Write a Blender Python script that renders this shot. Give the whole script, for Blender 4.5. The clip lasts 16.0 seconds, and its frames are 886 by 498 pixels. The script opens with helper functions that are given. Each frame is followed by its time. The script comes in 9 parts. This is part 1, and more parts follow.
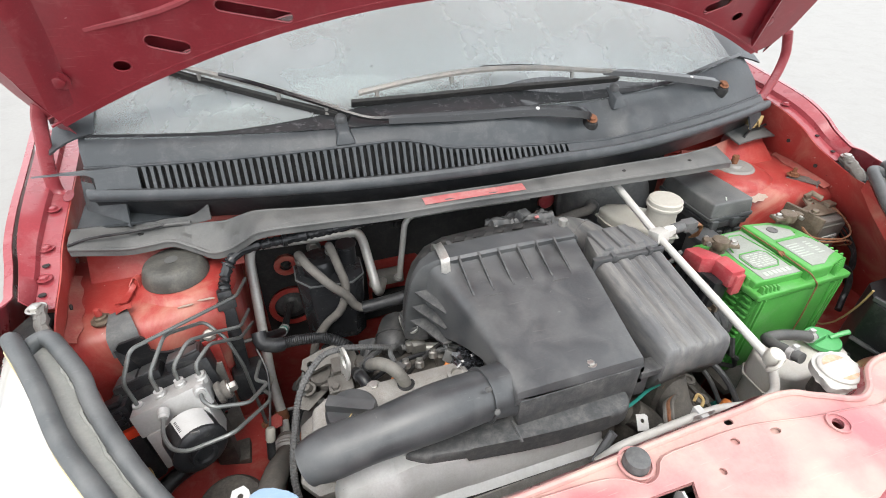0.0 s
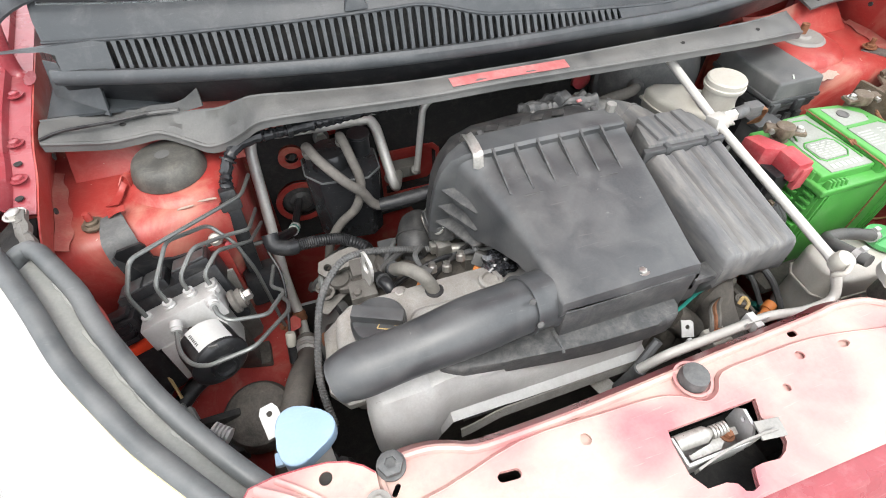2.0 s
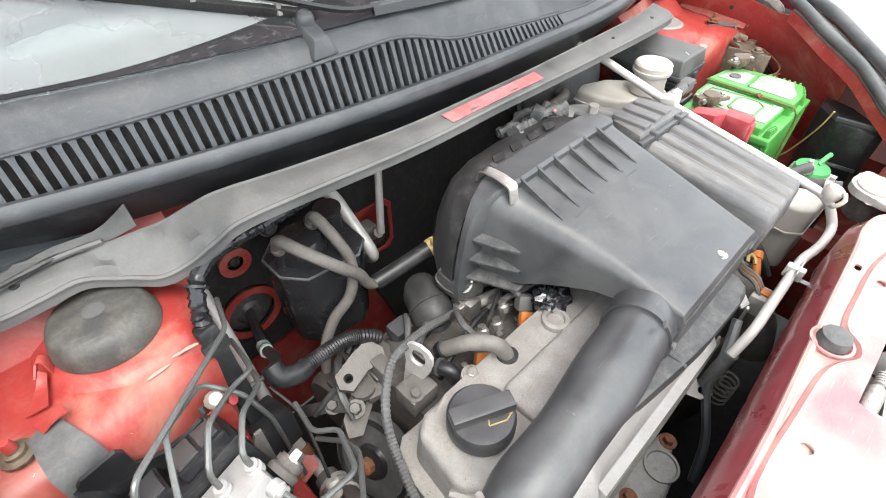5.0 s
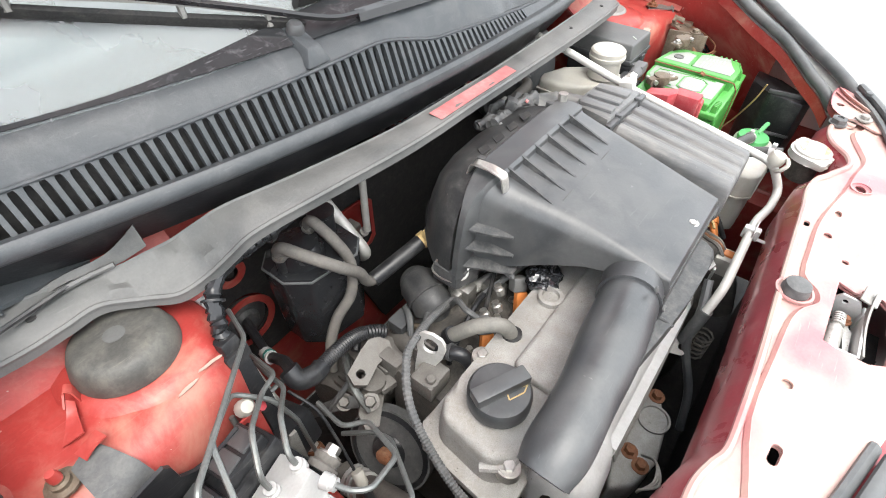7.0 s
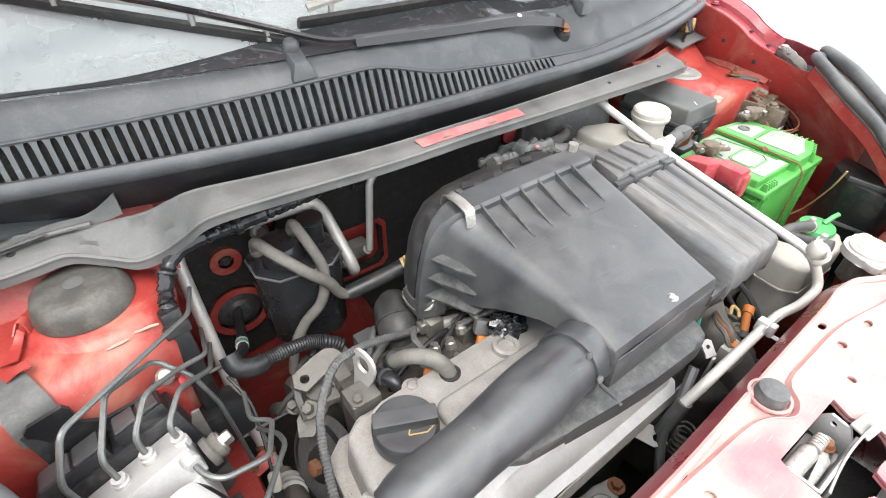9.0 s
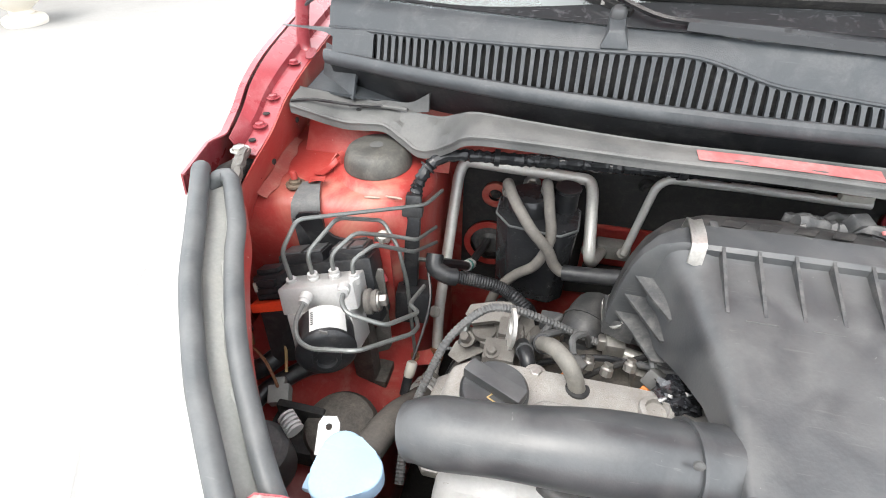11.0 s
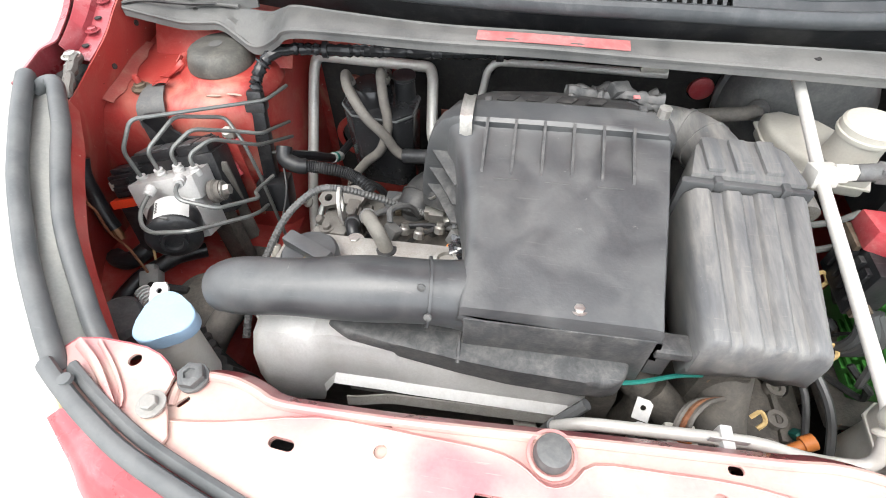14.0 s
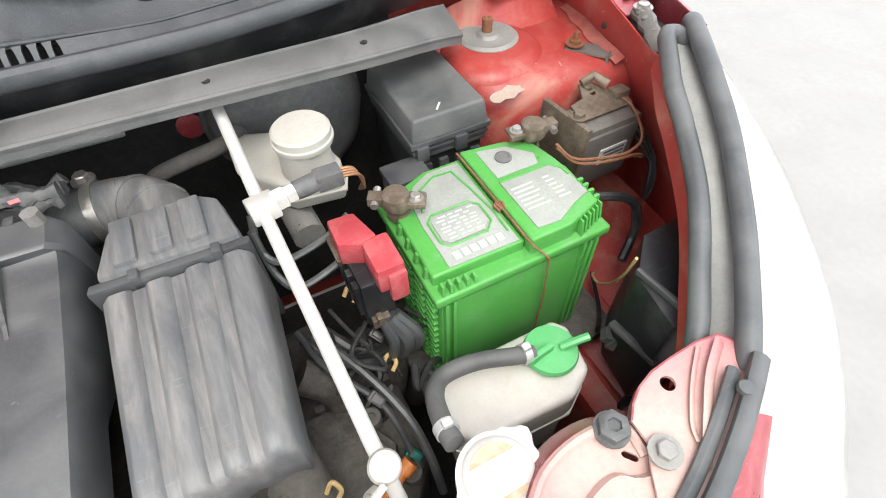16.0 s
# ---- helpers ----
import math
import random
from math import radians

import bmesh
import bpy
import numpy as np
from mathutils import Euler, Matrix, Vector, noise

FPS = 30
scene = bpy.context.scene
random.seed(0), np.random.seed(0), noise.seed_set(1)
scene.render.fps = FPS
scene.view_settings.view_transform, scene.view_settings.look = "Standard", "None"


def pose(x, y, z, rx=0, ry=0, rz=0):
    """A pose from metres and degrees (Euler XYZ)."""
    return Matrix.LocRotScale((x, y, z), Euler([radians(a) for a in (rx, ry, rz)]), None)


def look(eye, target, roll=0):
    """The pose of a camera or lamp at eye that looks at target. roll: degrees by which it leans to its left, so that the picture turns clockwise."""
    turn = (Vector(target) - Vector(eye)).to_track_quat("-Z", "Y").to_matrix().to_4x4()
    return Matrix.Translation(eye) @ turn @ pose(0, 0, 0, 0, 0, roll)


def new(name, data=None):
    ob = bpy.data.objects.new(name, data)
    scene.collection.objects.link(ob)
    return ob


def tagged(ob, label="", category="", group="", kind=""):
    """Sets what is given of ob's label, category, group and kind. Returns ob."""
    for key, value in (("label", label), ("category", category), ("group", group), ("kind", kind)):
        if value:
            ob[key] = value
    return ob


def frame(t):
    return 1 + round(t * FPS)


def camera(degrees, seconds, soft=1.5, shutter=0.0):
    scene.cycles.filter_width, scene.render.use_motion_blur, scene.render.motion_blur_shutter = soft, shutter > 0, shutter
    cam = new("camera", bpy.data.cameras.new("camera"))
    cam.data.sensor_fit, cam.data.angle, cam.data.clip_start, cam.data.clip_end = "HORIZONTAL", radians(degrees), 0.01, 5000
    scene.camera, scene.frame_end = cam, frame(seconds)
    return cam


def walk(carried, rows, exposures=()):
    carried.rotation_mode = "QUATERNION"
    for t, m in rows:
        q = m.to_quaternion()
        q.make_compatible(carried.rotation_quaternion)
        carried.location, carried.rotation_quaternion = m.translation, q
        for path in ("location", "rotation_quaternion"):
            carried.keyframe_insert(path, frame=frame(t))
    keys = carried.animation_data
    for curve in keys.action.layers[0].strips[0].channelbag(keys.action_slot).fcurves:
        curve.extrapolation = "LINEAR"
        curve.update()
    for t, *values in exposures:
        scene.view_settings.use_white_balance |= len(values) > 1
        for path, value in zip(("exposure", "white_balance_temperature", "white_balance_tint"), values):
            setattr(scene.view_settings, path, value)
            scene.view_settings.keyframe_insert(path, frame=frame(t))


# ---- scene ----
cam = camera(83.7, 16.0, 1.0)
PATH = [
    (0, (-0.355, -0.227, 1.361), (0.169, 1.31, 0.194), 0.1),
    (0.5, (-0.32, -0.173, 1.347), (0.139, 1.25, 0.019), -0.0),
    (1, (-0.343, -0.159, 1.332), (0.086, 1.159, -0.11), -0.1),
    (1.5, (-0.359, -0.147, 1.316), (0.059, 1.117, -0.176), -0.3),
    (2, (-0.37, -0.144, 1.322), (0.054, 1.095, -0.189), -0.2),
    (2.5, (-0.38, -0.114, 1.322), (0.073, 1.128, -0.178), -0.3),
    (3, (-0.438, -0.066, 1.312), (0.161, 1.216, -0.101), -0.2),
    (3.5, (-0.469, -0.026, 1.302), (0.267, 1.255, -0.046), -0.3),
    (4, (-0.491, -0.001, 1.278), (0.362, 1.225, -0.052), -0.4),
    (4.5, (-0.509, 0.029, 1.255), (0.441, 1.151, -0.1), -0.2),
    (7, (-0.579, 0.083, 1.278), (0.55, 0.936, -0.136), 0.5),
    (7.5, (-0.565, 0.069, 1.253), (0.571, 0.918, -0.157), 0.5),
    (8, (-0.563, 0.046, 1.26), (0.586, 0.947, -0.107), 0.6),
    (10.3, (-0.305, -0.124, 1.263), (-0.241, 1.425, -0.001), -0.2),
    (10.5, (-0.299, -0.121, 1.251), (-0.389, 1.426, -0.013), -0.4),
    (11, (-0.315, -0.099, 1.23), (-0.694, 1.396, -0.044), -0.6),
    (11.5, (-0.338, -0.064, 1.196), (-0.852, 1.345, -0.126), -0.9),
    (12, (-0.36, -0.003, 1.154), (-0.903, 1.334, -0.231), -1.0),
    (12.5, (-0.396, 0.05, 1.111), (-0.919, 1.345, -0.32), -0.7),
    (13, (-0.383, 0.026, 1.129), (-0.887, 1.293, -0.335), -0.9),
    (13.5, (-0.28, -0.089, 1.2), (-0.694, 1.148, -0.316), -1.9),
    (14, (-0.115, -0.143, 1.258), (-0.358, 1.111, -0.28), -2.4),
    (14.5, (0.015, -0.134, 1.268), (-0.003, 1.143, -0.271), -2.3),
    (15, (0.092, -0.135, 1.266), (0.312, 1.118, -0.278), -2.2),
    (15.5, (0.14, -0.089, 1.253), (0.578, 1.096, -0.297), -1.8),
    (16, (0.211, -0.049, 1.221), (0.765, 1.077, -0.336), -1.6),
]
walk(cam, [(t, look(eye, target, roll)) for t, eye, target, roll in PATH],
     [(0.0, 1.47), (0.5, 1.57), (1.5, 1.69), (2.5, 1.75), (3.0, 1.86), (4.5, 1.99), (8.0, 1.98), (10.5, 1.97), (12.0, 2.06), (13.0, 2.06), (14.0, 1.96), (14.5, 1.95), (15.3, 1.8), (16.0, 1.64)])

from mathutils.geometry import delaunay_2d_cdt

# ---- light ----
world = bpy.data.worlds.new("overcast_sky")
scene.world = world
world.use_nodes = True
wn = world.node_tree
sky = wn.nodes.new("ShaderNodeTexSky")
sky.sky_type, sky.sun_disc = "NISHITA", False
sky.sun_elevation, sky.sun_rotation = radians(62), radians(200)
sky.air_density, sky.dust_density, sky.ozone_density = 1.0, 4.0, 0.6
veil = wn.nodes.new("ShaderNodeMix")
veil.data_type = "RGBA"
veil.inputs[0].default_value = 0.85
wn.links.new(sky.outputs[0], veil.inputs[6])
veil.inputs[7].default_value = (9.0, 9.3, 9.6, 1.0)
wn.links.new(veil.outputs[2], wn.nodes["Background"].inputs[0])
wn.nodes["Background"].inputs[1].default_value = 0.1
sun_data = bpy.data.lights.new("sun", "SUN")
sun_data.energy, sun_data.angle, sun_data.color = 0.9, radians(35), (1.0, 0.96, 0.9)
sun = new("sun", sun_data)
sun.matrix_world = look((-0.6, -1.6, 5.0), (0, 0.2, 0.9))


# ---- materials ----
def rgb(c, k=1.0):
    return tuple(min(1.0, v * k) for v in c[:3]) + (1.0,)


def material(name, base, rough=0.5, metal=0.0, vary=0.25, dust=None, amount=0.0, spots=None, spot_at=0.68, bump=0.15, fine=350.0, coarse=22.0, coat=0.0, alpha_trans=0.0, ior=1.45, smear=None, soft=False, stretch=None):
    """A worn surface: grain and blotches of the base colour, a layer of dust in patches, and small spots."""
    m = bpy.data.materials.new(name)
    m.use_nodes = True
    nt = m.node_tree
    p = nt.nodes["Principled BSDF"]
    tc = nt.nodes.new("ShaderNodeTexCoord")

    space = tc.outputs["Object"]
    if stretch:
        drawn = nt.nodes.new("ShaderNodeMapping")
        drawn.inputs["Scale"].default_value = stretch
        nt.links.new(space, drawn.inputs["Vector"])
        space = drawn.outputs[0]

    def noise_tex(scale, detail, dist=0.0):
        n = nt.nodes.new("ShaderNodeTexNoise")
        n.inputs["Scale"].default_value, n.inputs["Detail"].default_value, n.inputs["Distortion"].default_value = scale, detail, dist
        nt.links.new(space, n.inputs["Vector"])
        return n

    def ramp(src, lo, hi, a, b):
        r = nt.nodes.new("ShaderNodeMapRange")
        r.inputs["From Min"].default_value, r.inputs["From Max"].default_value = lo, hi
        r.inputs["To Min"].default_value, r.inputs["To Max"].default_value = a, b
        nt.links.new(src, r.inputs["Value"])
        return r.outputs[0]

    def mix(fac, a, b):
        x = nt.nodes.new("ShaderNodeMix")
        x.data_type = "RGBA"
        for value, key in ((fac, 0), (a, 6), (b, 7)):
            if isinstance(value, (float, int, tuple)):
                x.inputs[key].default_value = value
            else:
                nt.links.new(value, x.inputs[key])
        return x.outputs[2]

    big, small = noise_tex(coarse, 6.0, 0.3), noise_tex(fine, 3.0)
    col = mix(ramp(big.outputs[0], 0.35, 0.65, 0.0, 1.0), rgb(base, 1 - 0.6 * vary), rgb(base, 1 + 0.6 * vary))
    col = mix(ramp(small.outputs[0], 0.4, 0.62, 0.0, 0.4), col, rgb(base, 1 - 1.5 * vary))
    r_src = ramp(big.outputs[0], 0.3, 0.7, max(0.03, rough - 0.07), min(1.0, rough + 0.07))
    if dust and amount > 0:
        # settled dust: ragged patches broken up by a fine grain, and thin wiped streaks
        dn, dg = noise_tex(coarse * 1.3, 12.0, 0.5), noise_tex(fine * 0.45, 6.0, 0.2)
        dn.inputs["Roughness"].default_value = dg.inputs["Roughness"].default_value = 0.68
        if soft:
            dn.inputs["Detail"].default_value, dn.inputs["Roughness"].default_value = 3.0, 0.45
        patch = ramp(dn.outputs[0], 0.38, 0.64, 0.04, 0.26 + 0.55 * amount) if soft else ramp(dn.outputs[0], 0.6 - 0.35 * amount, 0.85 - 0.3 * amount, 0.0, 1.0)
        grain = ramp(dg.outputs[0], 0.36, 0.6, 0.8 if soft else 0.25, 1.0 if soft else 0.3 + 0.65 * amount)
        mul = nt.nodes.new("ShaderNodeMath")
        mul.operation, mul.use_clamp = "MULTIPLY", True
        nt.links.new(patch, mul.inputs[0])
        nt.links.new(grain, mul.inputs[1])
        mask = mul.outputs[0]
        col = mix(mask, col, rgb(dust))
        flat = nt.nodes.new("ShaderNodeMapping")
        flat.inputs["Rotation"].default_value = (0.3, 0.5, 0.6)
        flat.inputs["Scale"].default_value = (1.0, 14.0, 14.0)
        nt.links.new(tc.outputs["Object"], flat.inputs["Vector"])
        sc = nt.nodes.new("ShaderNodeTexNoise")
        sc.inputs["Scale"].default_value, sc.inputs["Detail"].default_value = 30.0, 4.0
        nt.links.new(flat.outputs[0], sc.inputs["Vector"])
        col = mix(ramp(sc.outputs[0], 0.64, 0.72, 0.0, 0.25), col, rgb(dust))
        add = nt.nodes.new("ShaderNodeMath")
        add.operation, add.use_clamp = "ADD", True
        nt.links.new(r_src, add.inputs[0])
        nt.links.new(ramp(mask, 0.0, 1.0, 0.0, 0.35), add.inputs[1])
        r_src = add.outputs[0]
    if spots:
        sn = noise_tex(fine * 0.3, 4.0, 1.0)
        col = mix(ramp(sn.outputs[0], spot_at, spot_at + 0.04, 0.0, 0.85), col, rgb(spots))
    if smear:
        # larger wiped smears of dry mud
        mn = noise_tex(7.0, 9.0, 1.6)
        mn.inputs["Roughness"].default_value = 0.45 if soft else 0.62
        col = mix(ramp(mn.outputs[0], 0.4 if soft else 0.52, 0.7, 0.0, 0.6), col, rgb(smear))
    nt.links.new(col, p.inputs["Base Color"])
    nt.links.new(r_src, p.inputs["Roughness"])
    p.inputs["Metallic"].default_value = metal
    p.inputs["IOR"].default_value = ior
    p.inputs["Coat Weight"].default_value = coat
    p.inputs["Coat Roughness"].default_value = 0.12
    if alpha_trans:
        p.inputs["Transmission Weight"].default_value = alpha_trans
    if bump:
        b = nt.nodes.new("ShaderNodeBump")
        b.inputs["Strength"].default_value, b.inputs["Distance"].default_value = bump, 0.002
        nt.links.new(small.outputs[0], b.inputs["Height"])
        nt.links.new(b.outputs[0], p.inputs["Normal"])
    return m


M = {}
M["red"] = material("red_paint", (0.28, 0.045, 0.055), 0.3, coat=0.4, vary=0.12, dust=(0.42, 0.22, 0.22), amount=0.3, spots=(0.55, 0.42, 0.4), spot_at=0.74, bump=0.04)
M["red_bay"] = material("red_bay_paint", (0.345, 0.042, 0.036), 0.36, vary=0.12, dust=(0.44, 0.14, 0.11), amount=0.4, spots=(0.5, 0.4, 0.33), spot_at=0.71, bump=0.06, coarse=26.0, smear=(0.43, 0.24, 0.175))
M["red_faded"] = material("faded_red_paint", (0.42, 0.135, 0.15), 0.42, vary=0.12, dust=(0.53, 0.41, 0.345), amount=1.0, spots=(0.38, 0.12, 0.13), spot_at=0.77, bump=0.04, coarse=3.5, coat=0.4, smear=(0.55, 0.46, 0.38), soft=True)
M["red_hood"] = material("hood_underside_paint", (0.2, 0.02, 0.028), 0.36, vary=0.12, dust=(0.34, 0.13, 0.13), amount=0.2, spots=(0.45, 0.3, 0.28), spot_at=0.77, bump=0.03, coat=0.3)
M["black"] = material("black_plastic", (0.038, 0.041, 0.044), 0.35, vary=0.2, dust=(0.14, 0.14, 0.137), amount=0.36, spots=(0.15, 0.15, 0.145), spot_at=0.73, bump=0.07, ior=1.6, coarse=16.0, smear=(0.068, 0.071, 0.074), soft=True)
M["black_deep"] = material("deep_black_plastic", (0.018, 0.019, 0.021), 0.36, vary=0.3, dust=(0.13, 0.127, 0.12), amount=0.3, bump=0.08)
M["black_dusty"] = material("dusty_black_plastic", (0.048, 0.05, 0.052), 0.45, vary=0.25, dust=(0.17, 0.165, 0.157), amount=0.55, spots=(0.28, 0.27, 0.25), spot_at=0.75, bump=0.12, coarse=45.0)
M["cowl"] = material("grey_cowl_plastic", (0.052, 0.058, 0.063), 0.42, vary=0.1, dust=(0.13, 0.132, 0.134), amount=0.4, bump=0.16, fine=700.0)
M["rubber"] = material("grey_rubber", (0.09, 0.093, 0.094), 0.5, vary=0.2, dust=(0.19, 0.185, 0.175), amount=0.5, bump=0.1, coarse=45.0)
M["strip"] = material("weatherstrip_rubber", (0.076, 0.082, 0.085), 0.4, vary=0.12, dust=(0.16, 0.162, 0.16), amount=0.45, bump=0.06, coarse=20.0, soft=True)
M["seal"] = material("dusty_seal_rubber", (0.072, 0.075, 0.075), 0.5, vary=0.25, dust=(0.2, 0.196, 0.186), amount=0.5, bump=0.14, coarse=12.0, smear=(0.13, 0.13, 0.125), soft=True)
M["alu"] = material("cast_aluminium", (0.35, 0.342, 0.325), 0.5, metal=0.25, vary=0.25, dust=(0.26, 0.235, 0.2), amount=0.6, spots=(0.13, 0.115, 0.1), spot_at=0.69, bump=0.3, fine=800.0, coarse=40.0)
M["alu_clean"] = material("machined_aluminium", (0.5, 0.5, 0.49), 0.42, metal=0.3, vary=0.1, dust=(0.36, 0.35, 0.33), amount=0.25, bump=0.08)
M["shield"] = material("heat_shield_steel", (0.72, 0.72, 0.71), 0.45, metal=0.15, vary=0.08, dust=(0.55, 0.53, 0.5), amount=0.35, spots=(0.4, 0.36, 0.32), spot_at=0.74, bump=0.1, coarse=25.0)
M["steel"] = material("zinc_steel", (0.5, 0.49, 0.46), 0.35, metal=0.85, vary=0.2, dust=(0.35, 0.3, 0.24), amount=0.35, bump=0.1)
M["pipe_alu"] = material("dull_aluminium_pipe", (0.55, 0.545, 0.52), 0.42, metal=0.3, vary=0.12, dust=(0.38, 0.35, 0.3), amount=0.35, spots=(0.25, 0.2, 0.15), spot_at=0.74, bump=0.08, coarse=50.0)
M["white_pipe"] = material("white_coated_pipe", (0.5, 0.49, 0.46), 0.35, metal=0.1, vary=0.08, dust=(0.36, 0.33, 0.28), amount=0.12, bump=0.05)
M["line"] = material("brake_line_steel", (0.17, 0.18, 0.175), 0.4, metal=0.5, vary=0.2, dust=(0.3, 0.28, 0.25), amount=0.25, bump=0.08)
M["hose"] = material("dusty_rubber_hose", (0.12, 0.113, 0.103), 0.7, vary=0.2, dust=(0.21, 0.19, 0.165), amount=0.5, bump=0.15, coarse=50.0)
M["dark"] = material("grimy_dark_metal", (0.075, 0.07, 0.063), 0.65, metal=0.2, vary=0.35, dust=(0.19, 0.17, 0.145), amount=0.6, spots=(0.2, 0.13, 0.08), spot_at=0.73, bump=0.3, coarse=45.0)
M["sticker"] = material("red_tape", (0.42, 0.12, 0.12), 0.55, vary=0.1, dust=(0.48, 0.33, 0.31), amount=0.6, bump=0.04)
# Black of real linings, and of shade painted into holes and gaps.
M["void"] = material("lining_and_shade_black", (0.021, 0.0208, 0.021), 0.75, vary=0.3, dust=(0.085, 0.08, 0.072), amount=0.4, bump=0.3, coarse=60.0)
M["green"] = material("green_battery_plastic", (0.075, 0.31, 0.06), 0.34, vary=0.1, dust=(0.22, 0.36, 0.2), amount=0.3, bump=0.04)
M["label"] = material("grey_label_film", (0.29, 0.31, 0.28), 0.5, vary=0.15, dust=(0.33, 0.335, 0.3), amount=0.45, bump=0.04, coarse=30.0)
M["print"] = material("white_print", (0.43, 0.47, 0.42), 0.5, vary=0.1, dust=(0.25, 0.36, 0.23), amount=0.3, bump=0.0)
M["redcap"] = material("red_terminal_plastic", (0.4, 0.05, 0.06), 0.45, vary=0.15, dust=(0.5, 0.26, 0.24), amount=0.35, bump=0.05)
M["tank"] = material("aged_white_polyethylene", (0.6, 0.58, 0.53), 0.36, vary=0.08, dust=(0.48, 0.42, 0.32), amount=0.32, bump=0.04, alpha_trans=0.1, coarse=22.0, smear=(0.5, 0.43, 0.33))
M["cream"] = material("cream_plastic", (0.43, 0.415, 0.37), 0.4, vary=0.08, dust=(0.34, 0.3, 0.23), amount=0.25, bump=0.05)
M["mint"] = material("mint_green_plastic", (0.1, 0.4, 0.14), 0.35, vary=0.1, dust=(0.26, 0.42, 0.27), amount=0.2, bump=0.04)
M["blue"] = material("pale_blue_plastic", (0.27, 0.39, 0.52), 0.4, vary=0.06, dust=(0.34, 0.43, 0.52), amount=0.35, bump=0.04)
M["brass"] = material("tarnished_brass", (0.16, 0.125, 0.09), 0.5, metal=0.5, vary=0.3, dust=(0.3, 0.26, 0.21), amount=0.5, spots=(0.2, 0.14, 0.08), spot_at=0.7, bump=0.2, coarse=60.0)
M["rust"] = material("rusty_steel", (0.24, 0.1, 0.05), 0.75, metal=0.2, vary=0.35, dust=(0.3, 0.2, 0.13), amount=0.4, bump=0.3)
M["orange"] = material("orange_plastic", (0.6, 0.2, 0.05), 0.45, vary=0.12, dust=(0.5, 0.35, 0.2), amount=0.2, bump=0.05)
M["vermilion"] = material("vermilion_plastic", (0.75, 0.06, 0.02), 0.4, vary=0.1, bump=0.05)
M["white"] = material("white_paper", (0.5, 0.5, 0.49), 0.6, vary=0.05, dust=(0.4, 0.39, 0.37), amount=0.2, bump=0.03)
M["tan"] = material("tan_paper", (0.5, 0.36, 0.16), 0.7, vary=0.2, bump=0.1)
M["concrete"] = material("sunlit_concrete", (0.275, 0.27, 0.26), 0.85, vary=0.06, dust=(0.235, 0.228, 0.216), amount=0.35, bump=0.25, fine=40.0, coarse=4.0)
# Clear lens given a pale colour that holds the white sky reflection.
M["lens"] = material("sky_pale_headlamp_lens", (0.42, 0.42, 0.405), 0.12, vary=0.05, dust=(0.5, 0.44, 0.31), amount=0.25, bump=0.0, coat=0.6, coarse=8.0)
M["wood_dark"] = material("dark_wall_paint", (0.06, 0.05, 0.045), 0.8, vary=0.3, bump=0.2, coarse=3.0)
M["plaster"] = material("cream_plaster", (0.7, 0.66, 0.58), 0.7, vary=0.06, bump=0.1, coarse=6.0)
M["blue_wall"] = material("blue_paint", (0.08, 0.18, 0.42), 0.6, vary=0.1, bump=0.05)
M["copper"] = material("copper_wire", (0.3, 0.15, 0.08), 0.4, metal=0.6, vary=0.2, bump=0.05)
M["teal"] = material("teal_plastic", (0.015, 0.17, 0.14), 0.45, vary=0.1, bump=0.05)


def glass(name, tint, haze):
    """Clear glass under a pale film: thin dust, with the sky's bright reflection put into its colour."""
    m = bpy.data.materials.new(name)
    m.use_nodes = True
    nt = m.node_tree
    clear = nt.nodes.new("ShaderNodeBsdfTransparent")
    clear.inputs[0].default_value = rgb(tint)
    gloss = nt.nodes.new("ShaderNodeBsdfGlossy")
    gloss.inputs["Roughness"].default_value = 0.02
    fres = nt.nodes.new("ShaderNodeFresnel")
    fres.inputs["IOR"].default_value = 1.52
    pane_mix = nt.nodes.new("ShaderNodeMixShader")
    nt.links.new(fres.outputs[0], pane_mix.inputs[0])
    nt.links.new(clear.outputs[0], pane_mix.inputs[1])
    nt.links.new(gloss.outputs[0], pane_mix.inputs[2])
    film = nt.nodes.new("ShaderNodeBsdfDiffuse")
    film.inputs[0].default_value = (0.46, 0.48, 0.49, 1)
    tc = nt.nodes.new("ShaderNodeTexCoord")
    n = nt.nodes.new("ShaderNodeTexNoise")
    n.inputs["Scale"].default_value, n.inputs["Detail"].default_value = 7.0, 6.0
    nt.links.new(tc.outputs["Object"], n.inputs["Vector"])
    r = nt.nodes.new("ShaderNodeMapRange")
    r.inputs["From Min"].default_value, r.inputs["From Max"].default_value = 0.3, 0.7
    r.inputs["To Min"].default_value, r.inputs["To Max"].default_value = haze * 0.85, haze * 1.15
    nt.links.new(n.outputs[0], r.inputs["Value"])
    x = nt.nodes.new("ShaderNodeMixShader")
    nt.links.new(r.outputs[0], x.inputs[0])
    nt.links.new(pane_mix.outputs[0], x.inputs[1])
    nt.links.new(film.outputs[0], x.inputs[2])
    nt.links.new(x.outputs[0], nt.nodes["Material Output"].inputs[0])
    return m


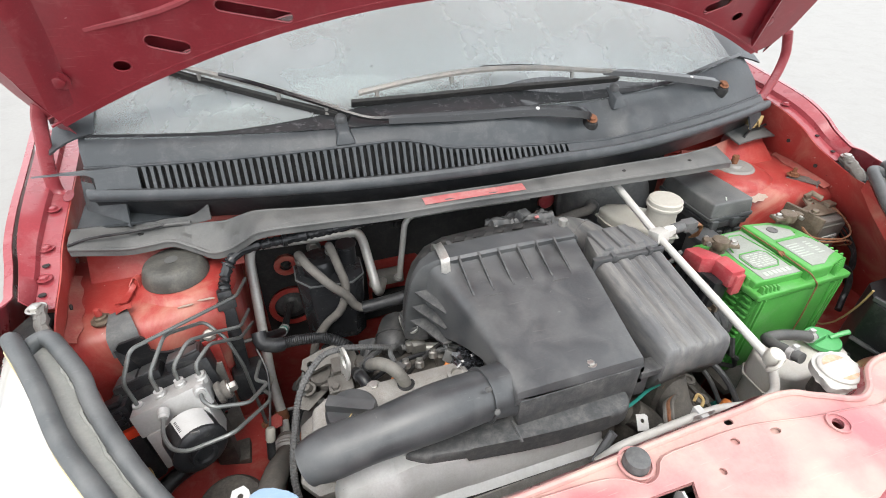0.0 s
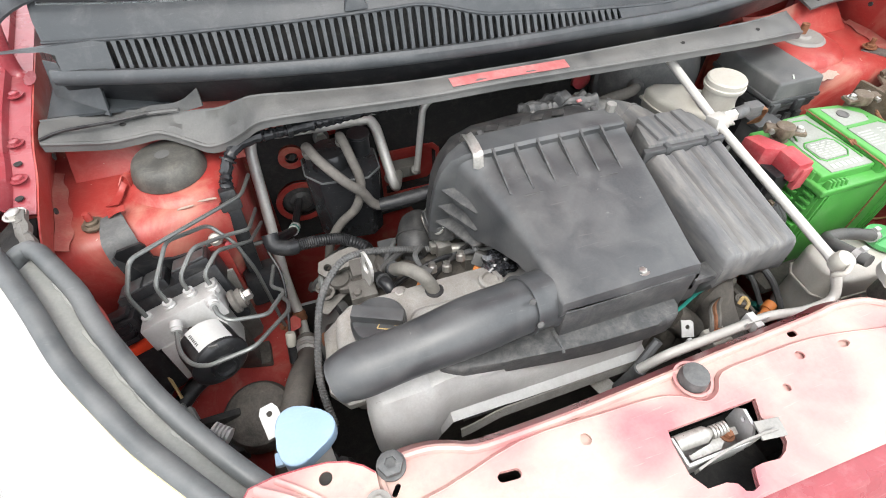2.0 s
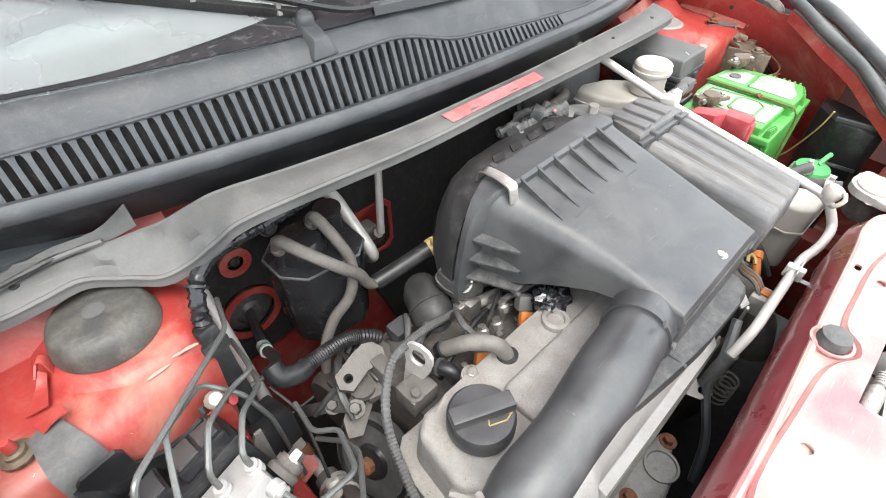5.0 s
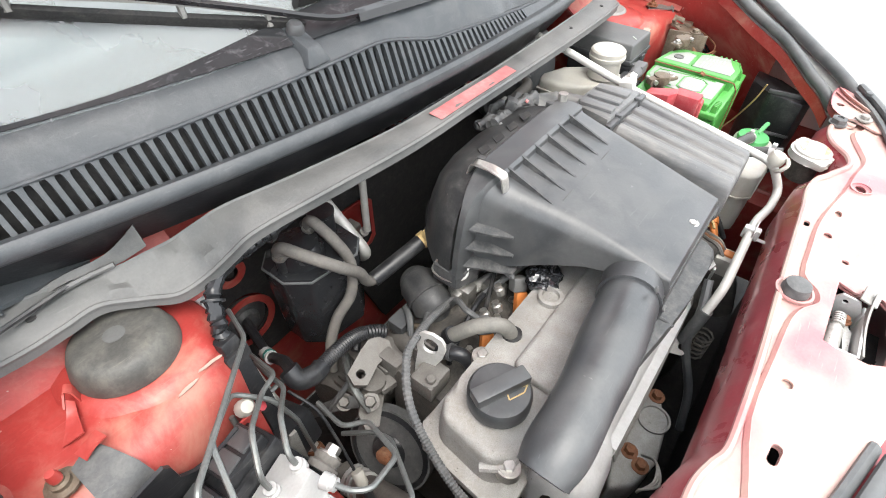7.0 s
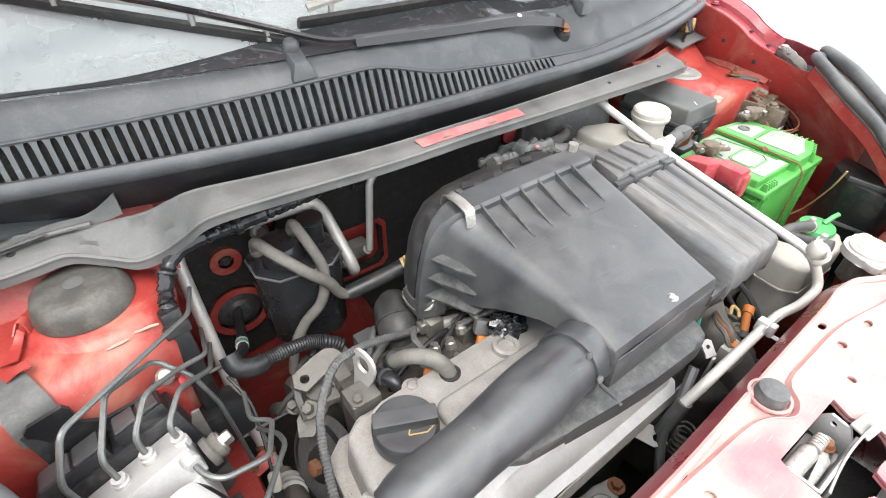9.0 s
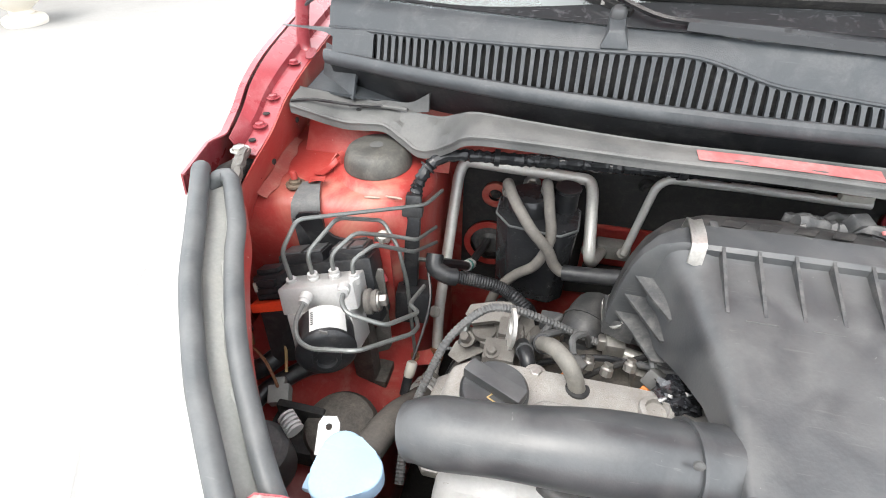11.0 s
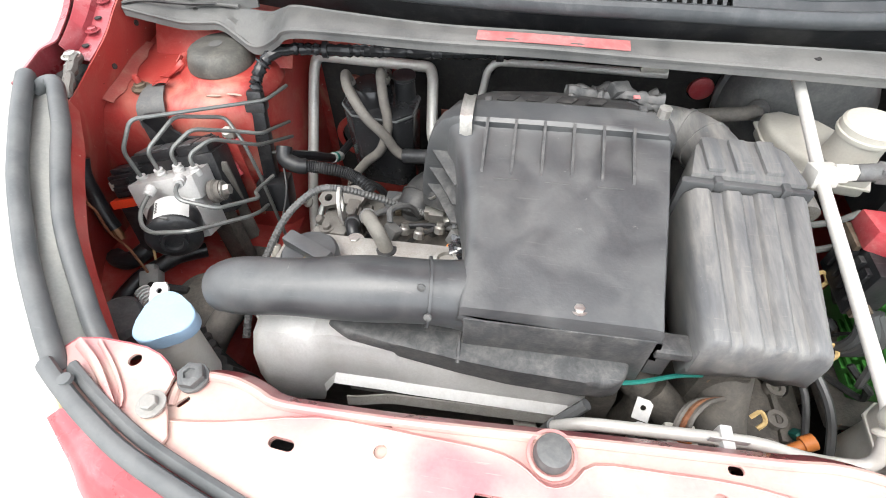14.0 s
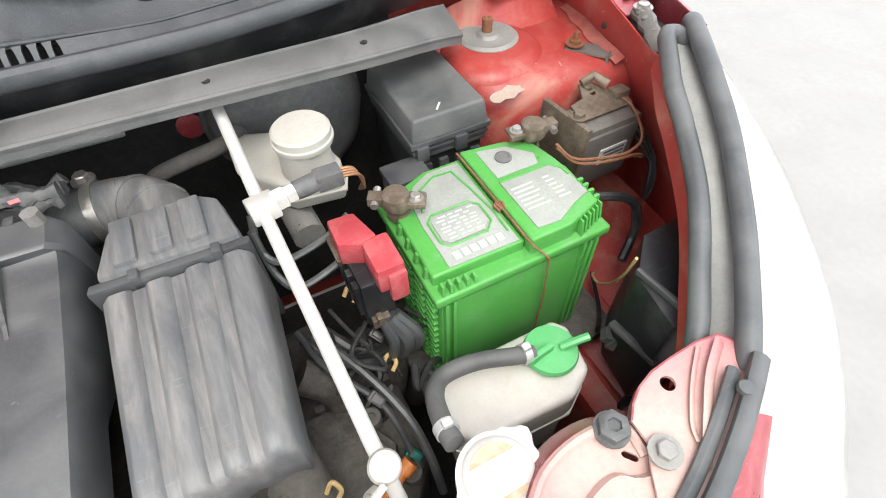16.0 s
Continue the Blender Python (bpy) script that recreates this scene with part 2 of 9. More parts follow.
M["box_dusty"] = material("dust_caked_plastic", (0.1, 0.104, 0.108), 0.4, vary=0.2, dust=(0.26, 0.25, 0.228), amount=0.62, spots=(0.07, 0.075, 0.082), spot_at=0.72, bump=0.1, coarse=42.0, smear=(0.12, 0.124, 0.13), ior=1.5, stretch=(1.0, 0.14, 0.5))
M["wiper"] = material("worn_wiper_steel", (0.2, 0.2, 0.19), 0.4, metal=0.4, vary=0.2, dust=(0.35, 0.3, 0.25), amount=0.4, spots=(0.22, 0.1, 0.05), spot_at=0.72, bump=0.06, coarse=40.0)
M["frit"] = material("black_frit", (0.03, 0.031, 0.033), 0.09, vary=0.1, dust=(0.26, 0.27, 0.28), amount=0.18, bump=0.0, coarse=40.0, ior=1.5)
M["box_dark"] = material("dusty_dark_lid", (0.07, 0.074, 0.075), 0.38, vary=0.2, dust=(0.2, 0.2, 0.19), amount=0.55, bump=0.1, coarse=14.0, smear=(0.12, 0.12, 0.117), soft=True)
M["housing"] = material("pale_lamp_housing", (0.26, 0.265, 0.25), 0.6, vary=0.12, dust=(0.36, 0.35, 0.32), amount=0.5, bump=0.1, coarse=30.0)
M["strut_plate"] = material("dull_zinc_plate", (0.27, 0.265, 0.25), 0.55, metal=0.2, vary=0.15, dust=(0.33, 0.3, 0.26), amount=0.4, spots=(0.12, 0.09, 0.07), spot_at=0.7, bump=0.1, coarse=40.0)
M["canister"] = material("glossy_black_plastic", (0.02, 0.021, 0.023), 0.22, vary=0.2, dust=(0.07, 0.068, 0.062), amount=0.15, bump=0.03, coarse=50.0)
M["flake"] = material("bare_primer", (0.36, 0.28, 0.23), 0.7, vary=0.15, dust=(0.3, 0.2, 0.17), amount=0.4, bump=0.1)
M["wiper_black"] = material("shiny_wiper_plastic", (0.012, 0.0125, 0.014), 0.2, vary=0.2, dust=(0.08, 0.08, 0.08), amount=0.2, bump=0.04, ior=1.55)
M["latch"] = material("oily_latch_steel", (0.5, 0.49, 0.46), 0.35, metal=0.35, vary=0.25, dust=(0.12, 0.1, 0.08), amount=0.4, spots=(0.14, 0.07, 0.04), spot_at=0.7, bump=0.1, coarse=60.0)
M["cast_grimy"] = material("grimy_cast_metal", (0.175, 0.168, 0.155), 0.5, metal=0.3, vary=0.25, dust=(0.13, 0.115, 0.1), amount=0.5, spots=(0.3, 0.29, 0.27), spot_at=0.72, bump=0.25, fine=700.0, coarse=50.0)
M["dome_rubber"] = material("brown_dusted_rubber", (0.075, 0.074, 0.068), 0.5, vary=0.25, dust=(0.18, 0.17, 0.145), amount=0.5, bump=0.1, coarse=35.0)
M["hose_pale"] = material("pale_grey_hose", (0.16, 0.155, 0.14), 0.6, vary=0.15, dust=(0.28, 0.265, 0.23), amount=0.5, bump=0.12, coarse=50.0)
M["lens_edge"] = material("yellowed_lens_edge", (0.5, 0.4, 0.2), 0.3, vary=0.2, dust=(0.55, 0.52, 0.45), amount=0.4, bump=0.03, coarse=20.0)
M["sealant"] = material("dusty_sealant", (0.36, 0.085, 0.07), 0.6, vary=0.15, dust=(0.42, 0.25, 0.19), amount=0.5, bump=0.15, coarse=30.0)
M["black_grimy"] = material("grimy_black_plastic", (0.03, 0.031, 0.032), 0.45, vary=0.25, dust=(0.12, 0.116, 0.108), amount=0.45, spots=(0.2, 0.19, 0.17), spot_at=0.76, bump=0.1, coarse=30.0)
M["faded_orange"] = material("faded_orange_label", (0.5, 0.3, 0.17), 0.5, vary=0.15, dust=(0.5, 0.46, 0.4), amount=0.7, bump=0.02, coarse=60.0)
M["foil"] = material("glossy_black_tape", (0.02, 0.021, 0.024), 0.12, vary=0.2, dust=(0.3, 0.32, 0.34), amount=0.25, bump=0.1, coarse=90.0, ior=1.7)
M["glass"] = glass("windscreen_glass", (0.82, 0.9, 0.86), 0.36)

# ---- building helpers ----
ORIGIN = {}


def thing(name, at, label, category, group="", kind=""):
    ob = new(name)
    ob.empty_display_size = 0.05
    ob.location = at
    ORIGIN[ob] = Vector(at)
    return tagged(ob, label, category, group, kind)


def part(name, bm, mat, parent=None, label="", flat=False):
    o = ORIGIN[parent] if parent is not None else Vector((0, 0, 0))
    bmesh.ops.translate(bm, verts=bm.verts, vec=-o)
    bmesh.ops.recalc_face_normals(bm, faces=bm.faces)
    me = bpy.data.meshes.new(name)
    bm.to_mesh(me)
    bm.free()
    me.materials.append(M[mat])
    if not flat:
        me.shade_smooth()
        me.set_sharp_from_angle(angle=radians(38))
    ob = new(name, me)
    if parent is not None:
        ob.parent = parent
        ORIGIN[ob] = o
    else:
        ORIGIN[ob] = Vector((0, 0, 0))
    if label:
        tagged(ob, label)
    return ob


def solo(name, bm, mat, label, category, group="", kind=""):
    ob = part(name, bm, mat)
    return tagged(ob, label, category, group, kind)


def bundle(name, at, pieces, piece, mat, label, category):
    """A thing made of several like pieces, each a part of its own."""
    root = thing(name, at, label, category)
    for bm in pieces:
        part(piece, bm, mat, root)
    return root


def ramp_bevel(bm, geom_edges, width, segs=2):
    if width > 0:
        bmesh.ops.bevel(bm, geom=list(geom_edges), offset=width, offset_type="OFFSET", segments=segs, profile=0.6, affect="EDGES", clamp_overlap=True)


def B():
    return bmesh.new()


def box(bm, lo, hi, bev=0.003, m=None, segs=2, top=None):
    """A bevelled box; top = (dx, dy) draws its upper face in by that much on every side."""
    t = bmesh.new()
    bmesh.ops.create_cube(t, size=1.0)
    lo, hi = Vector(lo), Vector(hi)
    for v in t.verts:
        up = v.co.z > 0
        v.co = Vector([lo[i] + (v.co[i] + 0.5) * (hi[i] - lo[i]) for i in range(3)])
        if top and up:
            c = (lo + hi) / 2
            v.co.x -= math.copysign(top[0], v.co.x - c.x)
            v.co.y -= math.copysign(top[1], v.co.y - c.y)
    ramp_bevel(t, t.edges, bev, segs)
    if m is not None:
        bmesh.ops.transform(t, matrix=m, verts=t.verts)
    merge(bm, t)
    return bm


def merge(bm, t):
    me = bpy.data.meshes.new("tmp")
    t.to_mesh(me)
    t.free()
    bm.from_mesh(me)
    bpy.data.meshes.remove(me)


def rounded(pts, radius, n=4):
    """A polyline with its corners rounded."""
    pts = [Vector(p) for p in pts]
    out = [pts[0]]
    for a, b, c in zip(pts, pts[1:], pts[2:]):
        r = min(radius, 0.45 * (b - a).length, 0.45 * (c - b).length)
        p, q = b + (a - b).normalized() * r, b + (c - b).normalized() * r
        out += [p.lerp(b, i / n).lerp(b.lerp(q, i / n), i / n) for i in range(n + 1)]
    return out + [pts[-1]]


def spline(pts, n=6):
    """A smooth line through the points."""
    p = [Vector(q) for q in pts]
    p = [2 * p[0] - p[1]] + p + [2 * p[-1] - p[-2]]
    out = []
    for a, b, c, d in zip(p, p[1:], p[2:], p[3:]):
        for i in range(n):
            t = i / n
            out.append(0.5 * (2 * b + (c - a) * t + (2 * a - 5 * b + 4 * c - d) * t * t + (3 * b - 3 * c + d - a) * t ** 3))
    return out + [p[-2]]


def loft(bm, rings, cap=True, closed=True):
    rows = [[bm.verts.new(p) for p in ring] for ring in rings]
    n = len(rows[0])
    for a, b in zip(rows, rows[1:]):
        for i in range(n if closed else n - 1):
            bm.faces.new((a[i], a[(i + 1) % n], b[(i + 1) % n], b[i]))
    if cap and closed:
        bm.faces.new(rows[0][::-1])
        bm.faces.new(rows[-1])
    return bm


def tube(bm, pts, r, seg=10, cap=True, squash=1.0):
    """A round bar or hose along a line; r may be one radius or one per point."""
    pts = [Vector(p) for p in pts]
    side = None
    rings = []
    for i, p in enumerate(pts):
        d = (pts[min(i + 1, len(pts) - 1)] - pts[max(i - 1, 0)]).normalized()
        if side is None:
            side = d.orthogonal().normalized()
        side = (side - d * side.dot(d)).normalized()
        up = d.cross(side)
        rr = r[i] if isinstance(r, (list, tuple)) else r
        rings.append([p + rr * (math.cos(a) * side + squash * math.sin(a) * up) for a in (2 * math.pi * k / seg for k in range(seg))])
    return loft(bm, rings, cap)


def ribbed(pts, r, pitch, depth):
    """Line and radii of a corrugated hose."""
    pts = [Vector(p) for p in pts]
    out, radii, n = [], [], 0
    for a, b in zip(pts, pts[1:]):
        k = max(1, round((b - a).length / (pitch / 2)))
        for i in range(k):
            out.append(a.lerp(b, i / k))
            radii.append(r - (depth if n % 2 else 0))
            n += 1
    return out, radii


def lathe(bm, profile, at, axis=(0, 0, 1), seg=24):
    """A turned body: profile of (radius, height) along the axis from at."""
    q = Vector((0, 0, 1)).rotation_difference(Vector(axis).normalized())
    rings = [[Vector(at) + q @ Vector((max(r, 1e-4) * math.cos(a), max(r, 1e-4) * math.sin(a), h)) for a in (2 * math.pi * k / seg for k in range(seg))] for r, h in profile]
    return loft(bm, rings)


def bolt(bm, at, r=0.006, h=0.005, axis=(0, 0, 1), washer=True):
    if washer:
        lathe(bm, [(0, 0), (r * 1.55, 0), (r * 1.55, h * 0.25), (0, h * 0.25)], at, axis, 14)
    lathe(bm, [(0, 0), (r, 0), (r, h), (r * 0.85, h * 1.15), (0, h * 1.15)], at, axis, 6)
    return bm


def within(c, ring):
    """Whether the point lies inside the closed outline."""
    inside = False
    for (x0, y0), (x1, y1) in zip(ring, list(ring[1:]) + [ring[0]]):
        if (y0 > c[1]) != (y1 > c[1]) and c[0] < (x1 - x0) * (c[1] - y0) / (y1 - y0) + x0:
            inside = not inside
    return inside


def plate(bm, outline, holes=(), thick=0.002, m=None, bev=0.0):
    """A flat sheet with openings through it; outline and holes in its own plane."""
    t = bmesh.new()
    pts, edges = [], []
    for ring in (outline, *holes):
        n0 = len(pts)
        pts += [Vector((p[0], p[1])) for p in ring]
        edges += [(n0 + i, n0 + (i + 1) % len(ring)) for i in range(len(ring))]
    flat, _, tris, *_ = delaunay_2d_cdt(pts, edges, [], 0, 1e-6)
    vs = [t.verts.new((p[0], p[1], 0)) for p in flat]
    for tri in tris:
        c = sum((flat[i] for i in tri), Vector((0, 0))) / len(tri)
        if within(c, outline) and not any(within(c, h) for h in holes):
            t.faces.new([vs[i] for i in tri])
    bmesh.ops.delete(t, geom=[v for v in t.verts if not v.link_faces], context="VERTS")
    if thick:
        g = bmesh.ops.extrude_face_region(t, geom=t.faces[:])
        bmesh.ops.translate(t, verts=[e for e in g["geom"] if isinstance(e, bmesh.types.BMVert)], vec=(0, 0, -thick))
    bmesh.ops.recalc_face_normals(t, faces=t.faces)
    if m is not None:
        bmesh.ops.transform(t, matrix=m, verts=t.verts)
    merge(bm, t)
    return bm


def ring2(cx, cy, r, n=16, ry=None):
    return [(cx + r * math.cos(2 * math.pi * k / n), cy + (ry or r) * math.sin(2 * math.pi * k / n)) for k in range(n)]


def slot2(cx, cy, w, h, ang=0.0, n=6):
    """The outline of a slot w long and h wide with round ends."""
    pts = [((w - h) / 2 + h / 2 * math.cos(a), h / 2 * math.sin(a)) for a in (math.pi * (k / n - 0.5) for k in range(n + 1))]
    pts += [(-x, -y) for x, y in pts]
    c, s = math.cos(ang), math.sin(ang)
    return [(cx + x * c - y * s, cy + x * s + y * c) for x, y in pts]


def prism(bm, outline, z0, z1, bev=0.002, m=None, top=None, segs=2):
    """An upright body over an outline in plan; z0 and z1 may be functions of x and y."""
    t = bmesh.new()
    f0 = z0 if callable(z0) else (lambda x, y: z0)
    f1 = z1 if callable(z1) else (lambda x, y: z1)
    up = top or outline
    lo = [t.verts.new((x, y, f0(x, y))) for x, y in outline]
    hi = [t.verts.new((x, y, f1(x, y))) for x, y in up]
    n = len(lo)
    for i in range(n):
        t.faces.new((lo[i], lo[(i + 1) % n], hi[(i + 1) % n], hi[i]))
    t.faces.new(lo[::-1])
    t.faces.new(hi)
    if bev:
        ramp_bevel(t, t.edges, bev, segs)
    if m is not None:
        bmesh.ops.transform(t, matrix=m, verts=t.verts)
    merge(bm, t)
    return bm


def sheet(bm, f, nu, nv, thick=0.0):
    """A curved sheet over f(u, v), u and v from 0 to 1, made solid by thick."""
    vs = [[bm.verts.new(f(i / nu, j / nv)) for j in range(nv + 1)] for i in range(nu + 1)]
    fs = [bm.faces.new((vs[i][j], vs[i + 1][j], vs[i + 1][j + 1], vs[i][j + 1])) for i in range(nu) for j in range(nv)]
    if thick:
        bmesh.ops.recalc_face_normals(bm, faces=fs)
        bmesh.ops.solidify(bm, geom=fs, thickness=thick)
    return bm


def along(line, u):
    """The point at the share u of a polyline's points."""
    k = u * (len(line) - 1)
    i = min(int(k), len(line) - 2)
    return Vector(line[i]).lerp(Vector(line[i + 1]), k - i)


# ---- ground and surroundings ----
bm = B()
bmesh.ops.create_grid(bm, x_segments=8, y_segments=8, size=150.0)
solo("ground", bm, "concrete", "pale sunlit concrete yard, dusty and worn", "ground", kind="structure")

# ---- car body ----
body = thing("car_body", (0, 0.3, 0.4), "red car body shell, open engine bay, faded dusty paint", "car body")


def ease(x, a, b):
    k = min(1.0, max(0.0, (x - a) / (b - a)))
    return 3 * k * k - 2 * k ** 3


def lip_y(x):
    return 0.425 + 0.26 * x * x


SUP_REAR = [(-0.378, -0.012), (-0.379, 0.008), (-0.364, 0.017), (-0.334, 0.017), (-0.309, 0.01), (-0.29, 0.003), (-0.25, 0.002), (-0.17, 0.003), (-0.03, 0.009), (0.107, 0.014), (0.146, 0.017), (0.181, 0.013), (0.2, 0.003), (0.219, -0.006),
            (0.24, -0.017), (0.258, -0.02), (0.278, -0.013), (0.292, -0.001), (0.309, 0.011), (0.334, 0.018), (0.361, 0.018), (0.379, 0.01), (0.378, -0.012)]
SUP_FRONT = [(0.46, -0.028), (0.39, -0.05), (0.283, -0.082), (0.15, -0.12), (-0.15, -0.12), (-0.283, -0.082), (-0.39, -0.05), (-0.46, -0.028)]
LATCH = [(-0.117, -0.048), (-0.018, -0.049), (-0.026, -0.066), (-0.023, -0.074), (-0.017, -0.082), (-0.02, -0.092), (-0.027, -0.098), (-0.037, -0.102), (-0.055, -0.1), (-0.064, -0.1005), (-0.068, -0.108), (-0.071, -0.1145), (-0.0785, -0.1165), (-0.085, -0.114),
         (-0.0875, -0.107), (-0.096, -0.103), (-0.1145, -0.102), (-0.1225, -0.0875), (-0.1205, -0.06)]
# the raised front of the panel, behind a pressed step
STEP = [(-0.45, -0.03), (-0.40, -0.034), (-0.33, -0.028), (-0.25, -0.012), (-0.17, -0.014), (-0.11, -0.017), (-0.085, -0.024), (-0.066, -0.036), (-0.048, -0.032), (-0.03, -0.016), (0.02, -0.014), (0.075, -0.014), (0.12, -0.02), (0.17, -0.03), (0.222, -0.036), (0.26, -0.043), (0.281, -0.041),
        (0.305, -0.032), (0.334, -0.022), (0.352, -0.021), (0.366, -0.03), (0.40, -0.034), (0.45, -0.03)]
low_holes = [ring2(-0.193, -0.008, 0.004), slot2(0.075, -0.002, 0.012, 0.007), slot2(0.369, -0.014, 0.012, 0.005, -0.9), slot2(-0.369, -0.014, 0.012, 0.005, 0.9)]
holes = [LATCH, ring2(-0.193, -0.03, 0.0055), ring2(0.113, -0.03, 0.0075, ry=0.004), ring2(0.059, -0.026, 0.0055, ry=0.0045), slot2(0.19, -0.046, 0.016, 0.012, 0.5),
         slot2(-0.272, -0.036, 0.022, 0.009, -0.1), ring2(0.02, -0.05, 0.004), ring2(-0.02, -0.075, 0.004)]
bm = B()
plate(bm, [(x, y - 0.004) for x, y in SUP_REAR] + SUP_FRONT, [LATCH] + low_holes + holes[4:6], 0.0025, pose(0, 0, 0.8595))
support = part("radiator_support", bm, "red_faded", body, "faded dusty pink-red radiator support panel with holes")
bm = B()
step = [(p.x, p.y) for p in spline([(*p, 0) for p in STEP], 3)]
plate(bm, step + [(0.39, -0.053), (0.283, -0.085), (0.15, -0.123), (-0.15, -0.123), (-0.283, -0.085), (-0.39, -0.053)], holes, 0.0025, pose(0, 0, 0.864))
part("raised_front", bm, "red_faded", support, "raised faded front of the support panel")
bm = B()
sheet(bm, lambda u, v: Vector((*along([(*p, 0) for p in step], u)[:2], 0)) + Vector((0, 0.0035 * v, 0.8652 - 0.0045 * v)), len(step) - 1, 2, 0.001)
part("step_edge", bm, "red_faded", support)
for x, y in ((0.19, -0.046),):
    bm = B()
    plate(bm, ring2(x, y, 0.0135, 24), [ring2(x, y, 0.0118, 24)], 0.0015, pose(0, 0, 0.8665))
    part("pressed_ring", bm, "red_faded", support)
bm = B()
rear = spline([(x, y - 0.004, 0) for x, y in SUP_REAR], 3)
sheet(bm, lambda u, v: along(rear, u) + Vector((0, (0.0, 0.012, 0.014)[round(v * 2)], (0.86, 0.842, 0.78)[round(v * 2)])), len(rear) - 1, 2, 0.002)
part("rear_flange", bm, "red", support)
bm = B()
tube(bm, [(p.x, p.y - 0.003, 0.8605) for p in rear], 0.0042, 8)
part("rolled_edge", bm, "red_faded", support)
for sx in (-1, 1):
    bm = B()
    # folded end bracket that overlaps the panel, with pressed channels and a rubber edge seal
    END = [(0.382, 0.004), (0.391, 0.013), (0.404, 0.021), (0.42, 0.026), (0.44, 0.028), (0.468, 0.029), (0.489, 0.026), (0.497, 0.014), (0.501, 0.003), (0.497, -0.012), (0.45, -0.036), (0.40, -0.055), (0.366, -0.062), (0.362, -0.046), (0.372, -0.028), (0.382, -0.014)]
    bm = B()
    plate(bm, [(sx * x, y) for x, y in END][::sx], [ring2(sx * 0.4245, 0.0125, 0.006)], 0.003, pose(0, 0, 0.869))
    bracket_end = part("end_bracket", bm, "red_faded", support, "faded folded end bracket of the support panel")
    bm = B()
    sheet(bm, lambda u, v: along([(sx * x, y, 0) for x, y in END[:11]], u) + Vector((0, 0, 0.8692 - 0.012 * v)), 20, 1, 0.0015)
    part("bracket_flange", bm, "red", bracket_end)
    for pts, r in (([(0.484, 0.02, 0.8705), (0.455, 0.002, 0.8715), (0.43, -0.02, 0.8715), (0.405, -0.044, 0.8705)], 0.006), ([(0.466, 0.024, 0.8705), (0.44, 0.004, 0.871), (0.418, -0.018, 0.8705), (0.412, -0.03, 0.8702)], 0.003)):
        bm = B()
        tube(bm, spline([(sx * x, y, z) for x, y, z in pts], 5), r, 8, squash=0.35)
        part("pressed_channel", bm, "red_faded", bracket_end)
    bm = B()
    line = spline([(sx * 0.494, -0.006, 0.878), (sx * 0.468, -0.022, 0.877), (sx * 0.43, -0.043, 0.876), (sx * 0.38, -0.066, 0.873), (sx * 0.30, -0.092, 0.869), (sx * 0.22, -0.115, 0.866)], 5)
    tube(bm, line, 0.0085, 10, squash=0.75)
    part("edge_seal", bm, "strip", support, "black rubber edge seal")
    bm = B()
    tube(bm, [p + Vector((-sx * 0.008, 0.012, -0.003)) for p in line[3:]], 0.0065, 8, squash=0.7)
    part("seal_lip", bm, "strip", support, "black rubber edge seal")
    for at in ((sx * 0.462, -0.018, 0.881),):
        bm = B()
        lathe(bm, [(0, 0), (0.006, 0), (0.0055, 0.004), (0, 0.005)], at, seg=14)
        part("seal_button", bm, "strip", support)
    # inner apron, flange and fender
    bm = B()
    low = [(sx * 0.6, 0.14, 0.86), (sx * 0.625, 0.2, 0.90), (sx * 0.648, 0.27, 0.922), (sx * 0.664, 0.32, 0.921), (sx * 0.672, 0.37, 0.929), (sx * 0.673, 0.42, 0.944), (sx * 0.673, 0.465, 0.966), (sx * 0.672, 0.524, 0.985), (sx * 0.68, 0.64, 1.0)]
    line = spline(low, 5)
    IN, DN = (0, -0.004, -0.028, -0.058, -0.07, -0.07), (0, -0.03, -0.09, -0.17, -0.25, -0.5)
    sheet(bm, lambda u, v: along(line, u) + Vector((-sx * IN[round(v * 5)], 0, DN[round(v * 5)])), len(line) - 1, 5, 0.002)
    part("inner_apron", bm, "red_bay", body)
    bm = B()
    fl = spline([(sx * 0.672, 0.374, 0.931), (sx * 0.673, 0.40, 0.937), (sx * 0.673, 0.43, 0.948), (sx * 0.673, 0.465, 0.966), (sx * 0.672, 0.524, 0.985), (sx * 0.68, 0.64, 1.0), (sx * 0.692, 0.76, 1.012)], 5)
    sheet(bm, lambda u, v: along(fl, u) + Vector((sx * (0.0, 0.022, 0.024, 0.03 + 0.025 * u)[round(v * 3)], 0, (0.001, 0.003, 0.012, 0.022)[round(v * 3)])), len(fl) - 1, 3, 0.002)
    flange = part("fender_flange", bm, "red", body, "dusty red fender flange with bolts")
    bm = B()
    fe = spline([(sx * 0.67, 0.3, 0.922), (sx * 0.672, 0.34, 0.926), (sx * 0.672, 0.374, 0.931), (sx * 0.673, 0.40, 0.937), (sx * 0.673, 0.43, 0.948), (sx * 0.673, 0.465, 0.966), (sx * 0.672, 0.524, 0.985), (sx * 0.68, 0.64, 1.0), (sx * 0.692, 0.76, 1.012)], 5)
    sheet(bm, lambda u, v: along(fe, u) + Vector((sx * ((0.03, 0.04, 0.055, 0.07, 0.08)[round(v * 4)] + 0.03 * u + (1 - ease(along(fe, u).y, 0.362, 0.385)) * (0.016, 0.011, 0.004, 0.0, 0.0)[round(v * 4)]), 0, (0.021, 0.02, -0.03, -0.2, -0.45)[round(v * 4)])), len(fe) - 1, 4, 0.002)
    part("fender", bm, "red", body, "glossy red fender")
